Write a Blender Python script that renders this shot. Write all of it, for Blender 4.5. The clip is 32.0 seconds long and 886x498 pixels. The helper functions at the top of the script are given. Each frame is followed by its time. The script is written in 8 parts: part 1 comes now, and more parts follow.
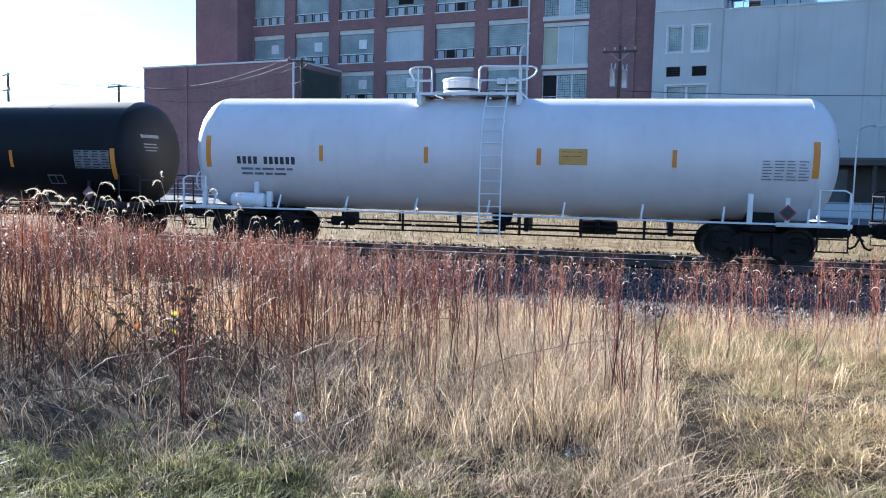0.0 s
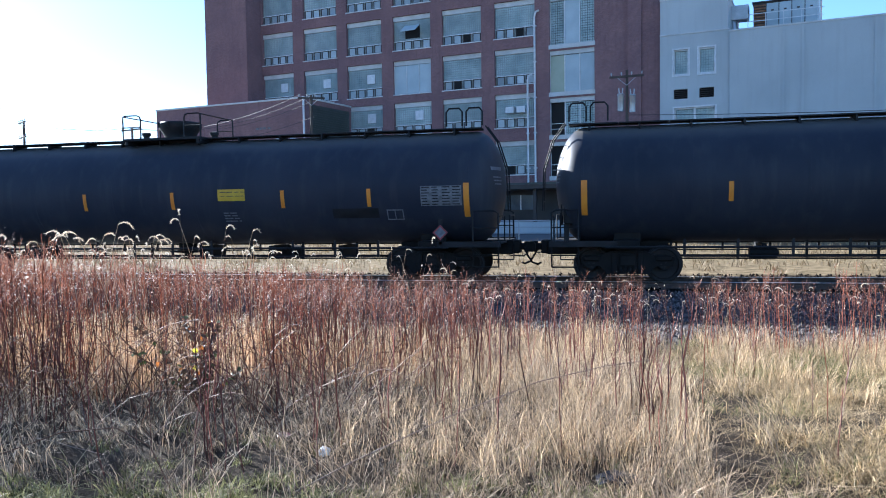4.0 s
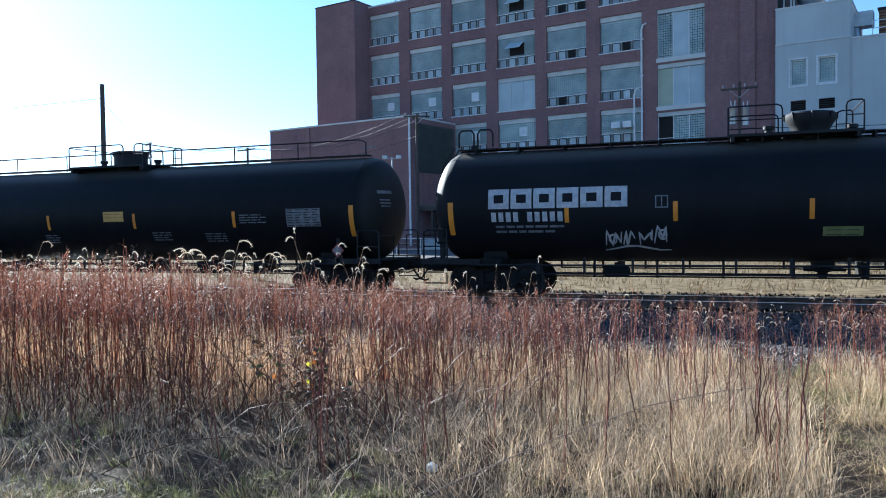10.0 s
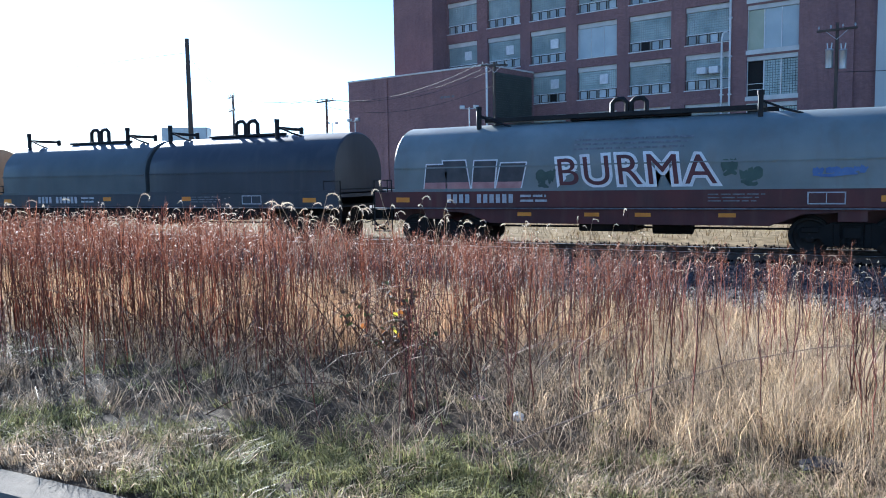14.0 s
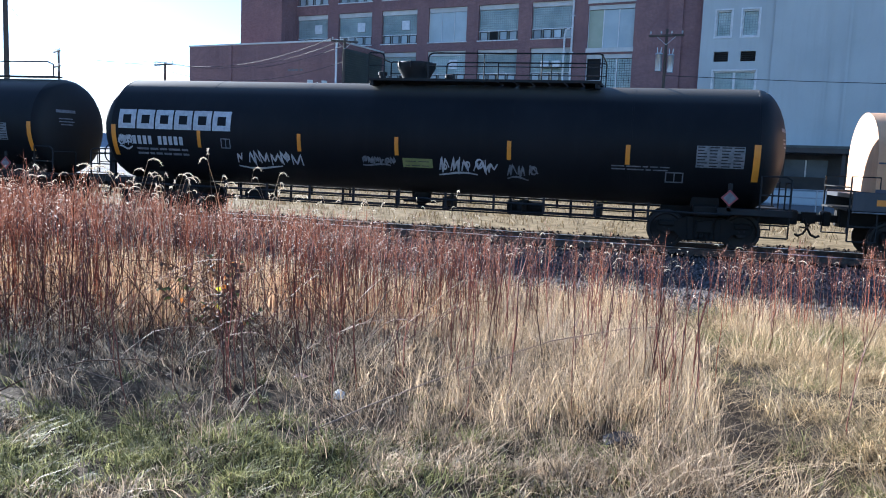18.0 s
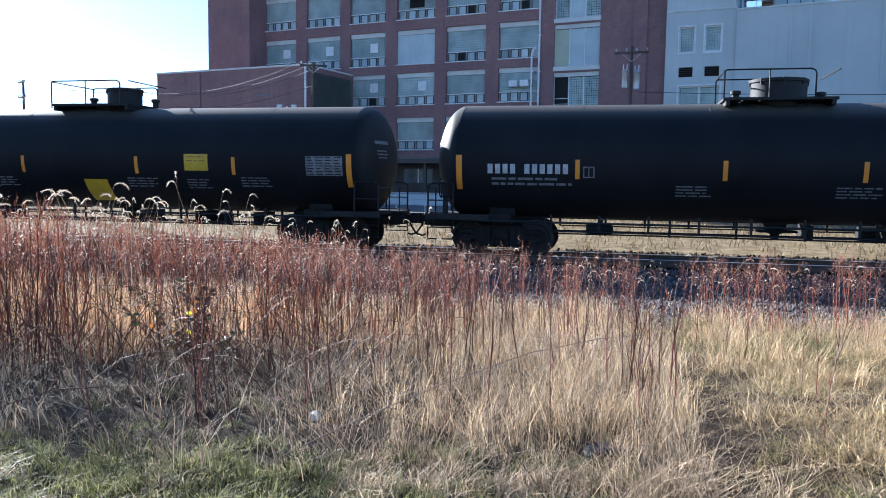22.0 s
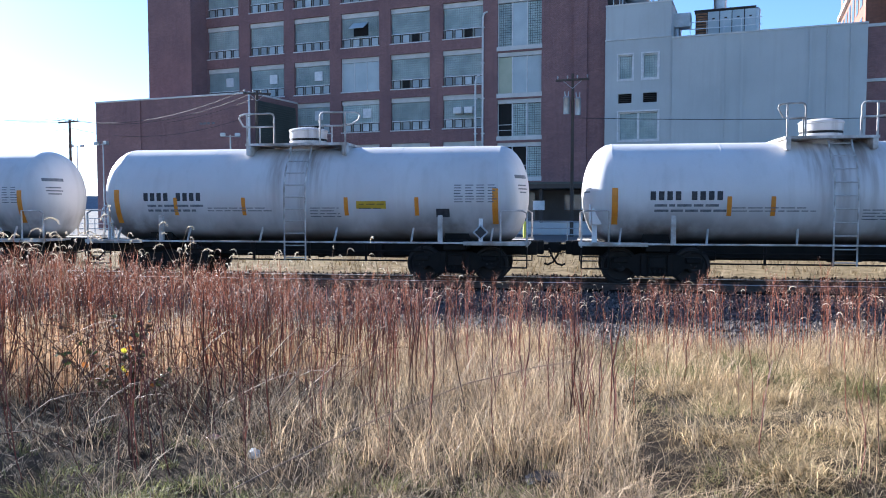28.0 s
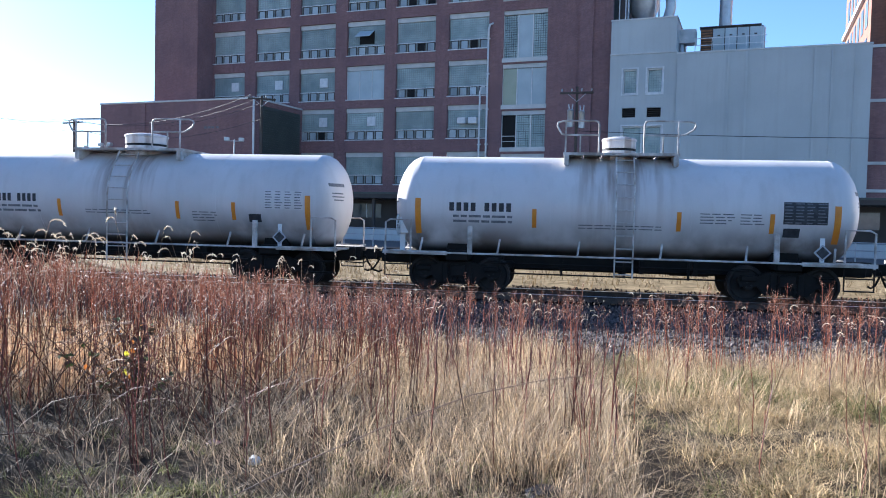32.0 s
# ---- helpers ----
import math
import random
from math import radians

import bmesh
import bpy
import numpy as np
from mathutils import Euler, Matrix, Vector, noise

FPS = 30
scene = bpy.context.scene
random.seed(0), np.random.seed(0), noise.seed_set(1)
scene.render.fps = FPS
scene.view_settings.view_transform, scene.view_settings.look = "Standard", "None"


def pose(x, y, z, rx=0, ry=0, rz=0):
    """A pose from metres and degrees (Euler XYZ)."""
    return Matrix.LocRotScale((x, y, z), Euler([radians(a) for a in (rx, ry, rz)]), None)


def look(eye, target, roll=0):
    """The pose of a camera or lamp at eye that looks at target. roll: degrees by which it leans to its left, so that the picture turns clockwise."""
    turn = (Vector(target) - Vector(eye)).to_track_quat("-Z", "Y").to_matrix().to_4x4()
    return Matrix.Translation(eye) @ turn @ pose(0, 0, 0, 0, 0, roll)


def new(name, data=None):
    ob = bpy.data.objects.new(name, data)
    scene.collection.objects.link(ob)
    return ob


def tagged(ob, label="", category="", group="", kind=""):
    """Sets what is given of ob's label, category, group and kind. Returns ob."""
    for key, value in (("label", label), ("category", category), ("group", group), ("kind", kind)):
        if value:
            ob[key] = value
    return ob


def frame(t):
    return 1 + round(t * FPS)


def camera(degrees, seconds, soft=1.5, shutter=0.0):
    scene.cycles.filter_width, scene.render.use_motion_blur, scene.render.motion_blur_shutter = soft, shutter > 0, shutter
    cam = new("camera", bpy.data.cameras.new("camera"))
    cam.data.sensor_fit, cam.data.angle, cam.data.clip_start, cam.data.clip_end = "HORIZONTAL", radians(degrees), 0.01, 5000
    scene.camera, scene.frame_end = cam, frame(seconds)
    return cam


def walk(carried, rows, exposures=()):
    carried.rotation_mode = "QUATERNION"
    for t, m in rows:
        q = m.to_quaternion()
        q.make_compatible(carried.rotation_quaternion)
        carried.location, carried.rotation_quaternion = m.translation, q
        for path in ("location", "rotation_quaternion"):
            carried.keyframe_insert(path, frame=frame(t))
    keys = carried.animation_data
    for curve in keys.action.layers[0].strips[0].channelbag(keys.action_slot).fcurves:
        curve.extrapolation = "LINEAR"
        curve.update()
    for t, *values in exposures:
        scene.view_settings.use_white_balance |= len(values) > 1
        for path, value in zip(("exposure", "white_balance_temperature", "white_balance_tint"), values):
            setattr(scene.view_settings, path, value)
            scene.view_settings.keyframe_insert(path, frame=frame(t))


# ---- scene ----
cam = camera(59.3, 32.0, soft=1.0)
# t, x, y, z, yaw, pitch, roll of the eye, held by hand at the kerb
PATH = [
    (0.0, 0.031, 0.029, 1.649, 11.97, -5.16, 1.26),
    (0.5, 0.026, 0.009, 1.643, 11.77, -3.97, 0.78),
    (1.0, 0.023, 0.011, 1.635, 12.23, -3.13, 0.24),
    (1.5, 0.010, 0.042, 1.622, 12.28, -2.96, -0.26),
    (2.0, 0.010, 0.046, 1.614, 12.04, -2.90, -0.37),
    (2.5, 0.003, 0.031, 1.622, 11.70, -3.26, -0.28),
    (4.5, -0.015, 0.048, 1.628, 13.52, -2.58, -0.85),
    (5.0, -0.012, 0.020, 1.640, 14.02, -2.02, -0.58),
    (5.5, -0.004, 0.005, 1.647, 14.75, -1.48, -0.20),
    (6.0, -0.012, -0.001, 1.651, 15.09, -1.25, 0.15),
    (6.5, -0.035, -0.012, 1.661, 16.60, -1.37, 0.46),
    (7.0, -0.036, -0.049, 1.666, 18.50, -1.21, 0.43),
    (7.5, -0.032, -0.040, 1.661, 22.92, -1.17, -0.21),
    (8.0, -0.028, -0.065, 1.672, 23.58, -1.05, -0.94),
    (8.5, -0.029, -0.060, 1.671, 22.94, -1.07, -1.01),
    (9.0, -0.031, -0.056, 1.670, 22.46, -1.12, -1.03),
    (9.5, -0.041, -0.022, 1.653, 21.87, -1.25, -0.70),
    (10.0, -0.030, -0.015, 1.653, 20.52, -1.63, -0.78),
    (10.5, -0.035, -0.017, 1.651, 18.77, -1.79, -0.36),
    (11.0, -0.028, -0.091, 1.676, 21.87, -1.73, -0.49),
    (11.5, -0.044, -0.083, 1.663, 23.75, -3.34, -2.14),
    (12.0, -0.046, -0.066, 1.658, 24.13, -4.58, -2.67),
    (12.5, -0.054, -0.074, 1.669, 24.03, -5.09, -1.90),
    (13.0, -0.059, -0.075, 1.669, 24.28, -5.44, -1.19),
    (13.5, -0.072, -0.088, 1.669, 25.01, -5.47, -0.91),
    (14.0, -0.076, -0.098, 1.676, 26.18, -5.18, -0.94),
    (14.5, -0.070, -0.124, 1.685, 26.54, -5.24, -0.82),
    (16.5, -0.051, -0.077, 1.665, 24.60, -6.51, -1.16),
    (17.0, -0.039, -0.055, 1.656, 19.01, -6.50, 0.25),
    (17.5, -0.003, 0.005, 1.664, 16.54, -6.72, 1.85),
    (18.0, 0.006, 0.020, 1.645, 14.72, -6.51, 2.35),
    (18.5, 0.006, 0.004, 1.659, 14.70, -6.19, 2.12),
    (19.0, -0.016, 0.023, 1.651, 14.94, -5.87, 2.10),
    (19.5, -0.009, 0.005, 1.663, 15.73, -5.07, 1.32),
    (20.0, -0.018, 0.015, 1.649, 16.56, -4.87, -0.03),
    (20.5, -0.023, -0.006, 1.639, 17.21, -3.96, -0.40),
    (21.0, -0.020, -0.001, 1.641, 17.58, -3.87, 0.10),
    (21.5, 0.001, -0.006, 1.634, 16.78, -4.18, 0.50),
    (22.0, 0.007, 0.057, 1.603, 12.88, -4.93, 0.82),
    (22.5, 0.033, -0.004, 1.631, 11.11, -6.36, 1.27),
    (23.0, -0.001, 0.046, 1.594, 11.02, -6.41, 1.37),
    (23.5, 0.041, -0.007, 1.622, 11.04, -7.61, 1.26),
    (24.0, 0.070, 0.008, 1.621, 10.27, -7.93, 0.73),
    (24.5, 0.046, 0.003, 1.645, 9.84, -4.80, -0.14),
    (25.0, 0.052, 0.047, 1.635, 11.38, -3.46, -0.98),
    (25.5, 0.086, 0.035, 1.652, 7.66, -1.15, -0.90),
    (27.5, 0.067, 0.070, 1.639, 9.03, -2.80, -1.52),
    (28.0, 0.068, 0.072, 1.633, 9.10, -3.00, -0.01),
    (28.5, 0.061, 0.053, 1.649, 9.29, -3.33, 0.46),
    (29.0, 0.062, 0.033, 1.644, 9.34, -3.29, 0.95),
    (29.5, 0.057, 0.054, 1.643, 9.29, -3.49, 1.28),
    (30.0, 0.025, 0.062, 1.643, 9.09, -3.78, 1.61),
    (30.5, 0.053, 0.049, 1.640, 10.01, -3.72, 1.56),
    (31.0, 0.055, 0.046, 1.628, 7.59, -3.89, 1.71),
    (31.5, 0.046, 0.073, 1.631, 7.70, -3.80, 1.85),
    (32.0, 0.038, 0.051, 1.648, 9.13, -2.32, 1.39),]
walk(cam, [(t, pose(x, y, z, 0, 0, yaw) @ pose(0, 0, 0, 90 + pitch) @ pose(0, 0, 0, 0, 0, roll))
           for t, x, y, z, yaw, pitch, roll in PATH],
     exposures=[(0.0, 2.3, 5350, 10), (2.5, 2.25, 5350, 10), (7.0, 2.32, 5350, 9), (8.0, 2.17, 5350, 8), (9.0, 1.9, 5300, 7), (10.0, 1.9, 5300, 6), (11.0, 2.07, 5300, 8), (12.0, 2.12, 5350, 8),
                (14.5, 2.12, 5350, 9), (16.5, 1.92, 5350, 9), (17.0, 1.92, 5350, 9), (18.0, 2.22, 5400, 10), (20.0, 2.28, 5400, 10), (23.0, 2.15, 5400, 11),
                (24.0, 2.35, 5400, 10), (25.0, 2.55, 5400, 10), (25.5, 2.5, 5400, 10), (27.5, 2.08, 5550, 12), (32.0, 2.06, 5550, 12)])

# ---- light: a low winter sun behind the train, to the left ----
SUN_AZ, SUN_EL = -56.0, 21.0          # degrees from +y towards +x; above the horizon
world = bpy.data.worlds.new("world")
scene.world = world
world.use_nodes = True
wn = world.node_tree.nodes
sky = wn.new("ShaderNodeTexSky")
sky.sky_type, sky.sun_disc = "NISHITA", False
sky.sun_elevation, sky.sun_rotation = radians(SUN_EL), radians(SUN_AZ % 360)
sky.altitude, sky.air_density, sky.dust_density, sky.ozone_density = 100, 0.9, 0.2, 3.6
wn["Background"].inputs["Strength"].default_value = 0.059
world.node_tree.links.new(sky.outputs["Color"], wn["Background"].inputs["Color"])
sun_way = Vector((math.sin(radians(SUN_AZ)) * math.cos(radians(SUN_EL)),
                  math.cos(radians(SUN_AZ)) * math.cos(radians(SUN_EL)), math.sin(radians(SUN_EL))))
sun = new("sun", bpy.data.lights.new("sun", "SUN"))
sun.data.energy, sun.data.angle, sun.data.color = 5.0, radians(0.55), (1.0, 0.93, 0.82)
sun.matrix_world = look(sun_way * 200, (0, 0, 0))


# ---- materials ----
def surface(name, a, b, scale=3.0, rough=0.6, metal=0.0, bump=0.1, fine=60.0, streak=None, amount=0.4,
            vary=0.06, through_light=0.0, island=False, lift=(1, 1, 1), grit=0.28, gloss=0.5):
    """A weathered surface: two colours mixed by broad noise, fine grain in tone and relief, and streaks that run down."""
    m = bpy.data.materials.new(name)
    m.use_nodes = True
    nt = m.node_tree
    n, ln = nt.nodes, nt.links.new
    bsdf, out = n["Principled BSDF"], n["Material Output"]
    co = n.new("ShaderNodeTexCoord")
    mp = n.new("ShaderNodeMapping")
    mp.inputs["Scale"].default_value = lift
    ln(co.outputs["Object"], mp.inputs["Vector"])
    broad = n.new("ShaderNodeTexNoise")
    broad.inputs["Scale"].default_value, broad.inputs["Detail"].default_value = scale, 5
    grain = n.new("ShaderNodeTexNoise")
    grain.inputs["Scale"].default_value, grain.inputs["Detail"].default_value = fine, 3
    ln(mp.outputs[0], broad.inputs["Vector"])
    ln(mp.outputs[0], grain.inputs["Vector"])
    ramp = n.new("ShaderNodeValToRGB")
    ramp.color_ramp.elements[0].position, ramp.color_ramp.elements[1].position = 0.35, 0.68
    ramp.color_ramp.elements[0].color, ramp.color_ramp.elements[1].color = (*a, 1), (*b, 1)
    if island:
        geo = n.new("ShaderNodeNewGeometry")
        ln(geo.outputs["Random Per Island"], ramp.inputs[0])
        ramp.color_ramp.elements[0].position, ramp.color_ramp.elements[1].position = 0.0, 1.0
    else:
        ln(broad.outputs["Fac"], ramp.inputs[0])
    tone = n.new("ShaderNodeMapRange")
    tone.inputs["To Min"].default_value, tone.inputs["To Max"].default_value = 1 - grit, 1 + grit
    ln(grain.outputs["Fac"], tone.inputs["Value"])
    info = n.new("ShaderNodeObjectInfo")
    wob = n.new("ShaderNodeMapRange")
    wob.inputs["To Min"].default_value, wob.inputs["To Max"].default_value = 1 - vary, 1 + vary
    ln(info.outputs["Random"], wob.inputs["Value"])
    mul = n.new("ShaderNodeMath")
    mul.operation = "MULTIPLY"
    ln(tone.outputs[0], mul.inputs[0])
    ln(wob.outputs[0], mul.inputs[1])
    col = n.new("ShaderNodeMix")
    col.data_type, col.blend_type = "RGBA", "MULTIPLY"
    col.inputs[0].default_value = 1.0
    ln(ramp.outputs[0], col.inputs[6])
    ln(mul.outputs[0], col.inputs[7])
    last = col.outputs[2]
    if streak:
        smp = n.new("ShaderNodeMapping")
        smp.inputs["Scale"].default_value = (2.2, 2.2, 0.16)
        ln(co.outputs["Object"], smp.inputs["Vector"])
        sn = n.new("ShaderNodeTexNoise")
        sn.inputs["Scale"].default_value, sn.inputs["Detail"].default_value = 1.6, 6
        ln(smp.outputs[0], sn.inputs["Vector"])
        sr = n.new("ShaderNodeMapRange")
        sr.inputs["From Min"].default_value, sr.inputs["From Max"].default_value = 0.5, 0.75
        sr.inputs["To Max"].default_value = amount
        ln(sn.outputs["Fac"], sr.inputs["Value"])
        mix = n.new("ShaderNodeMix")
        mix.data_type = "RGBA"
        ln(sr.outputs[0], mix.inputs[0])
        ln(last, mix.inputs[6])
        mix.inputs[7].default_value = (*streak, 1)
        last = mix.outputs[2]
    ln(last, bsdf.inputs["Base Color"])
    bsdf.inputs["Metallic"].default_value = metal
    bsdf.inputs["Specular IOR Level"].default_value = gloss
    rr = n.new("ShaderNodeMapRange")
    rr.inputs["To Min"].default_value, rr.inputs["To Max"].default_value = max(0.04, rough - 0.12), min(1, rough + 0.12)
    ln(broad.outputs["Fac"], rr.inputs["Value"])
    ln(rr.outputs[0], bsdf.inputs["Roughness"])
    if bump:
        bp = n.new("ShaderNodeBump")
        bp.inputs["Strength"].default_value, bp.inputs["Distance"].default_value = bump, 0.02
        ln(grain.outputs["Fac"], bp.inputs["Height"])
        ln(bp.outputs[0], bsdf.inputs["Normal"])
    if through_light:
        tl = n.new("ShaderNodeBsdfTranslucent")
        ln(last, tl.inputs["Color"])
        ms = n.new("ShaderNodeMixShader")
        ms.inputs[0].default_value = through_light
        ln(bsdf.outputs[0], ms.inputs[1])
        ln(tl.outputs[0], ms.inputs[2])
        ln(ms.outputs[0], out.inputs["Surface"])
    return m


def brickwork(name, a, b, mortar):
    """Brick courses in the wall's own x and z."""
    m = surface(name, a, b, scale=0.35, rough=0.85, bump=0.0, streak=tuple(0.55 * v for v in a), amount=0.35)
    n, ln = m.node_tree.nodes, m.node_tree.links.new
    bsdf = n["Principled BSDF"]
    before = bsdf.inputs["Base Color"].links[0].from_socket
    co = n.new("ShaderNodeTexCoord")
    sp, cb = n.new("ShaderNodeSeparateXYZ"), n.new("ShaderNodeCombineXYZ")
    add = n.new("ShaderNodeMath")
    ln(co.outputs["Object"], sp.inputs[0])
    ln(sp.outputs["X"], add.inputs[0])
    ln(sp.outputs["Y"], add.inputs[1])
    ln(add.outputs[0], cb.inputs["X"])
    ln(sp.outputs["Z"], cb.inputs["Y"])
    br = n.new("ShaderNodeTexBrick")
    br.inputs["Scale"].default_value = 1.0
    br.inputs["Brick Width"].default_value, br.inputs["Row Height"].default_value = 0.215, 0.075
    br.inputs["Mortar Size"].default_value = 0.006
    br.inputs["Color1"].default_value, br.inputs["Color2"].default_value = (1.12, 1.1, 1.08, 1), (0.85, 0.86, 0.88, 1)
    br.inputs["Mortar"].default_value = (*[v / max(a[0], 0.01) * 0.6 for v in mortar], 1)
    ln(cb.outputs[0], br.inputs["Vector"])
    mx = n.new("ShaderNodeMix")
    mx.data_type, mx.blend_type = "RGBA", "MULTIPLY"
    mx.inputs[0].default_value = 1.0
    ln(before, mx.inputs[6])
    ln(br.outputs["Color"], mx.inputs[7])
    ln(mx.outputs[2], bsdf.inputs["Base Color"])
    bp = n.new("ShaderNodeBump")
    bp.inputs["Strength"].default_value, bp.inputs["Distance"].default_value, bp.invert = 0.3, 0.006, True
    ln(br.outputs["Fac"], bp.inputs["Height"])
    ln(bp.outputs[0], bsdf.inputs["Normal"])
    return m


BLACK = surface("black_tank_paint", (0.006, 0.0065, 0.008), (0.011, 0.0115, 0.0135), 0.5, 0.56, bump=0.03, streak=(0.022, 0.021, 0.021), amount=0.2, vary=0.25)
# the blue-grey cast of lens flare is mixed into this black paint
BLUEBLACK = surface("flare_tinted_black_paint", (0.022, 0.026, 0.038), (0.036, 0.040, 0.052), 0.5, 0.5, bump=0.03, streak=(0.07, 0.07, 0.072), amount=0.4, vary=0.15)
WHITE_CLEAN = surface("clean_white_tank_paint", (0.60, 0.565, 0.55), (0.67, 0.635, 0.62), 0.6, 0.42, bump=0.01, fine=30, streak=(0.50, 0.455, 0.42), amount=0.25, grit=0.04)
WHITE = surface("white_tank_paint", (0.58, 0.55, 0.535), (0.66, 0.63, 0.615), 0.6, 0.42, bump=0.01, fine=30, streak=(0.38, 0.35, 0.31), amount=0.25, grit=0.04)
OLD_TRIM = surface("grimy_white_steel_paint", (0.30, 0.26, 0.22), (0.66, 0.63, 0.60), 3.5, 0.6, bump=0.08, streak=(0.20, 0.12, 0.07), amount=0.5)
WHITE_TRIM = surface("white_steel_paint", (0.62, 0.62, 0.61), (0.76, 0.76, 0.75), 2.0, 0.5, bump=0.05)
for m in (BLACK, BLUEBLACK):                   # low gloss, and paler where faces point up or endwise
    n, ln = m.node_tree.nodes, m.node_tree.links.new
    bsdf, geo, up = n["Principled BSDF"], n.new("ShaderNodeNewGeometry"), n.new("ShaderNodeSeparateXYZ")
    bsdf.inputs["Specular IOR Level"].default_value = 0.13
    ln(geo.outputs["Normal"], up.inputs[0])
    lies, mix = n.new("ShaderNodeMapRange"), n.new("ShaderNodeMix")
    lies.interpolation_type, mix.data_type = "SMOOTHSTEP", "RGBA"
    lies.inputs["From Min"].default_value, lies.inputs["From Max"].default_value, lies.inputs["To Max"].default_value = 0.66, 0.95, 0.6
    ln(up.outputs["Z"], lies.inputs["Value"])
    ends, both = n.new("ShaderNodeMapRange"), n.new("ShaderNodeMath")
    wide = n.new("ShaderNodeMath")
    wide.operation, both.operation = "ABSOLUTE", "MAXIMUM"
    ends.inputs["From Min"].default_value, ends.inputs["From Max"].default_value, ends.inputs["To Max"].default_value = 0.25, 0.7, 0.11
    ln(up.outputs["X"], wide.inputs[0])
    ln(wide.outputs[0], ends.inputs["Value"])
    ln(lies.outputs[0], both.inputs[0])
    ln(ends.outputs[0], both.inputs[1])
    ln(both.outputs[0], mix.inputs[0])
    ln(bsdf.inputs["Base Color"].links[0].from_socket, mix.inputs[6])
    mix.inputs[7].default_value = (0.14, 0.125, 0.105, 1)      # pale grey-brown for the top and the domed ends
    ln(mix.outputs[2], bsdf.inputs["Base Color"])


def grimed_and_shaded(m, brown, rusty):
    """Adds road dirt thrown up round the trucks, drips below the filling platform, and a painted-on shaded belly."""
    n, ln = m.node_tree.nodes, m.node_tree.links.new
    bsdf = n["Principled BSDF"]
    co, sp = n.new("ShaderNodeTexCoord"), n.new("ShaderNodeSeparateXYZ")
    ln(co.outputs["Object"], sp.inputs[0])

    def step(src, a, b, lo=0.0, hi=1.0):
        r = n.new("ShaderNodeMapRange")
        r.interpolation_type = "SMOOTHSTEP"
        for k, v in (("From Min", a), ("From Max", b), ("To Min", lo), ("To Max", hi)):
            r.inputs[k].default_value = v
        ln(src, r.inputs["Value"])
        return r.outputs[0]

    def math_(op, a, b=None):
        r = n.new("ShaderNodeMath")
        r.operation = op
        ln(a, r.inputs[0])
        if b is not None:
            ln(b, r.inputs[1])
        return r.outputs[0]

    def cloud(scale, stretch):
        mp, t = n.new("ShaderNodeMapping"), n.new("ShaderNodeTexNoise")
        mp.inputs["Scale"].default_value = stretch
        t.inputs["Scale"].default_value, t.inputs["Detail"].default_value = scale, 6
        info = n.new("ShaderNodeObjectInfo")
        t.noise_dimensions = "4D"
        w = n.new("ShaderNodeMath")
        w.operation = "MULTIPLY"
        w.inputs[1].default_value = 50
        ln(info.outputs["Random"], w.inputs[0])
        ln(w.outputs[0], t.inputs["W"])
        ln(co.outputs["Object"], mp.inputs["Vector"])
        ln(mp.outputs[0], t.inputs["Vector"])
        return t.outputs["Fac"]

    ax = math_("ABSOLUTE", sp.outputs["X"])
    splash = math_("MULTIPLY", math_("MULTIPLY", step(ax, 1.6, 4.6, 0.55, 1.0), step(sp.outputs["Z"], 2.25, 1.2)), step(cloud(0.9, (1, 1, 0.7)), 0.36, 0.62))
    drip = math_("MULTIPLY", math_("MULTIPLY", step(ax, 1.5, 0.5), step(sp.outputs["Z"], 1.6, 3.3, 0.2, 0.7)), step(cloud(1.7, (2.4, 0.3, 0.22)), 0.45, 0.66))
    # belly band: shade and dirt painted together, near-black towards the bottom
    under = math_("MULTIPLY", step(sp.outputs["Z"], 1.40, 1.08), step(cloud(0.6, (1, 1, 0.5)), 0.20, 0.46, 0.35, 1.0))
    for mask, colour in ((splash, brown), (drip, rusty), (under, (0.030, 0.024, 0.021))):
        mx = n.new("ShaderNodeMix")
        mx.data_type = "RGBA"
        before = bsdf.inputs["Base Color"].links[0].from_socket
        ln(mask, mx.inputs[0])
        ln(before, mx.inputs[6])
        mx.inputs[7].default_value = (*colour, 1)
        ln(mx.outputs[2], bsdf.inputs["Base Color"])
    return m


grimed_and_shaded(WHITE, (0.12, 0.085, 0.062), (0.22, 0.14, 0.09))
STEEL = surface("grimy_underframe_steel", (0.007, 0.0065, 0.006), (0.017, 0.015, 0.013), 2.0, 0.75, bump=0.2, gloss=0.2)
DARK_TRIM = surface("black_steel_trim", (0.008, 0.0085, 0.0095), (0.020, 0.020, 0.021), 3.0, 0.6, bump=0.08, gloss=0.25)
WHEEL = surface("wheel_steel", (0.010, 0.0085, 0.0075), (0.028, 0.023, 0.020), 4.0, 0.7, 0.2, 0.1)
RAIL_TOP = surface("rail_steel", (0.050, 0.034, 0.026), (0.10, 0.070, 0.052), 6.0, 0.75, 0.0, 0.15)
RUNNING = surface("polished_rail_head", (0.66, 0.64, 0.61), (0.76, 0.74, 0.72), 8.0, 0.38, 1.0, 0.02)
YELLOW = surface("orange_reflective_tape", (0.60, 0.20, 0.016), (0.70, 0.27, 0.022), 3.0, 0.45, bump=0.02)
PANEL_Y = surface("yellow_placard", (0.46, 0.28, 0.015), (0.56, 0.37, 0.022), 3.0, 0.5, bump=0.02)
PANEL_O = surface("faded_orange_placard", (0.50, 0.27, 0.06), (0.58, 0.34, 0.08), 3.0, 0.55, bump=0.02)
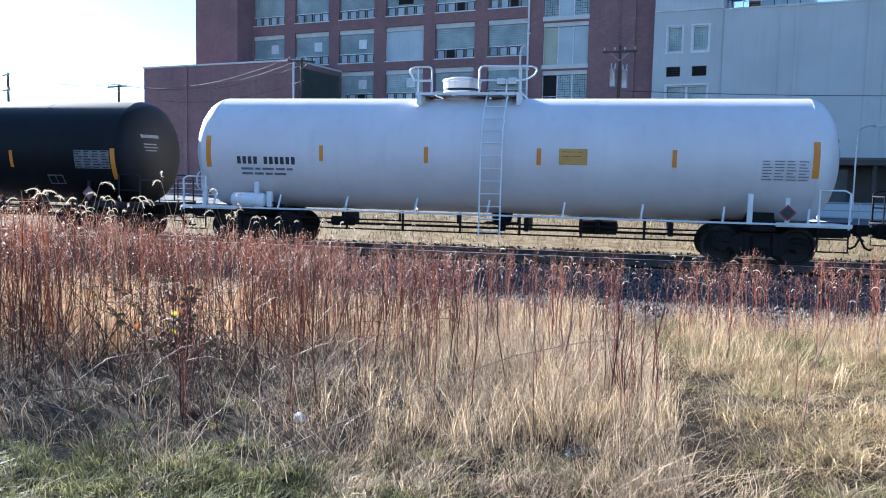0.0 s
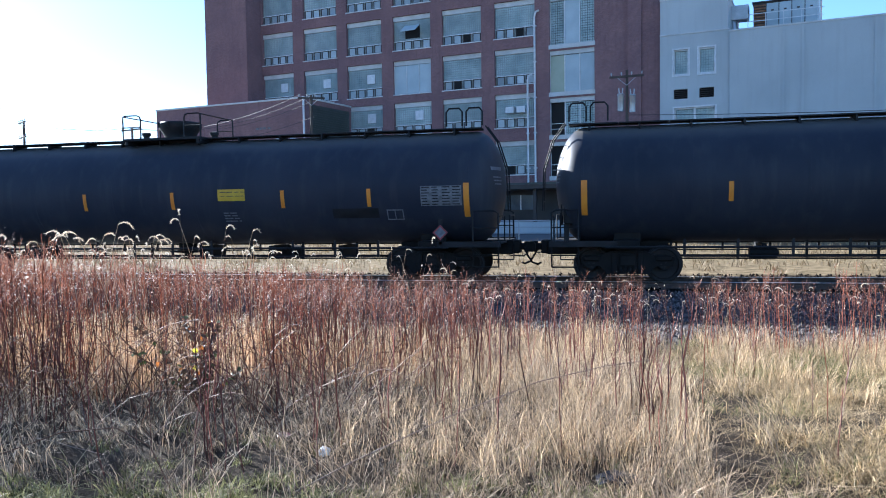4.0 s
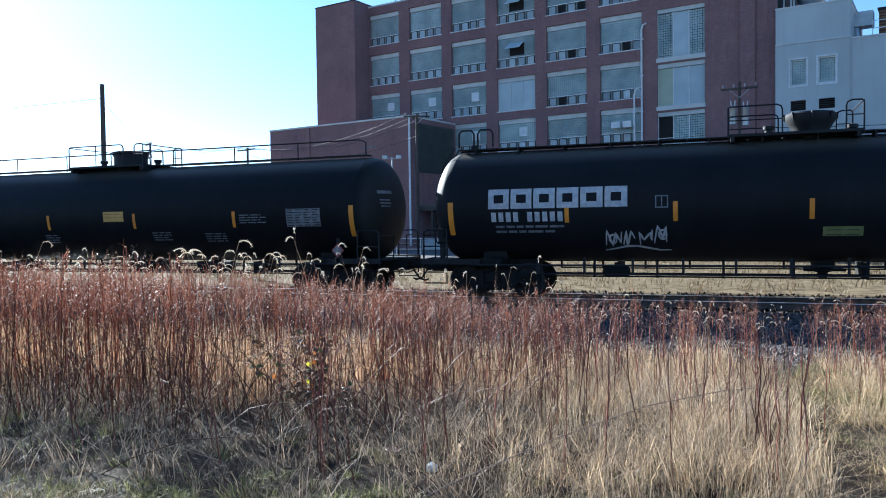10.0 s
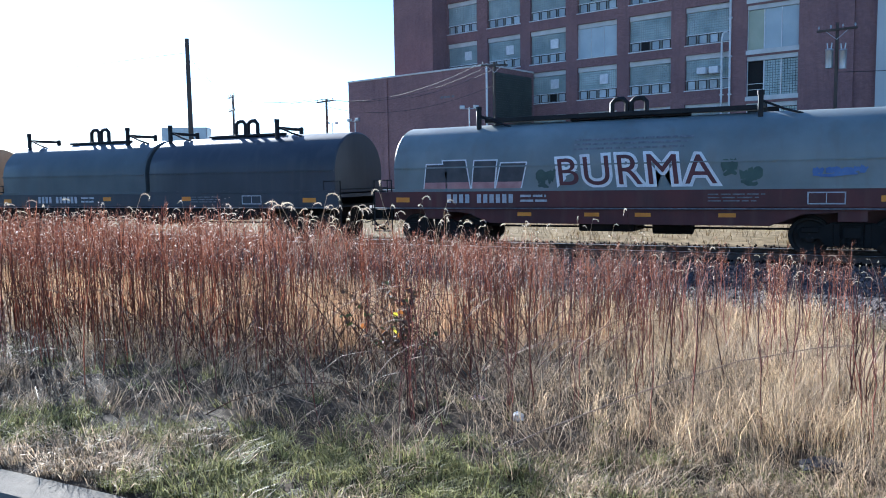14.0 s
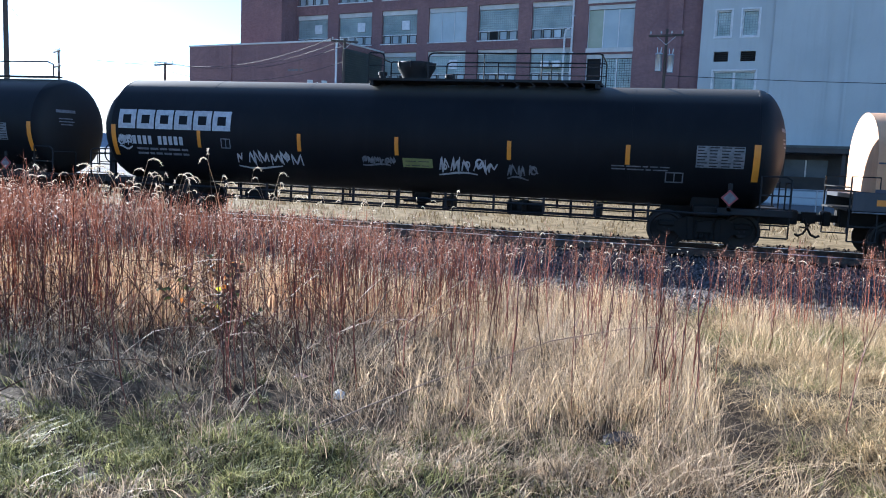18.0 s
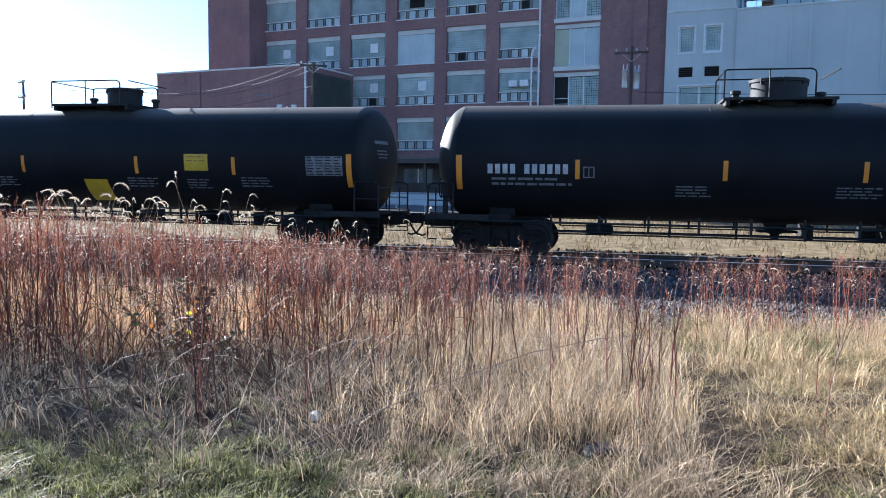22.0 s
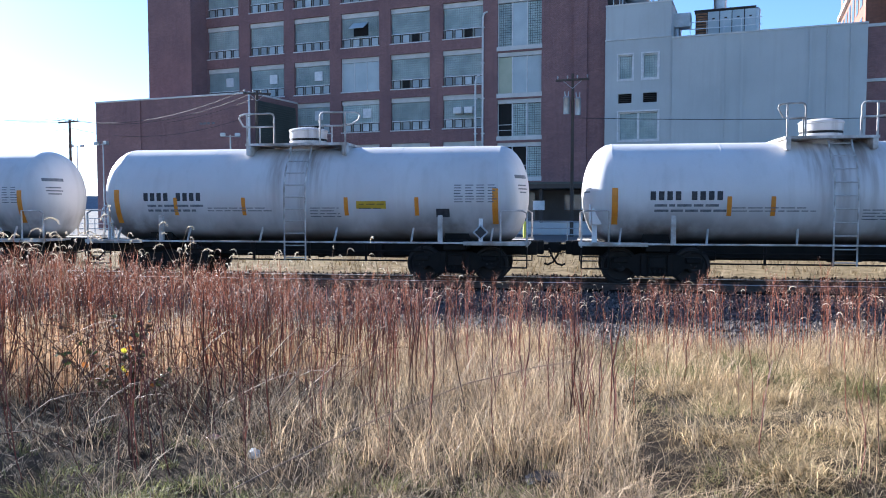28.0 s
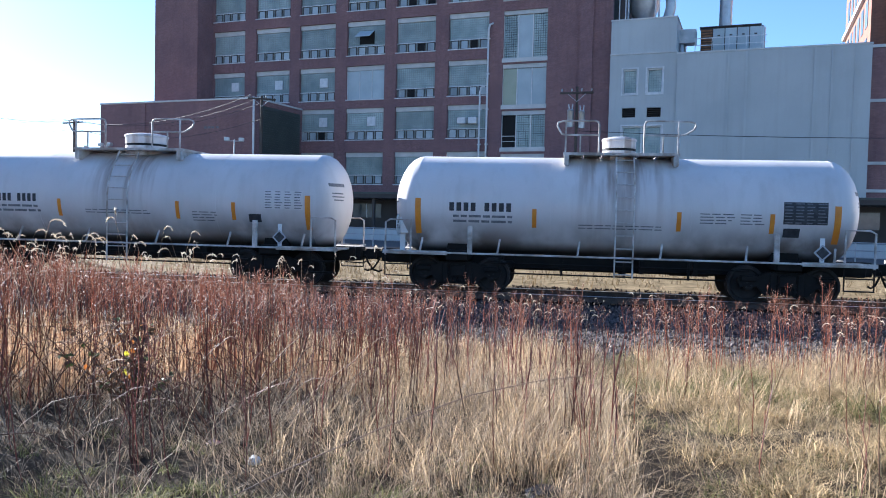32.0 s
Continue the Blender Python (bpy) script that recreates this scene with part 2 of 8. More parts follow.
PANEL_G = surface("faded_green_placard", (0.16, 0.18, 0.06), (0.24, 0.25, 0.09), 3.0, 0.6, bump=0.02)
INK_W = surface("white_stencil_paint", (0.34, 0.35, 0.37), (0.50, 0.50, 0.51), 8.0, 0.6, bump=0.02)
INK_B = surface("bright_white_spray", (0.66, 0.66, 0.66), (0.78, 0.78, 0.77), 6.0, 0.6, bump=0.02)
INK_G = surface("worn_grey_stencil_paint", (0.10, 0.105, 0.115), (0.20, 0.20, 0.21), 9.0, 0.6, bump=0.02)
INK_K = surface("black_stencil_paint", (0.02, 0.02, 0.025), (0.05, 0.05, 0.055), 8.0, 0.6, bump=0.02)
INK_Y = surface("yellow_stencil_paint", (0.40, 0.21, 0.02), (0.52, 0.30, 0.03), 8.0, 0.6, bump=0.02)
RED = surface("red_placard", (0.22, 0.03, 0.035), (0.30, 0.05, 0.05), 5.0, 0.5, bump=0.02)
MAROON = surface("maroon_sill_paint", (0.060, 0.014, 0.014), (0.098, 0.023, 0.021), 1.2, 0.6, bump=0.05, streak=(0.14, 0.09, 0.07), amount=0.3)
HOOD_GREY = surface("grey_hood_paint", (0.14, 0.165, 0.165), (0.21, 0.235, 0.23), 0.8, 0.5, bump=0.03, streak=(0.14, 0.12, 0.10), amount=0.35, grit=0.12)
HOOD_DARK = surface("dark_hood_paint", (0.022, 0.026, 0.036), (0.040, 0.045, 0.056), 0.8, 0.5, bump=0.03, streak=(0.08, 0.075, 0.07), amount=0.3)
HOOD_TEAL = surface("grey_green_hood_paint", (0.06, 0.075, 0.08), (0.10, 0.115, 0.12), 0.8, 0.5, bump=0.03, streak=(0.12, 0.1, 0.09), amount=0.3)
HOOD_BLUE = surface("faded_blue_hood_paint", (0.024, 0.026, 0.050), (0.052, 0.055, 0.088), 0.7, 0.55, bump=0.03, streak=(0.09, 0.088, 0.10), amount=0.5)
HOOD_ORANGE = surface("faded_orange_hood_end", (0.46, 0.24, 0.12), (0.58, 0.34, 0.19), 1.2, 0.6, bump=0.03, streak=(0.25, 0.16, 0.12), amount=0.35)
RUST = surface("rust_stain", (0.16, 0.07, 0.03), (0.30, 0.15, 0.08), 3.0, 0.8, bump=0.1)
BRICK = brickwork("dark_red_brick", (0.215, 0.124, 0.128), (0.28, 0.163, 0.160), (0.22, 0.17, 0.15))
# warm tone of sunlight put into the brick colour
BRICK_SUN = brickwork("sunlit_brick", (0.22, 0.095, 0.062), (0.28, 0.125, 0.082), (0.3, 0.25, 0.2))
CONCRETE = surface("painted_grey_concrete", (0.45, 0.475, 0.475), (0.52, 0.545, 0.54), 0.25, 0.85, bump=0.05, fine=25, streak=(0.36, 0.36, 0.35), amount=0.22, grit=0.10, gloss=0.2)
STONE = surface("pale_stone_trim", (0.52, 0.52, 0.50), (0.64, 0.63, 0.61), 1.0, 0.8, bump=0.1)
GLASS_BLOCK = surface("glass_block", (0.26, 0.33, 0.325), (0.44, 0.51, 0.50), 0.7, 0.18, bump=0.05, fine=20, vary=0.2)
BLOCK_JOINT = surface("glass_block_mortar", (0.22, 0.25, 0.24), (0.33, 0.36, 0.34), 2.0, 0.8, bump=0.05)
PANE = surface("dark_window_pane", (0.07, 0.09, 0.11), (0.14, 0.17, 0.20), 0.6, 0.08, bump=0.0, vary=0.3)
# reflected sky is put into the pale base colour of these panes
SASH_PANE = surface("sky_grey_pane", (0.30, 0.345, 0.37), (0.46, 0.51, 0.53), 0.6, 0.25, bump=0.0, vary=0.3)
SHEET = surface("pale_blue_grey_panel", (0.40, 0.47, 0.50), (0.48, 0.55, 0.57), 0.8, 0.5, bump=0.03)
SHEET_G = surface("faded_green_panel", (0.36, 0.40, 0.30), (0.44, 0.47, 0.36), 0.8, 0.5, bump=0.03)
FRAME_W = surface("white_window_paint", (0.60, 0.61, 0.61), (0.74, 0.74, 0.74), 3.0, 0.55, bump=0.05)
# near-black colour stands in for unlit rooms behind the openings
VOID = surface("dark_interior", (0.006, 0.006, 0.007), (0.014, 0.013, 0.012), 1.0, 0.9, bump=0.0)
GALV = surface("galvanised_steel", (0.36, 0.37, 0.38), (0.50, 0.51, 0.52), 1.5, 0.42, 0.7, 0.05)
LOUVRE = surface("dark_green_grey_louvre", (0.045, 0.055, 0.05), (0.075, 0.085, 0.075), 0.8, 0.5, bump=0.03)
SHED = surface("dark_brown_steel_canopy", (0.035, 0.028, 0.026), (0.06, 0.05, 0.045), 0.8, 0.6, bump=0.05)
POLE_WOOD = surface("weathered_pole_wood", (0.045, 0.036, 0.03), (0.085, 0.07, 0.06), 3.0, 0.9, bump=0.4, lift=(1, 1, 0.1))
WIRE = surface("cable_black", (0.015, 0.015, 0.016), (0.03, 0.03, 0.03), 2.0, 0.6, bump=0.0)
TIE = surface("creosoted_tie_wood", (0.035, 0.028, 0.023), (0.075, 0.06, 0.05), 5.0, 0.9, bump=0.4)
KERB = surface("kerb_concrete", (0.12, 0.106, 0.088), (0.22, 0.195, 0.16), 3.0, 0.9, bump=0.4, fine=120, gloss=0.1)
# the train's shade on the track bed, put into a darker stone colour
STONES_DARK = surface("shaded_ballast", (0.008, 0.007, 0.006), (0.036, 0.029, 0.025), 3.0, 0.9, bump=0.1, island=True, gloss=0.03)
STONES = surface("ballast_stone", (0.038, 0.032, 0.031), (0.17, 0.148, 0.142), 3.0, 0.9, bump=0.1, island=True, gloss=0.12)
SAFETY = surface("safety_yellow_paint", (0.62, 0.60, 0.06), (0.72, 0.70, 0.10), 3.0, 0.5, bump=0.05)


# ---- building meshes ----
class Shape:
    """Gathers vertices and faces for one mesh."""

    def __init__(self):
        self.v, self.f = [], []

    def add(self, verts, faces):
        k = len(self.v)
        self.v += [tuple(p) for p in verts]
        self.f += [tuple(i + k for i in f) for f in faces]
        return self

    def box(self, x0, x1, y0, y1, z0, z1, b=0.0):
        """A box; b: the width of its chamfered edges."""
        if not b:
            return self.add([(x, y, z) for x in (x0, x1) for y in (y0, y1) for z in (z0, z1)],
                            [(0, 1, 3, 2), (4, 6, 7, 5), (0, 4, 5, 1), (2, 3, 7, 6), (0, 2, 6, 4), (1, 5, 7, 3)])
        v, lo, hi, k = [], (x0, y0, z0), (x1, y1, z1), {}
        for sx in (0, 1):
            for sy in (0, 1):
                for sz in (0, 1):
                    s = (sx, sy, sz)
                    for ax in range(3):
                        p = []
                        for a in range(3):
                            e = hi[a] if s[a] else lo[a]
                            p.append(e if a == ax else e + (-b if s[a] else b))
                        k[s, ax] = len(v)
                        v.append(p)
        f = []
        for ax in range(3):
            o = [a for a in range(3) if a != ax]
            for side in (0, 1):
                q = []
                for c in ((0, 0), (1, 0), (1, 1), (0, 1)):
                    s = [0, 0, 0]
                    s[ax], s[o[0]], s[o[1]] = side, c[0], c[1]
                    q.append(k[tuple(s), ax])
                f.append(q)
        for ax in range(3):
            o = [a for a in range(3) if a != ax]
            for c in ((0, 0), (1, 0), (1, 1), (0, 1)):
                s0, s1 = [0, 0, 0], [0, 0, 0]
                s0[o[0]], s0[o[1]] = c
                s1[o[0]], s1[o[1]] = c
                s1[ax] = 1
                f.append([k[tuple(s0), o[0]], k[tuple(s1), o[0]], k[tuple(s1), o[1]], k[tuple(s0), o[1]]])
        for sx in (0, 1):
            for sy in (0, 1):
                for sz in (0, 1):
                    f.append([k[(sx, sy, sz), a] for a in range(3)])
        return self.add(v, f)

    def tube(self, points, r, sides=6, r1=None, caps=True):
        """A round bar along the points; r1: the radius at its far end."""
        pts = [Vector(p) for p in points]
        n, rings = len(pts), []
        side = None
        for i, p in enumerate(pts):
            d = (pts[min(i + 1, n - 1)] - pts[max(i - 1, 0)]).normalized()
            if side is None:
                side = d.cross((0, 0, 1) if abs(d.z) < 0.9 else (1, 0, 0)).normalized()
            else:
                side = (side - d * side.dot(d)).normalized()
            up = d.cross(side)
            rr = r if r1 is None else r + (r1 - r) * i / (n - 1)
            rings.append([p + (side * math.cos(2 * math.pi * k / sides) + up * math.sin(2 * math.pi * k / sides)) * rr for k in range(sides)])
        faces = [(i * sides + k, i * sides + (k + 1) % sides, (i + 1) * sides + (k + 1) % sides, (i + 1) * sides + k)
                 for i in range(n - 1) for k in range(sides)]
        if caps:
            faces += [tuple(range(sides)), tuple(range((n - 1) * sides, n * sides))]
        return self.add([q for ring in rings for q in ring], faces)

    def lathe(self, profile, origin, axis="x", sides=24):
        """The profile, (along, radius), turned round an axis through origin."""
        o, verts, faces, n = Vector(origin), [], [], len(profile)
        for a, r in profile:
            for k in range(sides):
                c, s = r * math.cos(2 * math.pi * k / sides), r * math.sin(2 * math.pi * k / sides)
                verts.append(o + Vector({"x": (a, c, s), "y": (c, a, s), "z": (c, s, a)}[axis]))
        for i in range(n - 1):
            for k in range(sides):
                q = (i * sides + k, i * sides + (k + 1) % sides, (i + 1) * sides + (k + 1) % sides, (i + 1) * sides + k)
                faces.append(q)
        faces += [tuple(range(sides)), tuple(range((n - 1) * sides, n * sides))]
        return self.add(verts, faces)

    def prism(self, outline, y0, y1):
        """An outline in x and z, given thickness along y."""
        n = len(outline)
        return self.add([(x, y0, z) for x, z in outline] + [(x, y1, z) for x, z in outline],
                        [tuple(range(n)), tuple(range(n, 2 * n))] + [(i, (i + 1) % n, n + (i + 1) % n, n + i) for i in range(n)])

    def mesh(self, name, material, smooth=False):
        m = bpy.data.meshes.new(name)
        m.from_pydata(self.v, [], self.f)
        b = bmesh.new()
        b.from_mesh(m)
        bmesh.ops.recalc_face_normals(b, faces=b.faces)
        b.to_mesh(m)
        b.free()
        if material:
            m.materials.append(material)
        if smooth:
            m.shade_smooth()
            m.set_sharp_from_angle(angle=radians(38))
        return m


def part(name, shape, material, parent=None, label="", smooth=False, at=None):
    """Links a shape (or a ready mesh) as one object under its thing."""
    ob = new(name, shape.mesh(name, material, smooth) if isinstance(shape, Shape) else shape)
    if parent:
        ob.parent = parent
    if at is not None:
        ob.matrix_basis = at
    if label:
        tagged(ob, label)
    return ob


# ---- the freight train ----
TRACK_Y, RAIL_Z = 21.3, -0.30
GONE = [(0.0, 0.0), (1.0, 13.16), (2.0, 26.3), (4.5, 59.06), (5.0, 65.6), (6.0, 78.67), (7.0, 91.7), (8.0, 104.71),
        (9.0, 117.7), (10.0, 130.59), (11.0, 143.43), (12.0, 156.24), (13.0, 168.95), (14.0, 181.65), (16.5, 213.41),
        (17.0, 219.76), (18.0, 232.48), (19.0, 245.19), (20.0, 257.87), (21.0, 270.53), (22.0, 283.08), (23.0, 295.63),
        (24.0, 308.2), (25.0, 320.71), (27.5, 351.83), (28.0, 358.03), (29.0, 370.35), (30.0, 382.61), (31.0, 394.79),
        (32.0, 406.95)]     # seconds, metres that the train has rolled
COUPLINGS = [6.23, -12.3, -33.6, -54.95, -76.15, -97.27, -118.24, -139.3, -160.7, -178.6, -194.4, -212.0, -228.6,
             -249.3, -270.2, -288.7, -307.3, -326.0, -344.7, -358.3, -371.8, -385.4, -399.05, -412.3, -425.9]
WHEEL_R = 0.46
ROLLING, WHEELSETS = [], []


def wheelset_mesh():
    s = Shape()
    s.lathe([(-1.02, 0.09), (-0.8, 0.095), (0.8, 0.095), (1.02, 0.09)], (0, 0, 0), "y", 10)
    for d in (-1, 1):
        prof = [(0.665, 0.12), (0.68, 0.16), (0.70, 0.36), (0.675, 0.40), (0.675, 0.485), (0.70, 0.485), (0.71, WHEEL_R),
                (0.81, WHEEL_R - 0.006), (0.815, 0.39), (0.78, 0.36), (0.76, 0.17), (0.80, 0.12)]
        s.lathe([(d * a, r) for a, r in prof], (0, 0, 0), "y", 24)
        s.lathe([(d * 1.0, 0.13), (d * 1.10, 0.13), (d * 1.12, 0.09)], (0, 0, 0), "y", 10)
        for k in range(3):                      # the cap's bolts
            a = 2.1 * k
            s.box(0.07 * math.cos(a) - 0.02, 0.07 * math.cos(a) + 0.02, d * 1.12 - 0.02, d * 1.12 + 0.02,
                  0.07 * math.sin(a) - 0.02, 0.07 * math.sin(a) + 0.02)
    return s.mesh("wheelset", WHEEL, True)


def side_frame_mesh():
    s = Shape()
    top = [(-1.15, 0.60), (-1.12, 0.66), (-0.72, 0.68), (-0.42, 0.80), (0.42, 0.80), (0.72, 0.68), (1.12, 0.66), (1.15, 0.60),
           (1.10, 0.42), (0.68, 0.42), (0.50, 0.22), (-0.50, 0.22), (-0.68, 0.42), (-1.10, 0.42)]
    s.prism(top, -0.07, 0.07)
    for x in (-0.32, 0.32):                      # column guides stand proud
        s.box(x - 0.07, x + 0.07, -0.11, 0.11, 0.24, 0.78, 0.015)
    for x in (-0.18, -0.06, 0.06, 0.18):         # spring nest
        s.lathe([(0.27 + 0.05 * k, 0.05 + 0.012 * (k % 2)) for k in range(6)], (x, -0.06, 0), "z", 8)
    for x in (-0.889, 0.889):                    # pedestal roof and bearing adapter
        s.box(x - 0.19, x + 0.19, -0.13, 0.13, 0.56, 0.69, 0.02)
    return s.mesh("side_frame", STEEL)


def bolster_mesh():
    s = Shape()
    s.box(-0.2, 0.2, -1.2, 1.2, 0.42, 0.72, 0.03)
    s.lathe([(0.70, 0.2), (0.80, 0.19)], (0, 0, 0), "z", 14)
    for x in (-0.45, 0.45):                      # brake beams
        s.box(x - 0.05, x + 0.05, -0.9, 0.9, 0.34, 0.44, 0.01)
        s.tube([(x, -0.9, 0.4), (x * 0.6, 0, 0.4), (x, 0.9, 0.4)], 0.03, 6)
    return s.mesh("bolster", STEEL)


def coupler_mesh():
    s = Shape()
    s.box(-0.75, 0.12, -0.09, 0.09, 0.79, 0.97, 0.02)
    s.prism([(0.0, 0.74), (0.22, 0.74), (0.3, 0.80), (0.3, 0.96), (0.22, 1.02), (0.0, 1.02)], -0.17, 0.05)
    s.box(0.12, 0.27, 0.05, 0.17, 0.75, 1.01, 0.03)     # knuckle
    s.box(-0.30, -0.12, -0.26, 0.26, 0.70, 1.06, 0.03)  # striker
    s.tube([(0.02, -0.35, 0.86), (0.10, -0.30, 0.66), (0.22, -0.22, 0.46), (0.36, -0.12, 0.40), (0.44, -0.06, 0.44)], 0.028, 7)
    s.tube([(-0.25, -1.35, 0.72), (0.05, -0.7, 0.66), (0.1, -0.2, 0.72)], 0.018, 5)   # uncoupling lever
    return s.mesh("coupler", STEEL)


MESH = {}


def shared(key, make):
    if key not in MESH:
        MESH[key] = make()
    return MESH[key]


def truck(car, x):
    t = part("truck", shared("bolster", bolster_mesh), None, car, "grimy cast-steel truck", at=pose(x, 0, 0))
    for y in (-1.06, 1.06):
        part("side_frame", shared("side_frame", side_frame_mesh), None, t, at=pose(0, y, 0, 0, 0, 180 if y > 0 else 0))
    for dx in (-0.889, 0.889):
        w = part("wheelset", shared("wheelset", wheelset_mesh), None, t, at=pose(dx, 0, WHEEL_R))
        WHEELSETS.append((w, car, dx, x + dx))


def running_gear(car, half):
    for d in (-1, 1):
        truck(car, d * (half - 2.55))
        part("coupler", shared("coupler", coupler_mesh), None, car, at=pose(d * (half - 0.17), 0, 0, 0, 0, 0 if d > 0 else 180))


class Tank:
    """The round shell, to lay markings on: they bend with it, a few millimetres proud."""

    def __init__(self, car, radius, top):
        self.car, self.r, self.zc = car, radius, top - radius

    def y(self, z, off=0.0):
        return -math.sqrt(max(0.0, (self.r + off) ** 2 - (z - self.zc) ** 2))

    def patch(self, s, x0, x1, z0, z1, off=0.008, nz=None):
        nz = nz or max(1, int((z1 - z0) / 0.06))
        v, f = [], []
        for i in range(nz + 1):
            z = z0 + (z1 - z0) * i / nz
            for x in (x0, x1):
                v.append((x, self.y(z, off), z))
        for i in range(nz):
            f.append((2 * i, 2 * i + 1, 2 * i + 3, 2 * i + 2))
        return s.add(v, f)

    def ring_block(self, s, x0, x1, z0, z1, t, off=0.009):
        """A plain block with an opening in it: a stroke of thickness t round a slot."""
        self.patch(s, x0, x0 + t, z0, z1, off)
        self.patch(s, x0 + t, x1, z1 - t, z1, off)
        self.patch(s, x1 - t, x1, z0, z1 - t, off)
        self.patch(s, x0 + t, x1 - t, z0, z0 + t, off)

    def mark(self, name, ink, label, fill):
        s = Shape()
        fill(s)
        return part(name, s, ink, self.car, label)


def number_marks(tank, x0, x1, z, h, ink, label, groups=(4, 6)):
    """Reporting marks as plain bars, one for each character."""
    total = sum(groups) + 0.9 * (len(groups) - 1)
    w, x = (x1 - x0) / total, x0
    for g in groups:
        for _ in range(g):
            tank.mark("reporting_mark", ink, label, lambda s: tank.patch(s, x, x + 0.66 * w, z, z + h))
            x += w
        x += 0.9 * w


def line_marks(tank, x0, x1, z1, n, ink, gap=0.085, h=0.04, name="stencil_text", label=""):
    rnd = random.Random(int(x0 * 100) + n)

    def fill(s):
        for i in range(n):
            x, z, end = x0, z1 - i * gap, x1 - (x1 - x0) * rnd.uniform(0, 0.22)
            while x < end - 0.05:
                w = min(rnd.uniform(0.12, 0.4), end - x)
                tank.patch(s, x, x + w, z - h, z, nz=1)
                x += w + 0.05
    tank.mark(name, ink, label, fill)


def stencil_panel(tank, x0, x1, z0, z1, back, ink, label):
    tank.mark("stencil_panel", back, label, lambda s: tank.patch(s, x0, x1, z0, z1, 0.007))
    rnd = random.Random(int(x0 * 77))

    def fill(s):
        n = 7
        for i in range(n):
            z = z1 - (i + 0.3) * (z1 - z0) / n
            for c in range(4):
                a = x0 + (c + 0.1) * (x1 - x0) / 4
                tank.patch(s, a, a + (x1 - x0) / 4 * rnd.uniform(0.5, 0.85), z - 0.34 * (z1 - z0) / n, z, 0.010, nz=1)
    tank.mark("stencil_text", ink, "", fill)


def scrawl(tank, x0, x1, z0, z1, ink, seed, r=0.022, name="graffiti_tag", label="angular spray-paint scribble"):
    """A spray-paint scribble: slanted, crossing strokes of no letters, and a sweep below them."""
    rnd = random.Random(seed)
    s, strokes, n = Shape(), [], max(3, int((x1 - x0) / (0.62 * (z1 - z0))))
    w, h = (x1 - x0) / n, z1 - z0
    for i in range(n):
        a, tall = x0 + i * w, z0 + h * rnd.uniform(0.75, 1.0)
        pts = [(a + w * rnd.uniform(0.0, 0.2), z0 + h * rnd.uniform(0.1, 0.25))]
        for k in range(rnd.randint(3, 5)):
            up = tall if k % 2 == 0 else z0 + h * rnd.uniform(0.12, 0.55)
            pts.append((a + w * (0.15 + 0.22 * k + rnd.uniform(-0.18, 0.25)), up - h * rnd.uniform(0, 0.18)))
        strokes.append(pts)
        if rnd.random() < 0.5:
            c, q = (a + w * 0.55, z0 + h * rnd.uniform(0.35, 0.65)), h * rnd.uniform(0.14, 0.26)
            strokes.append([(c[0] + q * math.cos(t * 0.7) * 0.8, c[1] + q * math.sin(t * 0.7)) for t in range(10)])
    strokes.append([(x0 + (x1 - x0) * t / 6, z0 + h * 0.10 * math.sin(t * 1.1 + seed)) for t in range(rnd.randint(4, 7))])
    for layer, pts in enumerate(strokes):
        fine = []
        for (ax, az), (bx, bz) in zip(pts, pts[1:]):
            fine += [(ax + (bx - ax) * t / 4, az + (bz - az) * t / 4) for t in range(4)]
        fine.append(pts[-1])
        v, m = [], len(fine)
        for i, (x, z) in enumerate(fine):
            (xa, za), (xb, zb) = fine[max(i - 1, 0)], fine[min(i + 1, m - 1)]
            d = math.hypot(xb - xa, zb - za) or 1
            k = r * (0.6 + 0.6 * math.sin(math.pi * (i + 0.5) / m))
            nx, nz = -(zb - za) / d * k, (xb - xa) / d * k
            v += [(x + q * nx, tank.y(z + q * nz, 0.010 + 0.0015 * layer + 0.0002 * i), z + q * nz) for q in (-1, 1)]
        s.add(v, [(2 * i, 2 * i + 1, 2 * i + 3, 2 * i + 2) for i in range(m - 1)])
    part(name, s, ink, tank.car, label)


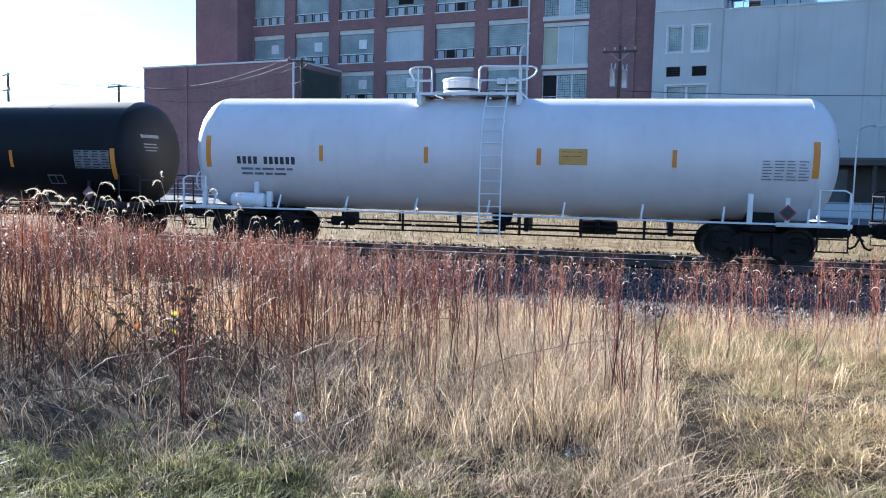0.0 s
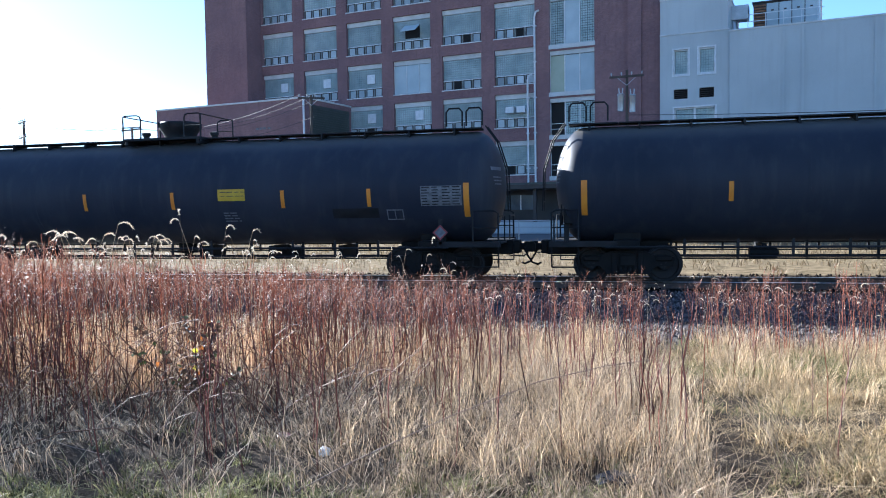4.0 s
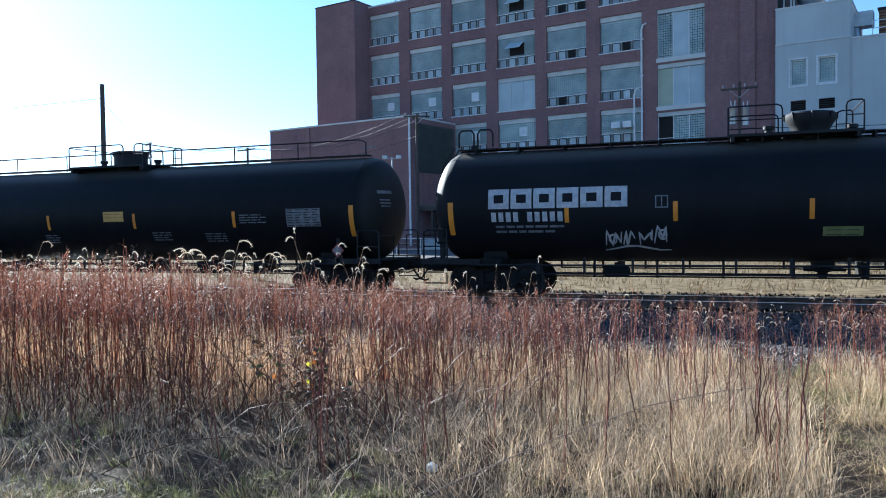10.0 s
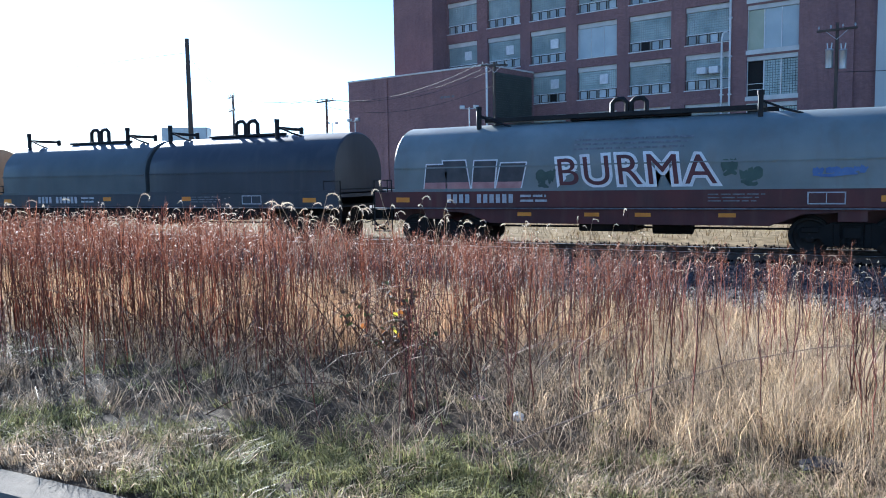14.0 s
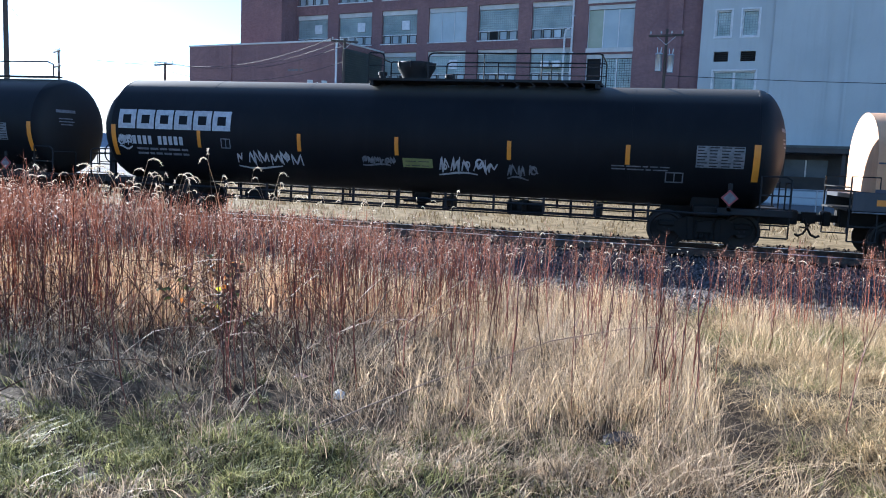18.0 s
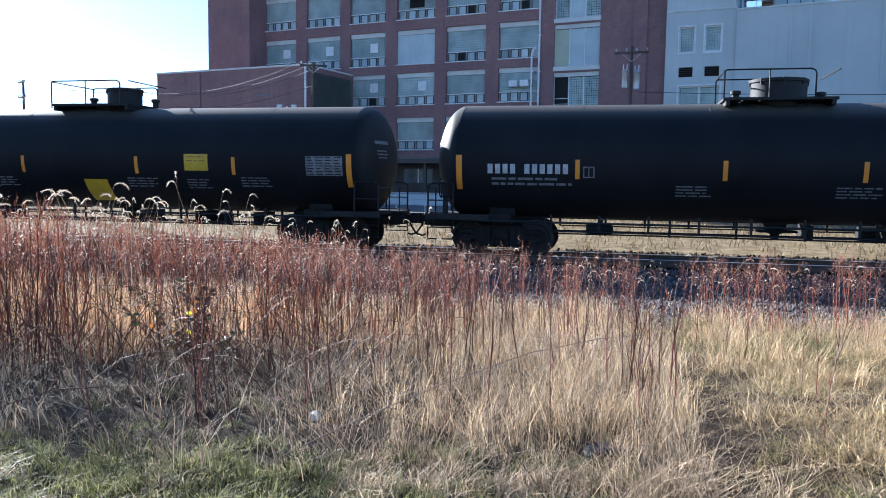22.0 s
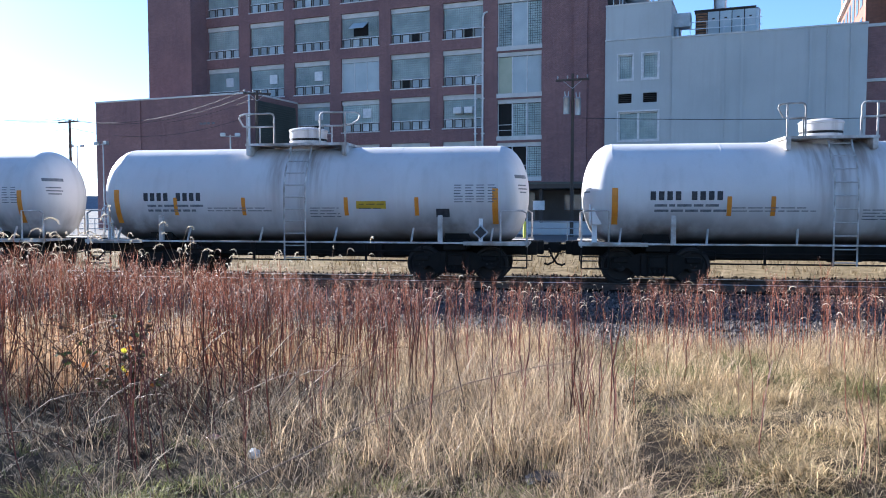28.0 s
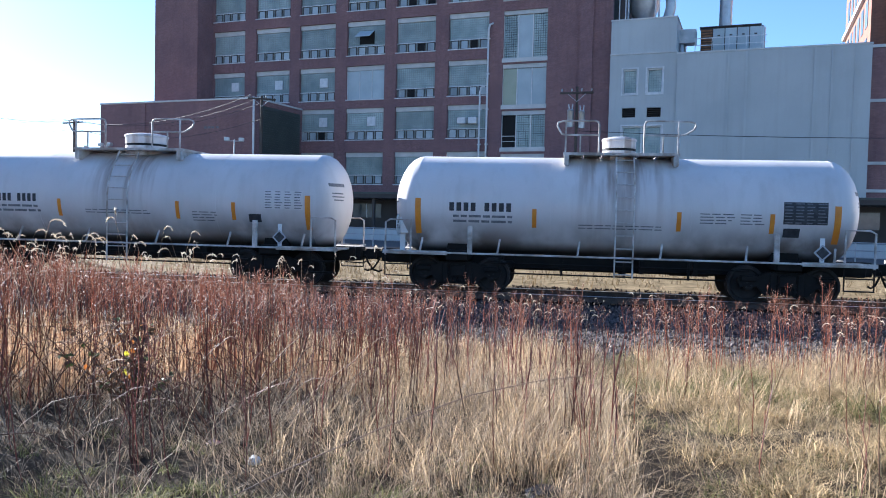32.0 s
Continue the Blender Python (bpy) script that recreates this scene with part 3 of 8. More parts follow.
def platform(car, x0, x1, top, trim, dome, kind):
    """The walkway on top with its bent-pipe rails and the fittings that it gives access to."""
    m0, m1 = dome
    if kind == "white":                          # the given ends are those of the rails
        x0, x1 = x0 + 0.17, x1 - 0.36
    outer, inner = [(x0, -0.98), (x1, -0.98), (x1, 0.98), (x0, 0.98)], [(x0 + 0.05, -0.93), (x1 - 0.05, -0.93), (x1 - 0.05, 0.93), (x0 + 0.05, 0.93)]
    deck = Shape().add([(x, y, z) for z in (top + 0.01, top + 0.075) for x, y in outer + inner],
                       [q for i in range(4) for q in ((i, (i + 1) % 4, 4 + (i + 1) % 4, 4 + i), (8 + i, 8 + (i + 1) % 4, 12 + (i + 1) % 4, 12 + i),
                                                      (i, (i + 1) % 4, 8 + (i + 1) % 4, 8 + i), (4 + i, 4 + (i + 1) % 4, 12 + (i + 1) % 4, 12 + i))])
    p = part("platform", deck, trim, car, "open-grating walkway over the tank")
    n = max(4, int((x1 - x0) / 0.42))
    plank = Shape().box(0.0, (x1 - x0 - 0.1) / n - 0.035, -0.93, 0.93, top + 0.02, top + 0.05).mesh("plank", trim)
    for k in range(n):
        part("plank", plank, None, p, at=pose(x0 + 0.06 + (x1 - x0 - 0.1) * k / n, 0, 0))
    for x in (x0 + 0.1, x1 - 0.1):
        part("bracket", Shape().box(x - 0.05, x + 0.05, -0.96, 0.96, top - 0.26 if kind == "white" else top - 0.12, top + 0.02, 0.01), trim, p)
    rails = [(x0, m0 - 0.12, 1), (x1, m1 + 0.12, -1)] if kind == "white" else [(x0, m1 if kind == "drum" else m0 - 0.1, 1), (x1, m1 + (0.45 if kind == "drum" else 0.1), -1)]
    for y in (-0.95,) if kind == "white" else (-0.95, 0.95):
        h = top + (0.74 if kind != "white" or top > 4 else 0.88)
        for e0, e1, d in rails:
            if (e1 - e0) * d < 0.15:
                continue
            s = Shape()
            if kind == "white":                  # a pipe that loops out past the deck and comes back as the mid rail
                o = 0.17 if d > 0 else 0.36
                s.tube([(e1, y, top + 0.05), (e1, y, h - 0.1), (e1 - d * 0.03, y, h - 0.03), (e1 - d * 0.1, y, h), (e0 - d * (o - 0.14), y, h - 0.01), (e0 - d * (o - 0.02), y, h - 0.05), (e0 - d * o, y, h - 0.12),
                        (e0 - d * (o - 0.05), y, h - 0.22), (e0 - d * (o * 0.3), y, h - 0.34), (e0 + d * 0.06, y, h - 0.36), (e1, y, h - 0.36)], 0.025, 7)
                s.tube([(e0 + d * 0.05, y, top - 0.24), (e0 + d * 0.05, y, h)], 0.026, 6)
                s.tube([(e0 + d * 0.42, y, top + 0.05), (e0 + d * 0.42, y, h - 0.36)], 0.022, 6)
            else:
                s.tube([(e0, y, top - 0.05), (e0, y, h - 0.05), (e0 + d * 0.05, y, h), (e1 - d * 0.12, y, h), (e1 - d * 0.03, y, h - 0.04), (e1, y, h - 0.12), (e1, y, top + 0.03)], 0.021, 6)
                if kind != "drum" or (e1 - e0) * d < 0.8:
                    s.tube([(e0, y, top + 0.40), (e1, y, top + 0.40)], 0.015, 5)
                for i in range(1, int(abs(e1 - e0) / 1.7) + 1):
                    xx = e0 + (e1 - e0) * i / (int(abs(e1 - e0) / 1.7) + 1)
                    s.tube([(xx, y, top + 0.03), (xx, y, h - 0.01)], 0.017, 5)
            part("handrail", s, trim, p, smooth=True)
    for x in () if kind == "white" else (x0, x1):
        part("handrail", Shape().tube([(x, -0.95, top + 0.72), (x, 0.95, top + 0.72)], 0.018, 6), trim, p, smooth=True)
    d0, d1 = dome
    c, r = (d0 + d1) / 2, (d1 - d0) / 2
    s = Shape()
    if kind == "drum":                           # a plain drum with a flat lid
        s.lathe([(top - 0.1, r * 0.9), (top + 0.05, r * 0.9), (top + 0.06, r), (top + 0.5, r), (top + 0.51, r + 0.035), (top + 0.58, r + 0.035), (top + 0.6, r - 0.05), (top + 0.63, r * 0.5)], (c, 0, 0), "z", 24)
    elif kind == "white":
        s.lathe([(top - 0.1, r), (top + 0.1, r), (top + 0.12, r * 1.02), (top + 0.18, r), (top + 0.20, r * 0.95), (top + 0.24, r * 0.95), (top + 0.26, r * 1.0), (top + 0.44, r * 1.0), (top + 0.45, r * 1.04), (top + 0.49, r * 1.04), (top + 0.52, r * 0.97), (top + 0.56, r * 0.6)], (c, 0, 0), "z", 28)
    else:                                        # a funnel-shaped fitting housing
        s.lathe([(top - 0.1, r * 0.72), (top + 0.15, r * 0.72), (top + 0.3, r * 0.85), (top + 0.42, r), (top + 0.56, r), (top + 0.6, r * 0.93), (top + 0.63, r * 0.3)], (c, 0, 0), "z", 24)
    housing = part("housing", s, {"white": WHITE}.get(kind, trim), car, "round valve housing on the walkway", smooth=True)
    if kind == "white":                          # a dark gasket under the lid
        part("gasket", Shape().lathe([(top + 0.19, r * 0.96), (top + 0.19, r * 0.985), (top + 0.25, r * 0.985), (top + 0.25, r * 0.96)], (c, 0, 0), "z", 28), DARK_TRIM, housing)
    for k in range(0 if kind == "white" else 8):     # eye bolts round the lid
        a = 2 * math.pi * k / 8
        part("bolt", shared("bolt", lambda: Shape().lathe([(-0.07, 0.02), (0.05, 0.02), (0.06, 0.035), (0.09, 0.03)], (0, 0, 0), "z", 6).mesh("bolt", DARK_TRIM)), None, housing,
             at=pose(c + 1.03 * r * math.cos(a), 1.03 * r * math.sin(a), top + 0.5))
    for dx in () if kind == "white" else (-1, 1):    # relief valves beside it
        v = Shape().lathe([(top - 0.1, 0.09), (top + 0.2, 0.09), (top + 0.22, 0.13), (top + 0.3, 0.13), (top + 0.32, 0.06)], (c + dx * (r + 0.38), 0.25 * dx, 0), "z", 10)
        part("relief_valve", v, trim, car, smooth=True)


def ladder(car, tank, x0, x1, z0, z1, trim, name="ladder", side=-1):
    s = Shape()
    off = 0.16
    zs = [z0 + (z1 - z0) * k / 12 for k in range(13)]

    def yy(z):
        return side * max(-tank.y(min(max(z, tank.zc), tank.zc + 0.98 * tank.r), off), 0.9)
    for x in (x0, x1):
        s.tube([(x, yy(z), z) for z in zs], 0.022, 6)
    lad = part(name, s, trim, car, smooth=True)
    rung = Shape().tube([(x0, 0, 0), (x1, 0, 0)], 0.016, 5).mesh("rung", trim)
    for k in range(int((z1 - z0) / 0.32) + 1):
        z = z0 + 0.08 + k * 0.32
        if z < z1:
            part("rung", rung, None, lad, at=pose(0, yy(z), z))


def head_marks(car, tank, straight, ink):
    """Rows of small stencilled lines on the domed ends."""
    for d in (-1, 1):
        for j, (z, y0, y1, h) in enumerate(((0.42, -1.0, -0.38, 0.09), (0.22, -0.95, -0.5, 0.035), (0.13, -0.95, -0.45, 0.035), (0.04, -0.9, -0.5, 0.035))):
            v = []
            for i in range(6):
                y = y0 + (y1 - y0) * i / 5
                for q in (z, z + h):
                    a = math.acos(min(1, math.hypot(y, q) / tank.r))
                    v.append((d * (straight + 0.76 * math.sin(a) + 0.006), y, tank.zc + q))
            part("end_marking", Shape().add(v, [(2 * i, 2 * i + 1, 2 * i + 3, 2 * i + 2) for i in range(5)]), ink, car)


def side_rail(car, half, trim, white):
    for side in (-1, 1):
        s = Shape()
        y = side * 1.50
        if white:
            s.box(-half + 0.9, half - 0.9, y - 0.03, y + 0.03, 1.02, 1.065, 0.008)
            n = int(half * 2 / 2.3)
            for k in range(n + 1):
                x = -half + 1.6 + (2 * half - 3.2) * k / n
                s.tube([(x, y, 1.04), (x + 0.05, y - side * 0.12, 1.42)], 0.028, 6)
        else:
            s.tube([(-half + 2.0, y, 0.92), (half - 2.0, y, 0.92)], 0.032, 6)
            s.tube([(-half + 3.9, y, 0.70), (half - 3.9, y, 0.70)], 0.020, 5)
            n = int(half * 2 / 1.9)
            for k in range(n + 1):
                x = -half + 3.9 + (2 * half - 7.8) * k / n
                s.box(x - 0.03, x + 0.03, y - 0.02, y + 0.02, 0.69, 1.12)
        part("side_handrail", s, trim, car, smooth=True)


def end_works(car, half, trim, white, tall):
    """Stub sills, end decks and their grab irons."""
    for d in (-1, 1):
        s = Shape()
        a, b = d * (half - 0.45), d * (half - 3.6)
        s.box(min(a, b), max(a, b), -0.32, 0.32, 0.68, 1.06, 0.03)
        s.box(d * (half - 2.55) - 0.3, d * (half - 2.55) + 0.3, -1.35, 1.35, 0.84, 1.1, 0.03)
        sill = part("stub_sill", s, STEEL, car)
        deck = Shape()
        e0, e1 = sorted((d * (half - 0.62), d * (half - 2.3)))
        deck.box(e0, e1, -1.48, 1.48, 1.0, 1.05, 0.01)
        lip = 0.985 if white else 0.93
        deck.box(e0, e1, -1.5, -1.44, lip, 1.08)
        deck.box(e0, e1, 1.44, 1.5, lip, 1.08)
        dk = part("end_deck", deck, trim, car)
        for y in (-1.45, 1.45):
            r = Shape()
            x = d * (half - 0.68)
            x2 = d * (half - 1.35)
            r.tube([(x, y, 0.95), (x, y, 1.05 + tall), (x - d * 0.12, y, 1.12 + tall), (x2, y, 1.12 + tall), (x2, y, 1.05)], 0.026, 6)
            if not white:
                r.tube([(x, y, 1.05 + tall * 0.5), (x2, y, 1.05 + tall * 0.5)], 0.018, 5)
            part("grab_iron", r, trim, dk, smooth=True)
            f = Shape().tube([(x, y, 0.42), (x, y, 0.95)], 0.02, 5).tube([(x2, y, 0.42), (x2, y, 1.0)], 0.02, 5)
            for z in (0.42, 0.72):
                f.box(min(x, x2), max(x, x2), y - 0.06, y + 0.06, z - 0.015, z + 0.015)
            part("step", f, STEEL, dk)
        x = d * (half - 0.66)
        for q in () if white else (-1, 1):
            part("end_railing", Shape().tube([(x, q * 1.45, 1.05 + tall * 0.9), (x, q * 0.5, 1.05 + tall * 0.9), (x, q * 0.5, 1.05)], 0.02, 5), trim, dk, smooth=True)
    # brake gear: the hand wheel at one end, cylinder and rods below
    w = Shape()
    x = -half + 0.9
    w.tube([(x, -0.85 + 0.27 * math.cos(a * math.pi / 8), 1.75 + 0.27 * math.sin(a * math.pi / 8)) for a in range(17)], 0.02, 5)
    for a in range(4):
        w.tube([(x, -0.85, 1.75), (x, -0.85 + 0.27 * math.cos(a * math.pi / 2), 1.75 + 0.27 * math.sin(a * math.pi / 2))], 0.014, 5)
    w.box(x + 0.05, x + 0.3, -1.0, -0.7, 1.5, 1.95, 0.03)
    w.box(x + 0.05, x + 0.18, -0.9, -0.8, 1.05, 1.5)
    part("brake_wheel", w, trim if not white else WHITE_TRIM, car, smooth=True)
    g = Shape()
    g.lathe([(-0.35, 0.13), (0.3, 0.13), (0.34, 0.08)], (-half * 0.45, -0.55, 0.72), "x", 12)
    g.lathe([(-0.5, 0.2), (0.5, 0.2), (0.54, 0.1)], (half * 0.30, 0.5, 0.72), "x", 14)
    g.tube([(-half + 3.2, -0.4, 0.66), (half - 3.2, -0.4, 0.66)], 0.025, 5)
    g.tube([(-half + 3.2, 0.3, 0.6), (half - 3.2, 0.3, 0.6)], 0.03, 5)
    for y, z in ((-1.0, 0.80), (-0.7, 0.52)) if white else ((-0.7, 0.60),):    # air and brake lines on their hangers
        g.tube([(-half + 3.4, y, z), (half - 3.4, y, z)], 0.022, 5)
        for i in range(int((2 * half - 7) / 1.6) + 1):
            g.box(-half + 3.6 + 1.6 * i, -half + 3.66 + 1.6 * i, y - 0.02, y + 0.02, z - 0.03, 1.05)
    for x in (-half * 0.45, half * 0.1, half * 0.30, half * 0.5):
        g.box(x - 0.06, x + 0.06, -0.6, 0.6, 0.6, 0.95)
    part("brake_gear", g, STEEL, car)
    o = Shape()                                  # bottom outlet
    o.lathe([(0.55, 0.10), (0.7, 0.12), (0.72, 0.2), (0.8, 0.2), (0.82, 0.26), (1.08, 0.3)], (0.2, 0, 0), "z", 14)
    o.box(-0.25, 0.7, -0.3, 0.3, 0.74, 0.8, 0.02)
    part("bottom_outlet", o, STEEL, car, smooth=True)


def tank_car(k, paint, radius, top, label, stripes, plat, dome, kind, trim, ink, txt, groups=(4, 6), pans=(), sten=None,
             rect=(), dia=None, lines=(), walkway=None, big=None, tags=(), ladder_x=None, low=None, dark=None, text_z=2.10, text_h=0.2,
             base_x=None, top_rail=None):
    half = (COUPLINGS[k - 1] - COUPLINGS[k]) / 2 if base_x is None else 10.6
    car = new("tank_car")
    tagged(car, label, "tank car", "cars of the freight train")
    t = Tank(car, radius, top)
    straight = half - 1.46
    prof = [(-straight - 0.76 * math.sin(a * math.pi / 16), radius * math.cos(a * math.pi / 16)) for a in range(8, 0, -1)]
    prof[0] = (prof[0][0], 0.02)
    body = []
    n = int(2 * straight / 2.6)
    for i in range(n + 1):
        x = -straight + 2 * straight * i / n
        body += [(x - 0.021, radius), (x - 0.020, radius + 0.003), (x + 0.020, radius + 0.003), (x + 0.021, radius)]
    prof += body + [(-a, r) for a, r in reversed(prof)]
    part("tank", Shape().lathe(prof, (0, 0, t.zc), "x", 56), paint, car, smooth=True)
    white = kind == "white"
    running_gear(car, half)
    end_works(car, half, trim, white, 0.75)
    side_rail(car, half, trim, white)
    for d in (-1, 1):                            # saddles between shell and sill
        x = d * (half - 2.55)
        s = Shape()
        zs = t.zc - radius * 0.78
        s.prism([(x - 0.35, 1.04), (x + 0.35, 1.04), (x + 0.28, zs + 0.25), (x - 0.28, zs + 0.25)], -0.85, 0.85)
        part("saddle", s, STEEL, car)
        if white:
            part("stanchion", Shape().box(d * (half - 2.9) - 0.06, d * (half - 2.9) + 0.06, -1.53, -1.43, 1.05, 1.75, 0.01), trim, car)
    if white and k > 1:                          # older cars ride on a full centre sill
        part("centre_sill", Shape().box(-half + 3.6, half - 3.6, -0.34, 0.34, 0.60, 0.99, 0.02), STEEL, car)
    head_marks(car, t, straight, INK_G)
    platform(car, plat[0], plat[1], top, trim, dome, kind)
    if walkway:
        s = Shape()
        a, b = walkway
        m = int((b - a) / 1.2)
        s.box(a, b, -0.36, -0.30, top + 0.0, top + 0.03)
        wk = part("running_board", s, trim, car)
        w = (b - a) / m
        board = Shape().box(0, w - 0.02, -0.62, -0.1, top + 0.03, top + 0.065, 0.004).mesh("board", trim)
        foot = Shape().box(0.5, 0.54, -0.66, -0.1, top - 0.14, top + 0.03).mesh("support", trim)
        for i in range(m):
            part("board", board, None, wk, at=pose(a + w * i, 0, 0))
            part("support", foot, None, wk, at=pose(a + w * i, 0, 0))
        for d, x in ((1, a), (-1, b)):
            h = Shape()
            for o in (0.0, 0.55):
                h.tube([(x + d * o, -0.5, top + 0.12), (x + d * o, -0.5, top + 0.5), (x + d * (o + 0.08), -0.5, top + 0.6), (x + d * (o + 0.36), -0.5, top + 0.6), (x + d * (o + 0.44), -0.5, top + 0.5), (x + d * (o + 0.44), -0.5, top + 0.12)], 0.026, 6)
            part("end_hoop", h, trim, wk, smooth=True)
            e = Shape()
            for yy in (-0.62, -0.2):
                e.tube([(x - d * 0.1, yy, top + 0.1), (x - d * 0.42, yy, top - 0.35), (x - d * 0.66, yy, top - 1.1), (x - d * 0.70, yy, top - 2.2)], 0.02, 5)
            for q in range(6):
                z = top - 0.35 - 0.32 * q
                xx = x - d * (0.42 + 0.26 * min(1, q / 3))
                e.tube([(xx, -0.62, z), (xx, -0.2, z)], 0.015, 5)
            part("end_ladder", e, trim, car, smooth=True)
    if top_rail:
        a, b = top_rail
        s = Shape()
        s.tube([(a, -0.5, top + 0.05), (a, -0.5, top + 0.42), (a + 0.2, -0.5, top + 0.5), (b - 0.2, -0.5, top + 0.5), (b, -0.5, top + 0.42), (b, -0.5, top + 0.05)], 0.022, 6)
        for i in range(1, int((b - a) / 2.6) + 1):
            x = a + i * (b - a) / (int((b - a) / 2.6) + 1)
            s.tube([(x, -0.5, top - 0.02), (x, -0.5, top + 0.5)], 0.018, 5)
        s.box(a, b, -0.45, -0.1, top + 0.03, top + 0.07)
        part("top_handrail", s, trim, car, smooth=True)
    if ladder_x:
        ladder(car, t, ladder_x[0], ladder_x[1], 0.55, top - 0.02, trim)
    # markings
    he = half - 1.5
    for x, tall in [(-he, 1), (he, 1)] + [(x, 0) for x in stripes]:
        z0, z1, w = (1.72, 2.60, 0.075) if tall else (2.02, 2.50, 0.055)
        if white:
            z0, z1 = (1.52, 2.44) if tall else (1.74, 2.22)
        if k == 1:
            z0, z1 = (2.14, 2.99) if tall else (2.34, 2.76)
        t.mark("reflective_stripe", YELLOW, "", lambda s: t.patch(s, x - w, x + w, z0, z1))
    if txt:
        number_marks(t, txt[0], txt[1], text_z, text_h, ink, "", groups)
        line_marks(t, txt[0] + 0.1, txt[1] + 0.1, text_z - 0.1, 2, INK_G, 0.13, 0.06)
    if big:
        bx0, bx1, bz0, bz1 = big
        w = (bx1 - bx0) / 6
        for i in range(6):
            t.mark("emblem_block", INK_W, "plain white block shape", lambda s: t.ring_block(s, bx0 + i * w, bx0 + (i + 0.92) * w, bz0, bz1, 0.15))
    for a, b, z0, z1, m in pans:
        t.mark("placard", m, "", lambda s: t.patch(s, a, b, z0, z1))
        line_marks(t, a + 0.07, b - 0.02, z1 - 0.07, 2, INK_K if m is not PANEL_O else RUST, 0.11, 0.02, "placard_text")
    if sten:
        if white and sten[2]:
            stencil_panel(t, sten[0], sten[1], 1.98, 2.52, INK_K, INK_G, "black panel of stencil lines")
            t.mark("stencil_box", INK_K, "", lambda s: t.patch(s, sten[0] + 0.02, sten[0] + 0.4, 1.66, 1.88))
        elif white:
            stencil_panel(t, sten[0], sten[1], 2.06, 2.56, WHITE, INK_G, "grey panel of stencil lines")
            k == 1 or t.mark("stencil_box", INK_K, "", lambda s: t.patch(s, sten[0] - 0.45, sten[0] - 0.1, 1.7, 1.92))
        else:
            stencil_panel(t, sten[0], sten[1], 2.02, 2.54, INK_G, DARK_TRIM, "grey panel of stencil lines")
    for a, b, z0, z1 in rect:
        def fill(s):
            for q in ((a, b, z0, z0 + 0.03), (a, b, z1 - 0.03, z1), (a, a + 0.03, z0, z1), (b - 0.03, b, z0, z1), ((a + b) / 2 - 0.012, (a + b) / 2 + 0.012, z0, z1)):
                t.patch(s, *q, nz=1)
        t.mark("stencil_box", INK_G, "", fill)
    if dia is not None:
        zb = 1.32
        def fill(s):
            y = -1.52
            s.add([(dia - 0.2, y, zb), (dia, y, zb - 0.2), (dia + 0.2, y, zb), (dia, y, zb + 0.2), (dia - 0.2, y + 0.02, zb), (dia, y + 0.02, zb - 0.2), (dia + 0.2, y + 0.02, zb), (dia, y + 0.02, zb + 0.2)],
                  [(0, 1, 2, 3), (7, 6, 5, 4), (0, 4, 5, 1), (1, 5, 6, 2), (2, 6, 7, 3), (3, 7, 4, 0)])
        h = t.mark("hazard_placard", INK_W if white and k > 1 else RED, "diamond hazard placard on a bracket", fill)
        part("placard_face", Shape().add([(dia - 0.15, -1.525, zb), (dia, -1.525, zb - 0.15), (dia + 0.15, -1.525, zb), (dia, -1.525, zb + 0.15)], [(0, 1, 2, 3)]).box(dia - 0.13, dia + 0.13, -1.53, -1.526, zb - 0.03, zb + 0.03), INK_K if white else INK_G, h)
        part("bracket", Shape().box(dia - 0.05, dia + 0.05, -1.50, -1.46, 1.0, zb + 0.35), WHITE_TRIM if white else DARK_TRIM, h)
    for a, b, z in lines:
        line_marks(t, a, b, z, 4 if b - a < 1.3 else 2, INK_G, 0.075, 0.024 if white else 0.03)
    if dark:
        t.mark("paint_patch", DARK_TRIM, "", lambda s: t.patch(s, dark[0], dark[1], 1.72, 1.98))
    if low:
        t.mark("placard", PANEL_Y, "yellow panel low on the shell", lambda s: t.patch(s, low[0], low[1], 1.22, 1.84))
    for i, (a, b, z0, z1) in enumerate(tags):
        scrawl(t, a, b, z0, z1, INK_W if i % 2 == 0 else INK_G, k * 7 + i)
    ROLLING.append((car, (COUPLINGS[k - 1] + COUPLINGS[k]) / 2 if base_x is None else base_x))
    return car


# each car with its own fittings and markings; x along the car from its middle
Y_UP = (2.24, 2.56)
tank_car(0, BLACK, 1.52, 4.04, "black tank car at the head of the view", (-5.6, -2.2, 0.6, 4.0), (-1.3, 1.3), (-0.5, 0.6), "funnel", DARK_TRIM, INK_W, None, base_x=16.83)
car1 = tank_car(1, WHITE_CLEAN, 1.55, 4.14, "long white tank car with a railed walkway on top", (-4.49, -1.62, 1.29, 4.57), (-2.24, 1.12), (-1.52, -0.49), "white", WHITE_TRIM, INK_K,
         (-6.92, -5.19), pans=[(1.79, 2.49, 2.36, 2.76, PANEL_O)], sten=(6.56, 7.64, 0), dia=7.21, ladder_x=(-0.17, 0.37), text_z=2.24)
tank_car(2, BLACK, 1.52, 4.04, "long black tank car with yellow marks", (-5.88, -3.05, -0.09, 2.77, 5.81), (-4.20, 1.10), (-0.81, 0.18), "funnel", DARK_TRIM, INK_Y,
         (-8.28, -6.05), pans=[(3.58, 4.42, 2.28, 2.58, PANEL_O)], sten=(7.91, 9.04, 0), rect=[(6.90, 7.40, 1.55, 1.82), (-5.28, -4.98, 1.98, 2.22)], dia=8.37)
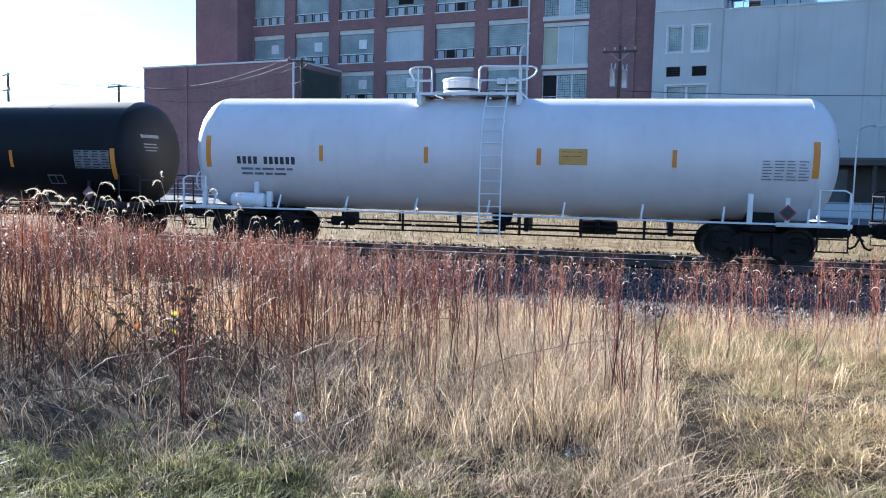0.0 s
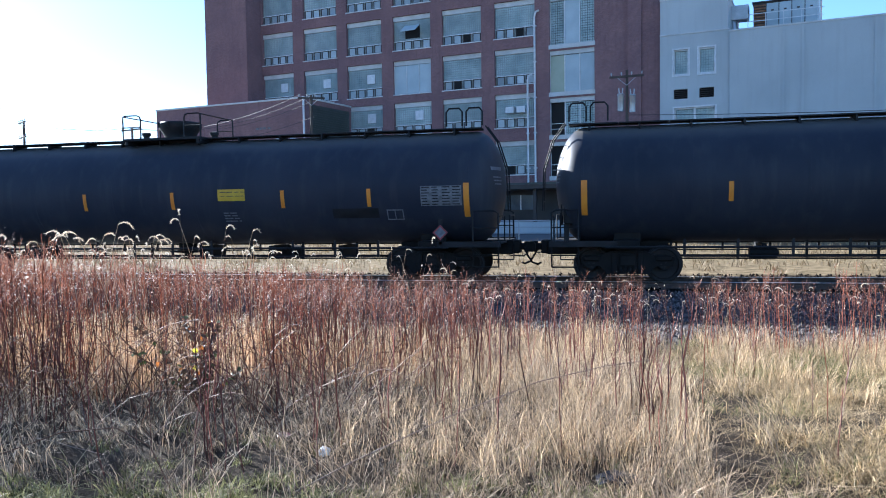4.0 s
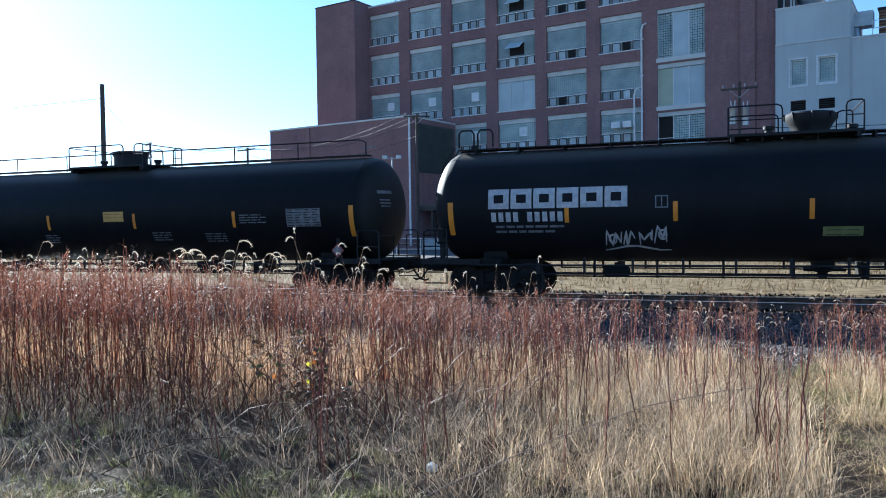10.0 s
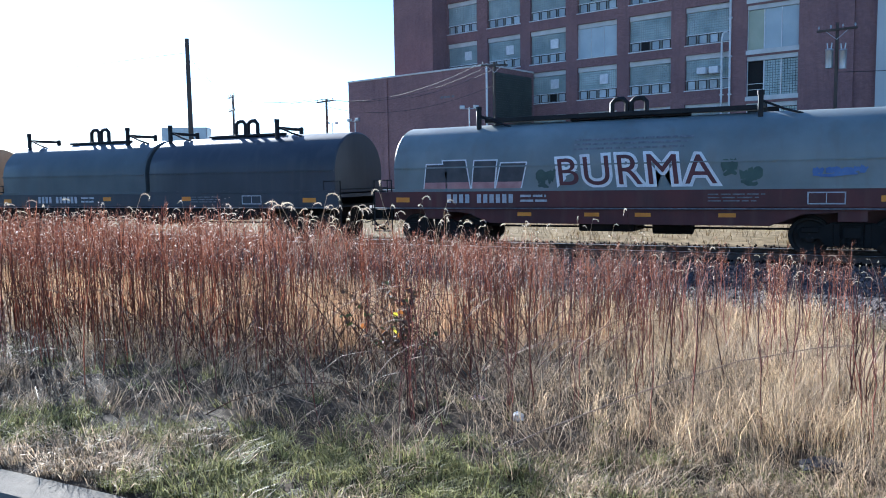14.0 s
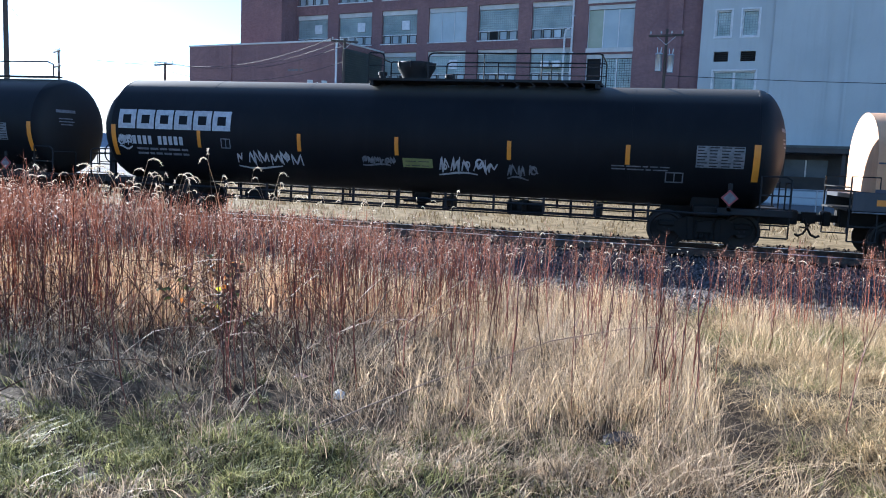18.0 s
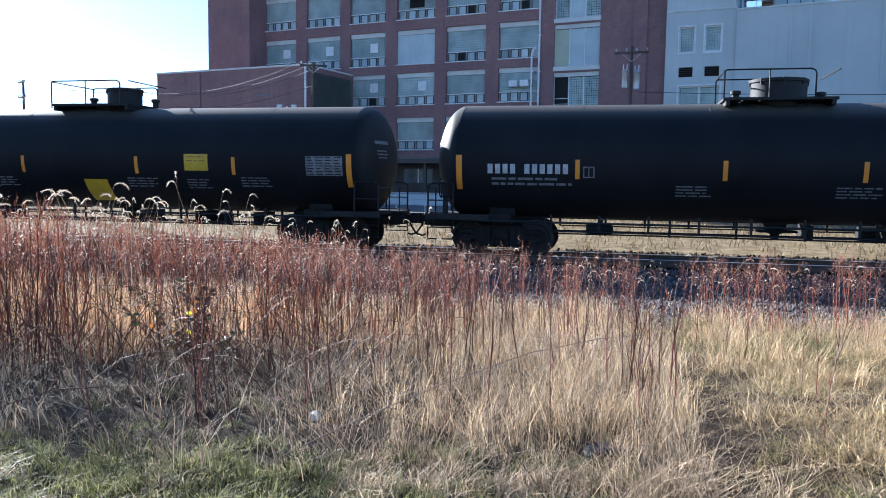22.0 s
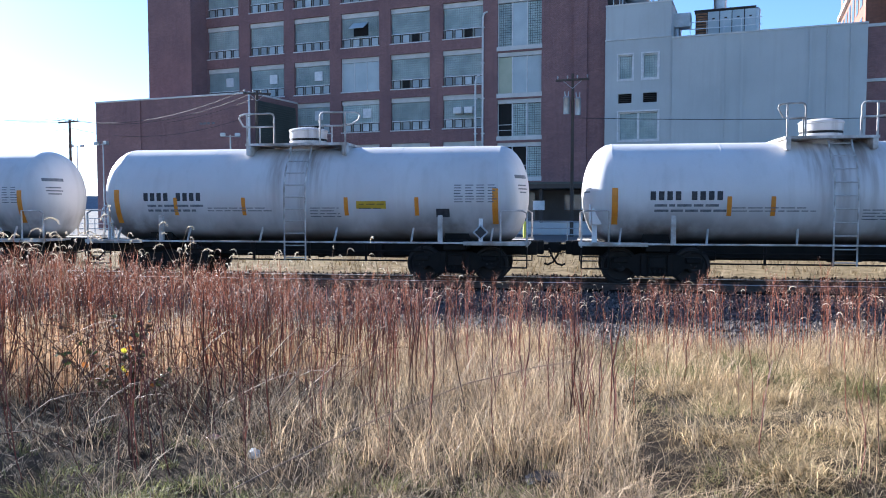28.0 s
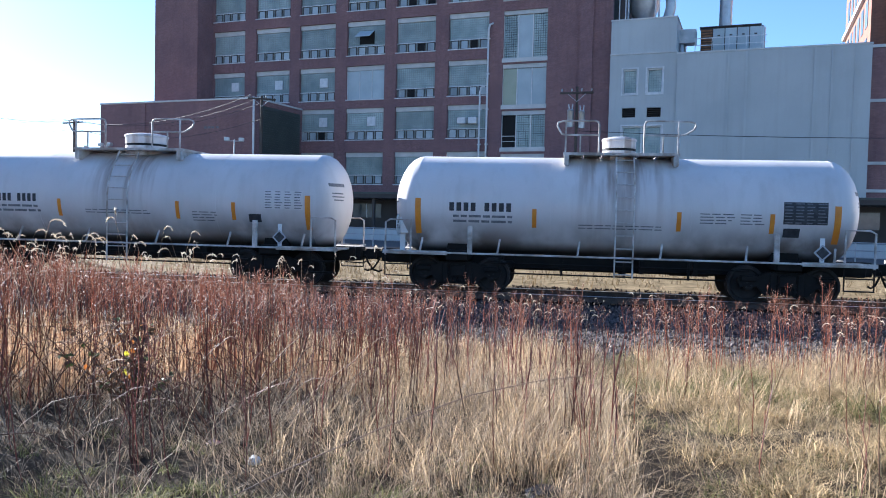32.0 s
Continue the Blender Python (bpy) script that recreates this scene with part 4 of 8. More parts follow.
tank_car(3, BLUEBLACK, 1.52, 4.04, "long black tank car with a flare-blue cast and a running board on top", (-5.7, -2.2, 0.92, 3.87, 6.39), (-1.2, 1.3), (-0.5, 0.65), "funnel", DARK_TRIM, INK_Y,
         None, pans=[(1.87, 2.65, *Y_UP, PANEL_Y)], sten=(7.59, 8.73, 0), rect=[(6.96, 7.44, 1.66, 1.94)], dia=8.18, walkway=(-9.6, 9.4), dark=(5.5, 6.7), lines=[(2.8, 3.7, 2.5)])
tank_car(4, BLUEBLACK, 1.52, 4.04, "long black tank car with a flare-blue cast and a running board on top", (-5.62, -2.19, 0.64, 3.99, 6.46), (-1.24, 1.27), (-0.56, 0.65), "funnel", DARK_TRIM, INK_Y,
         (-8.03, -5.77), pans=[(2.06, 2.88, *Y_UP, PANEL_Y)], sten=(7.88, 8.98, 0), rect=[(6.92, 7.38, 1.66, 1.94)], dia=8.40, walkway=(-9.62, 9.37), dark=(5.4, 6.7), lines=[(2.17, 2.66, 1.92)])
tank_car(5, BLUEBLACK, 1.52, 4.04, "long black tank car with a flare-blue cast and yellow marks", (-5.68, -2.67, -0.04, 3.05, 5.84), (-5.67, 1.38), (-0.52, 0.52), "funnel", DARK_TRIM, INK_Y,
         (-7.78, -5.56), pans=[(4.15, 4.96, *Y_UP, PANEL_Y)], sten=(7.70, 8.84, 0), rect=[(7.48, 7.95, 1.66, 1.94)], dia=8.49, dark=(5.95, 7.3))
tank_car(6, BLACK, 1.52, 4.04, "long black tank car with large white block shapes", (-5.28, -2.02, 0.74, 3.05, 5.27), (-1.31, 3.99), (-0.52, 0.51), "funnel", DARK_TRIM, INK_W,
         (-8.19, -6.37), (4, 5), pans=[(4.57, 5.36, 2.36, 2.68, PANEL_O)], sten=(7.44, 8.62, 0), rect=[(6.77, 7.27, 1.62, 1.88), (-5.05, -4.75, 2.02, 2.3)], dia=8.24,
         big=(-8.78, -5.00, 2.57, 3.13), tags=[(-5.2, -2.32, 1.25, 1.95)], lines=[(0.40, 1.59, 3.25), (5.45, 7.10, 2.05)], text_z=2.07, text_h=0.26)
tank_car(7, BLACK, 1.52, 4.04, "long black tank car with white block shapes and scribbles", (-5.87, -3.19, -0.16, 2.92, 5.98), (-1.98, 0.98), (-0.66, 0.51), "funnel", DARK_TRIM, INK_W,
         (-7.89, -5.91), (4, 5), pans=[(0.08, 0.92, 1.62, 1.84, PANEL_G)], sten=(7.46, 8.56, 0), rect=[(6.95, 7.43, 1.72, 1.98), (-3.67, -3.36, 2.35, 2.66)], dia=8.30, walkway=(-9.11, 9.38),
         big=(-7.96, -4.29, 2.40, 2.92), tags=[(-4.96, -3.32, 1.35, 1.95), (2.17, 3.52, 1.32, 1.95), (5.28, 7.43, 1.4, 1.85)], lines=[(5.6, 7.4, 2.1)], text_z=2.06, text_h=0.25)
tank_car(8, BLACK, 1.54, 4.06, "very long black tank car with a top handrail", (-5.59, -2.12, 1.47, 5.24), (-1.73, 1.39), (-0.51, 0.58), "drum", DARK_TRIM, INK_W,
         (-8.24, -6.27), (4, 5), pans=[(0.24, 1.06, 2.26, 2.58, PANEL_O)], sten=(7.07, 8.20, 0), dia=8.75, lines=[(5.44, 6.40, 2.4), (4.1, 5.0, 1.85), (-2.4, -1.8, 1.85), (2.1, 2.9, 1.9)], text_z=2.12, top_rail=(-9.2, 9.2))
tank_car(13, BLACK, 1.50, 4.02, "long black tank car with white block shapes and scribbles", (-6.04, -2.94, -0.12, 2.91, 5.87), (-1.17, 5.08), (-0.62, 0.43), "funnel", DARK_TRIM, INK_W,
         (-8.23, -6.51), (4, 5), pans=[(0.03, 0.86, 1.72, 1.96, PANEL_G)], sten=(7.48, 8.58, 0), rect=[(6.79, 7.22, 1.62, 1.88), (-5.35, -5.05, 2.02, 2.3)], dia=8.31,
         big=(-8.68, -4.98, 2.50, 3.05), tags=[(-4.91, -2.84, 1.55, 2.05), (-1.11, -0.15, 1.75, 2.0), (1.01, 2.59, 1.6, 2.05), (2.85, 3.67, 1.55, 2.0), (-8.7, -8.25, 1.95, 2.4)], lines=[(5.49, 7.06, 2.0)], text_z=2.06, text_h=0.24)
tank_car(14, BLACK, 1.50, 4.00, "long black tank car with two orange placards", (-6.55, -3.92, -1.40, 1.10, 3.62, 6.11), (-1.86, 1.44), (-0.59, 0.66), "drum", DARK_TRIM, INK_Y,
         (-8.09, -6.50), (4, 5), pans=[(4.47, 5.17, 2.28, 2.58, PANEL_O), (5.31, 5.99, 2.28, 2.58, PANEL_O)], sten=(6.99, 8.13, 0), rect=[(6.27, 6.76, 1.62, 1.88)], dia=8.09,
         lines=[(5.2, 5.95, 2.05), (1.6, 2.2, 2.0)], text_z=1.95, top_rail=(-4.8, 9.0))
MID = dict(kind="drum", trim=DARK_TRIM, ink=INK_W, text_z=2.14, text_h=0.24)
tank_car(15, BLACK, 1.50, 3.98, "black tank car with an orange-yellow placard", (-4.73, -1.23, 1.85, 4.05), (-1.28, 1.31), (-0.55, 0.79), txt=(-7.00, -4.90), pans=[(2.93, 3.66, 2.12, 2.58, PANEL_O)],
         sten=(6.67, 7.77, 0), rect=[(-4.59, -4.31, 2.05, 2.33)], lines=[(-2.35, -1.46, 1.88), (1.27, 2.32, 1.9), (2.95, 3.72, 1.88), (4.59, 5.54, 1.95)], **MID)
for k, lab in ((16, "black tank car with two yellow panels"), (17, "black tank car with two yellow panels"), (18, "black tank car with two yellow panels")):
    tank_car(k, BLACK, 1.50, 3.98, lab, (-4.77, -2.36, 1.41, 4.43), (-1.75, 0.85), (-0.45, 0.56), txt=(-7.05, -4.90), pans=[(2.93, 3.66, 2.12, 2.58, PANEL_Y)], low=(-0.40, 0.38),
             sten=(6.57, 7.62, 0), rect=[(-4.59, -4.31, 2.05, 2.33)], lines=[(-3.6, -2.6, 1.88), (1.05, 2.1, 1.9), (2.95, 3.68, 1.88), (4.62, 5.6, 1.95)], **MID)
SHORT = dict(kind="white", trim=OLD_TRIM, ink=INK_K, text_z=2.13, text_h=0.22, groups=(4, 4))
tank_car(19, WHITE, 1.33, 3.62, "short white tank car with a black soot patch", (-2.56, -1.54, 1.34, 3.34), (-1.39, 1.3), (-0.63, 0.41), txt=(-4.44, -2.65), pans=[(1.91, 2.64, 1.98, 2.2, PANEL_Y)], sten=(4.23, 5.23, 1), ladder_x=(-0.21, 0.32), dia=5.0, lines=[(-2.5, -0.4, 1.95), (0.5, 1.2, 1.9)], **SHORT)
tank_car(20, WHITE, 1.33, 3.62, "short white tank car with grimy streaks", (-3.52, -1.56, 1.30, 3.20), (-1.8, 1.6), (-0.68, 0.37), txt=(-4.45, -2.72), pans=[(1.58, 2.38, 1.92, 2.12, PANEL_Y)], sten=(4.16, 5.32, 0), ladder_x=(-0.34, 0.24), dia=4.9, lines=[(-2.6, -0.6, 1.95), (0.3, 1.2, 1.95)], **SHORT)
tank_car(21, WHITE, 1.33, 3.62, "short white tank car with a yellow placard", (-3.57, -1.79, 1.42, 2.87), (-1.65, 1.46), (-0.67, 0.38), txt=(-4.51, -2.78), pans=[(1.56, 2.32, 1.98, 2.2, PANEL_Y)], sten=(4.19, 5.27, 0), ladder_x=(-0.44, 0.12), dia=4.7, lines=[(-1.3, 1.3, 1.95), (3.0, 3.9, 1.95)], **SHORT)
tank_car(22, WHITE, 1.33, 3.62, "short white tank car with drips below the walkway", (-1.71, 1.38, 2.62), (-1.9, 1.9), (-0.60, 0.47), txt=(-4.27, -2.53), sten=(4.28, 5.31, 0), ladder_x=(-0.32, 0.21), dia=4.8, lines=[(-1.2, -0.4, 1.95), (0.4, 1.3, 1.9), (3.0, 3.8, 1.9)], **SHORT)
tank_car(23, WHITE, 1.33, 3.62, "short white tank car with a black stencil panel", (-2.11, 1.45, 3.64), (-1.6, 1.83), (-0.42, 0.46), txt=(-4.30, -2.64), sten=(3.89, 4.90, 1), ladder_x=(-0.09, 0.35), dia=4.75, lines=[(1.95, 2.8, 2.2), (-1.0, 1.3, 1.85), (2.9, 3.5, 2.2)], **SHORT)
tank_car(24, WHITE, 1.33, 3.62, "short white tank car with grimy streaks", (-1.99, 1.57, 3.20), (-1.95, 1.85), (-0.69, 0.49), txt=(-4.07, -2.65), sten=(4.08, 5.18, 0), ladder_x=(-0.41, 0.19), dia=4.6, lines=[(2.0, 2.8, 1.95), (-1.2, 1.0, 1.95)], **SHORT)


class Flat:
    """The flat side of a coil car's sill, to lay markings on."""

    def __init__(self, car, y):
        self.car, self._y = car, y

    def y(self, z, off=0.0):
        return self._y - off

    patch, mark = Tank.patch, Tank.mark


class HoodSide(Flat):
    """A hood's side: upright below, bent over above."""

    def __init__(self, car, half_w, spring, top):
        self.car, self.w, self.z0, self.top = car, half_w, spring, top

    def y(self, z, off=0.0):
        if z <= self.z0:
            return -self.w - off - 0.016
        u = min(1.0, (z - self.z0) / (self.top - self.z0))
        return -self.w * math.sqrt(max(0.0, 1 - u ** 2.2)) - off - 0.016


def hood(car, x0, x1, paint, label, z_low, top, ends=None):
    s, prof = Shape(), []
    side = HoodSide(car, 1.42, z_low + 0.62, top)
    for i in range(15):
        z = z_low + (side.z0 - z_low) * min(1, i / 4) if i <= 4 else side.z0 + (top - side.z0) * math.sin((i - 4) / 10 * math.pi / 2)
        prof.append((side.y(z, -0.016), z))
    ring = prof + [(-y, z) for y, z in reversed(prof[:-1])]
    n = len(ring)
    xs = [x0, x0 + 0.05] + [x0 + (x1 - x0) * (i + q) / 6 for i in range(1, 6) for q in (-0.004, 0.004)] + [x1 - 0.05, x1]
    v, f = [], []
    for i, x in enumerate(xs):
        sc = 0.975 if i in (0, len(xs) - 1) else (1.006 if 1 < i < len(xs) - 2 else 1.0)
        v += [(x, y * sc, z_low + (z - z_low) * sc) for y, z in ring]
    for i in range(len(xs) - 1):
        for j in range(n - 1):
            f.append((i * n + j, i * n + j + 1, (i + 1) * n + j + 1, (i + 1) * n + j))
    f += [tuple(range(n)), tuple(range((len(xs) - 1) * n, len(xs) * n))]
    h = part("hood", s.add(v, f), paint, car, label, smooth=True)
    rib = Shape()
    rib.box(x0 + 0.02, x1 - 0.02, -1.455, -1.415, z_low + 0.66, z_low + 0.70)
    rib.box(x0, x1, -1.46, -1.40, z_low, z_low + 0.08)
    rib.box(x0, x1, 1.40, 1.46, z_low, z_low + 0.08)
    part("seam", rib, paint, h)
    if ends:
        for a, b in ((x0 - 0.004, x0 + 0.62), (x1 - 0.62, x1 + 0.004)):
            e = Shape()
            v = [(x, y * 1.008, z_low + (z - z_low) * 1.008) for x in (a, b) for y, z in ring]
            f = [(j, j + 1, n + j + 1, n + j) for j in range(n - 1)] + [tuple(range(n)), tuple(range(n, 2 * n))]
            part("painted_end", e.add(v, f), ends, h, "faded orange end of the hood", smooth=True)
    return side


def coil_car(k, sill_paint, label, hoods, lugs, loops, boxes, txt, ink, top=3.50):
    half = (COUPLINGS[k - 1] - COUPLINGS[k]) / 2
    car = tagged(new("coil_car"), label, "coil car", "cars of the freight train")
    running_gear(car, half)
    e = half - 0.65
    s = Shape()
    s.box(-e, e, -1.46, -1.38, 1.16, 1.60, 0.01)
    s.box(-e, e, 1.38, 1.46, 1.16, 1.60, 0.01)
    s.box(-e, e, -1.44, 1.44, 1.45, 1.55)
    part("side_sill", s, sill_paint, car)
    t = Shape()
    t.prism([(-e, 1.16), (-half + 3.6, 1.0), (-half + 4.3, 0.72), (half - 4.3, 0.72), (half - 3.6, 1.0), (e, 1.16)], -1.36, -1.30)
    t.prism([(-e, 1.16), (-half + 3.6, 1.0), (-half + 4.3, 0.72), (half - 4.3, 0.72), (half - 3.6, 1.0), (e, 1.16)], 1.30, 1.36)
    t.box(-e, e, -0.35, 0.35, 0.70, 1.16, 0.02)
    for d in (-1, 1):
        t.box(d * (half - 2.55) - 0.3, d * (half - 2.55) + 0.3, -1.35, 1.35, 0.84, 1.16)
    part("underframe", t, STEEL if sill_paint is not MAROON else MAROON, car)
    b = Shape()
    b.tube([(-e, -1.47, 1.13), (e, -1.47, 1.13)], 0.018, 5)
    part("side_handrail", b, INK_G, car)
    for d in (-1, 1):
        r = Shape()
        for y in (-1.42, 1.42):
            x, x2 = d * (half - 0.6), d * (half - 1.2)
            r.tube([(x, y, 0.45), (x, y, 1.95), (x2, y, 1.95), (x2, y, 1.55)], 0.022, 6)
            for z in (0.45, 0.8):
                r.box(min(x, x2), max(x, x2), y - 0.05, y + 0.05, z - 0.015, z + 0.015)
            r.tube([(x2, y, 0.45), (x2, y, 1.2)], 0.02, 5)
        r.tube([(d * (half - 0.6), -1.42, 1.7), (d * (half - 0.6), 1.42, 1.7)], 0.018, 5)
        part("grab_iron", r, DARK_TRIM, car, smooth=True)
        dk = Shape().box(*sorted((d * (half - 0.55), d * (half - 1.5))), -1.4, 1.4, 1.15, 1.2)
        part("end_deck", dk, DARK_TRIM, car)
    g = Shape()
    g.lathe([(-0.5, 0.2), (0.5, 0.2), (0.54, 0.1)], (1.2, -0.4, 0.62), "x", 14)
    g.box(-1.2, 0.3, -0.9, 0.4, 0.5, 0.75, 0.03)
    g.tube([(-half + 3.2, -0.5, 0.6), (half - 3.2, -0.5, 0.6)], 0.03, 5)
    part("brake_gear", g, STEEL, car)
    side = None
    for x0, x1, paint, lab, ends in hoods:
        side = hood(car, x0, x1, paint, lab, 1.60, top, ends)
    for x in lugs:                               # upright posts with a brace laid back on the hood
        s = Shape()
        s.box(x - 0.06, x + 0.06, -0.72, -0.60, top - 0.42, top + 0.44, 0.015)
        s.box(x - 0.06, x + 0.06, 0.60, 0.72, top - 0.42, top + 0.30, 0.015)
        s.box(x - 0.04, x + 0.04, -0.60, 0.60, top + 0.16, top + 0.26, 0.01)
        s.tube([(x + 0.05, -0.66, top + 0.24), (x + 0.55, -0.60, top + 0.02), (x + 0.95, -0.56, top - 0.10)], 0.032, 6)
        s.lathe([(top + 0.38, 0.085), (top + 0.50, 0.085)], (x, -0.66, 0), "z", 8)
        part("lifting_lug", s, DARK_TRIM, car, smooth=True)
    if len(hoods) == 1:
        part("top_board", Shape().box(lugs[0] + 0.1, lugs[-1] - 0.1, -0.5, -0.1, top + 0.05, top + 0.17, 0.01), DARK_TRIM, car)
    for x in loops:
        s = Shape()
        for dx in (-0.26, 0.26):
            s.tube([(x + dx - 0.2, -0.25, top - 0.02), (x + dx - 0.2, -0.25, top + 0.42), (x + dx - 0.1, -0.25, top + 0.52), (x + dx + 0.1, -0.25, top + 0.52), (x + dx + 0.2, -0.25, top + 0.42), (x + dx + 0.2, -0.25, top - 0.02)], 0.070, 7)
        s.box(x - 1.6, x + 1.6, -0.35, -0.15, top + 0.0, top + 0.08, 0.01)
        part("crane_loop", s, DARK_TRIM, car, smooth=True)
    flat = Flat(car, -1.462)
    for x, z, w in boxes:
        flat.mark("reflective_patch", YELLOW, "", lambda s: flat.patch(s, x - w, x + w, z, z + 0.14))
    number_marks(flat, txt[0], txt[1], 1.28, 0.24, ink, "", (4, 6))
    line_marks(flat, txt[1] + 0.15, txt[1] + 1.0, 1.5, 2, ink, 0.13, 0.06)
    line_marks(flat, 2.2, 3.6, 1.5, 3, INK_G, 0.08, 0.03)
    flat.mark("stencil_box", INK_W, "", lambda s: [flat.patch(s, *q, nz=1) for q in ((4.4, 5.2, 1.24, 1.27), (4.4, 5.2, 1.5, 1.53), (4.4, 4.43, 1.24, 1.53), (5.17, 5.2, 1.24, 1.53), (4.79, 4.81, 1.24, 1.53))])
    ROLLING.append((car, (COUPLINGS[k - 1] + COUPLINGS[k]) / 2))
    return car, side


def word_mesh(text, height, grow=0.0):
    """Letters of the built-in font as a flat mesh in x and z, from the origin on; grow: how far their edges are pushed out."""
    meshes = []
    for g in (0.0, grow):
        c = bpy.data.curves.new("word", "FONT")
        c.body, c.size, c.offset, c.space_character = text, 1.0, g / height * 0.73, 1.12
        ob = new("word", c)
        meshes.append(bpy.data.meshes.new_from_object(ob.evaluated_get(bpy.context.evaluated_depsgraph_get())))
        bpy.data.objects.remove(ob)
    b = bmesh.new()
    b.from_mesh(meshes[1])
    for i in range(-3, 20):                      # level cuts let the letters follow the curved side
        bmesh.ops.bisect_plane(b, geom=b.verts[:] + b.edges[:] + b.faces[:], plane_co=(0, i * 0.05, 0), plane_no=(0, 1, 0))
    b.to_mesh(meshes[1])
    b.free()
    v, q = (np.array([p.co[:] for p in m.vertices]) for m in meshes)
    k = height / (v[:, 1].max() - v[:, 1].min())
    out = [((p[0] - v[:, 0].min()) * k, (p[1] - v[:, 1].min()) * k) for p in q]
    faces = [tuple(p.vertices) for p in meshes[1].polygons]
    for m in meshes:
        bpy.data.meshes.remove(m)
    return out, faces, (v[:, 0].max() - v[:, 0].min()) * k


HL = "dark hood over steel coils"
coil_car(9, HOOD_DARK, "dark blue-black coil car with two hoods", [(-7.75, 0.08, HOOD_DARK, HL, None), (0.26, 8.1, HOOD_DARK, HL, None)], (-7.2, -2.1, 0.7, 6.0), (-3.85, 3.8),
         [(-7.1, 1.33, 0.24), (-1.55, 1.36, 0.22), (1.93, 1.36, 0.22), (4.93, 1.38, 0.25), (7.56, 1.33, 0.3)], (-5.54, -3.24), INK_W)
car10, hood10 = coil_car(10, MAROON, "maroon coil car with a graffiti-covered grey hood", [(-6.62, 6.75, HOOD_GREY, "pale grey hood with painted graffiti", None)], (-4.2, 3.3), (0.0,),
         [(-6.3, 1.3, 0.22), (6.15, 1.3, 0.25)], (-4.87, -2.81), INK_W)
for x in (-2.58, -0.71, 0.61, 2.64):
    Flat(car10, -1.37).mark("reflective_patch", YELLOW, "", lambda s: Flat(car10, -1.372).patch(s, x - 0.2, x + 0.2, 0.92, 1.02))
GRAFFITI = surface("maroon_spray", (0.075, 0.018, 0.020), (0.12, 0.030, 0.034), 3.0, 0.6, bump=0.02)
for grow, off, ink, nm, lab in ((0.065, 0.010, INK_B, "graffiti_outline", ""), (0.0, 0.020, GRAFFITI, "graffiti_letter", "maroon graffiti letter with a white outline")):
    x0, x1, z0 = -1.55, 2.42, 1.74
    pts, faces, w = word_mesh("BURMA", 0.70, grow)
    home = list(range(len(pts)))                 # faces that touch belong to one letter
    for _ in range(60):
        for f in faces:
            low = min(home[i] for i in f)
            for i in f:
                home[i] = low
    for n, key in enumerate(sorted({home[f[0]] for f in faces})):
        mine = [f for f in faces if home[f[0]] == key]
        used = sorted({i for f in mine for i in f})
        new_at = {i: m for m, i in enumerate(used)}
        v = []
        for i in used:                           # the word arches, and leans a little
            u, z = pts[i][0] / w, pts[i][1]
            z = max(1.62, z0 + z * (1 + 0.10 * math.sin(math.pi * min(max(u, 0), 1))))
            v.append((x0 + u * (x1 - x0) - 0.12 * (z - z0), hood10.y(z, off + 0.0006 * n), z))
        part(nm, Shape().add(v, [tuple(new_at[i] for i in f) for f in mine]), ink, car10, lab)
FADED_PINK = surface("faded_pink_spray", (0.34, 0.16, 0.15), (0.44, 0.24, 0.22), 4.0, 0.6, bump=0.02)
SPRAY_K = surface("faded_black_spray", (0.035, 0.035, 0.04), (0.075, 0.07, 0.07), 3.0, 0.6, bump=0.02)


def slab(x0, x1, lean, z0, z1, grow, off):
    """A slanted block letter without its shape, in level strips on the curved side."""
    s = Shape()
    n = 8
    rows = [max(1.62, z0 - grow) + (z1 + grow - max(1.62, z0 - grow)) * i / n for i in range(n + 1)]
    v = [(q + lean * (z - z0), hood10.y(z, off), z) for z in rows for q in (x0 - grow, x1 + grow)]
    return s.add(v, [(2 * i, 2 * i + 1, 2 * i + 3, 2 * i + 2) for i in range(n)])


for x0, x1, lean, z1 in ((-5.60, -4.92, 0.12, 2.36), (-4.86, -4.16, -0.18, 2.46), (-4.10, -3.44, 0.10, 2.44), (-3.38, -2.66, 0.22, 2.36)):
    part("graffiti_outline", slab(x0, x1, lean, 1.66, z1, 0.035, 0.008), INK_B, car10)
    part("graffiti_block", slab(x0, x1, lean, 1.66, z1, 0.0, 0.013), SPRAY_K, car10, "black spray-paint block with a white outline")
    part("graffiti_block", slab(x0, x1, lean, 1.66, 1.86, 0.0, 0.018), FADED_PINK, car10, "faded pink lower part")
line_marks(hood10, -1.2, 2.0, 2.95, 3, INK_G, 0.12, 0.05)
coil_car(11, HOOD_DARK, "dark coil car with two weathered hoods", [(-7.6, 0.05, HOOD_TEAL, "weathered grey-green hood", None), (0.25, 8.0, HOOD_DARK, HL, None)], (-6.9, -1.5, 0.6, 5.3), (-3.4, 3.7),
         [(-7.3, 1.3, 0.22), (7.07, 1.3, 0.25), (2.0, 1.36, 0.2), (-1.8, 1.36, 0.2)], (-5.5, -3.3), INK_W)
car12, hood12 = coil_car(12, HOOD_DARK, "faded blue coil car with orange hood ends", [(-7.2, 7.2, HOOD_BLUE, "faded blue hood with orange ends", HOOD_ORANGE)], (-4.3, 3.3), (-0.2,),
         [(-6.9, 1.3, 0.25), (-1.34, 1.36, 0.2), (1.35, 1.36, 0.2), (3.63, 1.36, 0.2), (6.59, 1.3, 0.3)], (-5.09, -3.09), INK_Y)
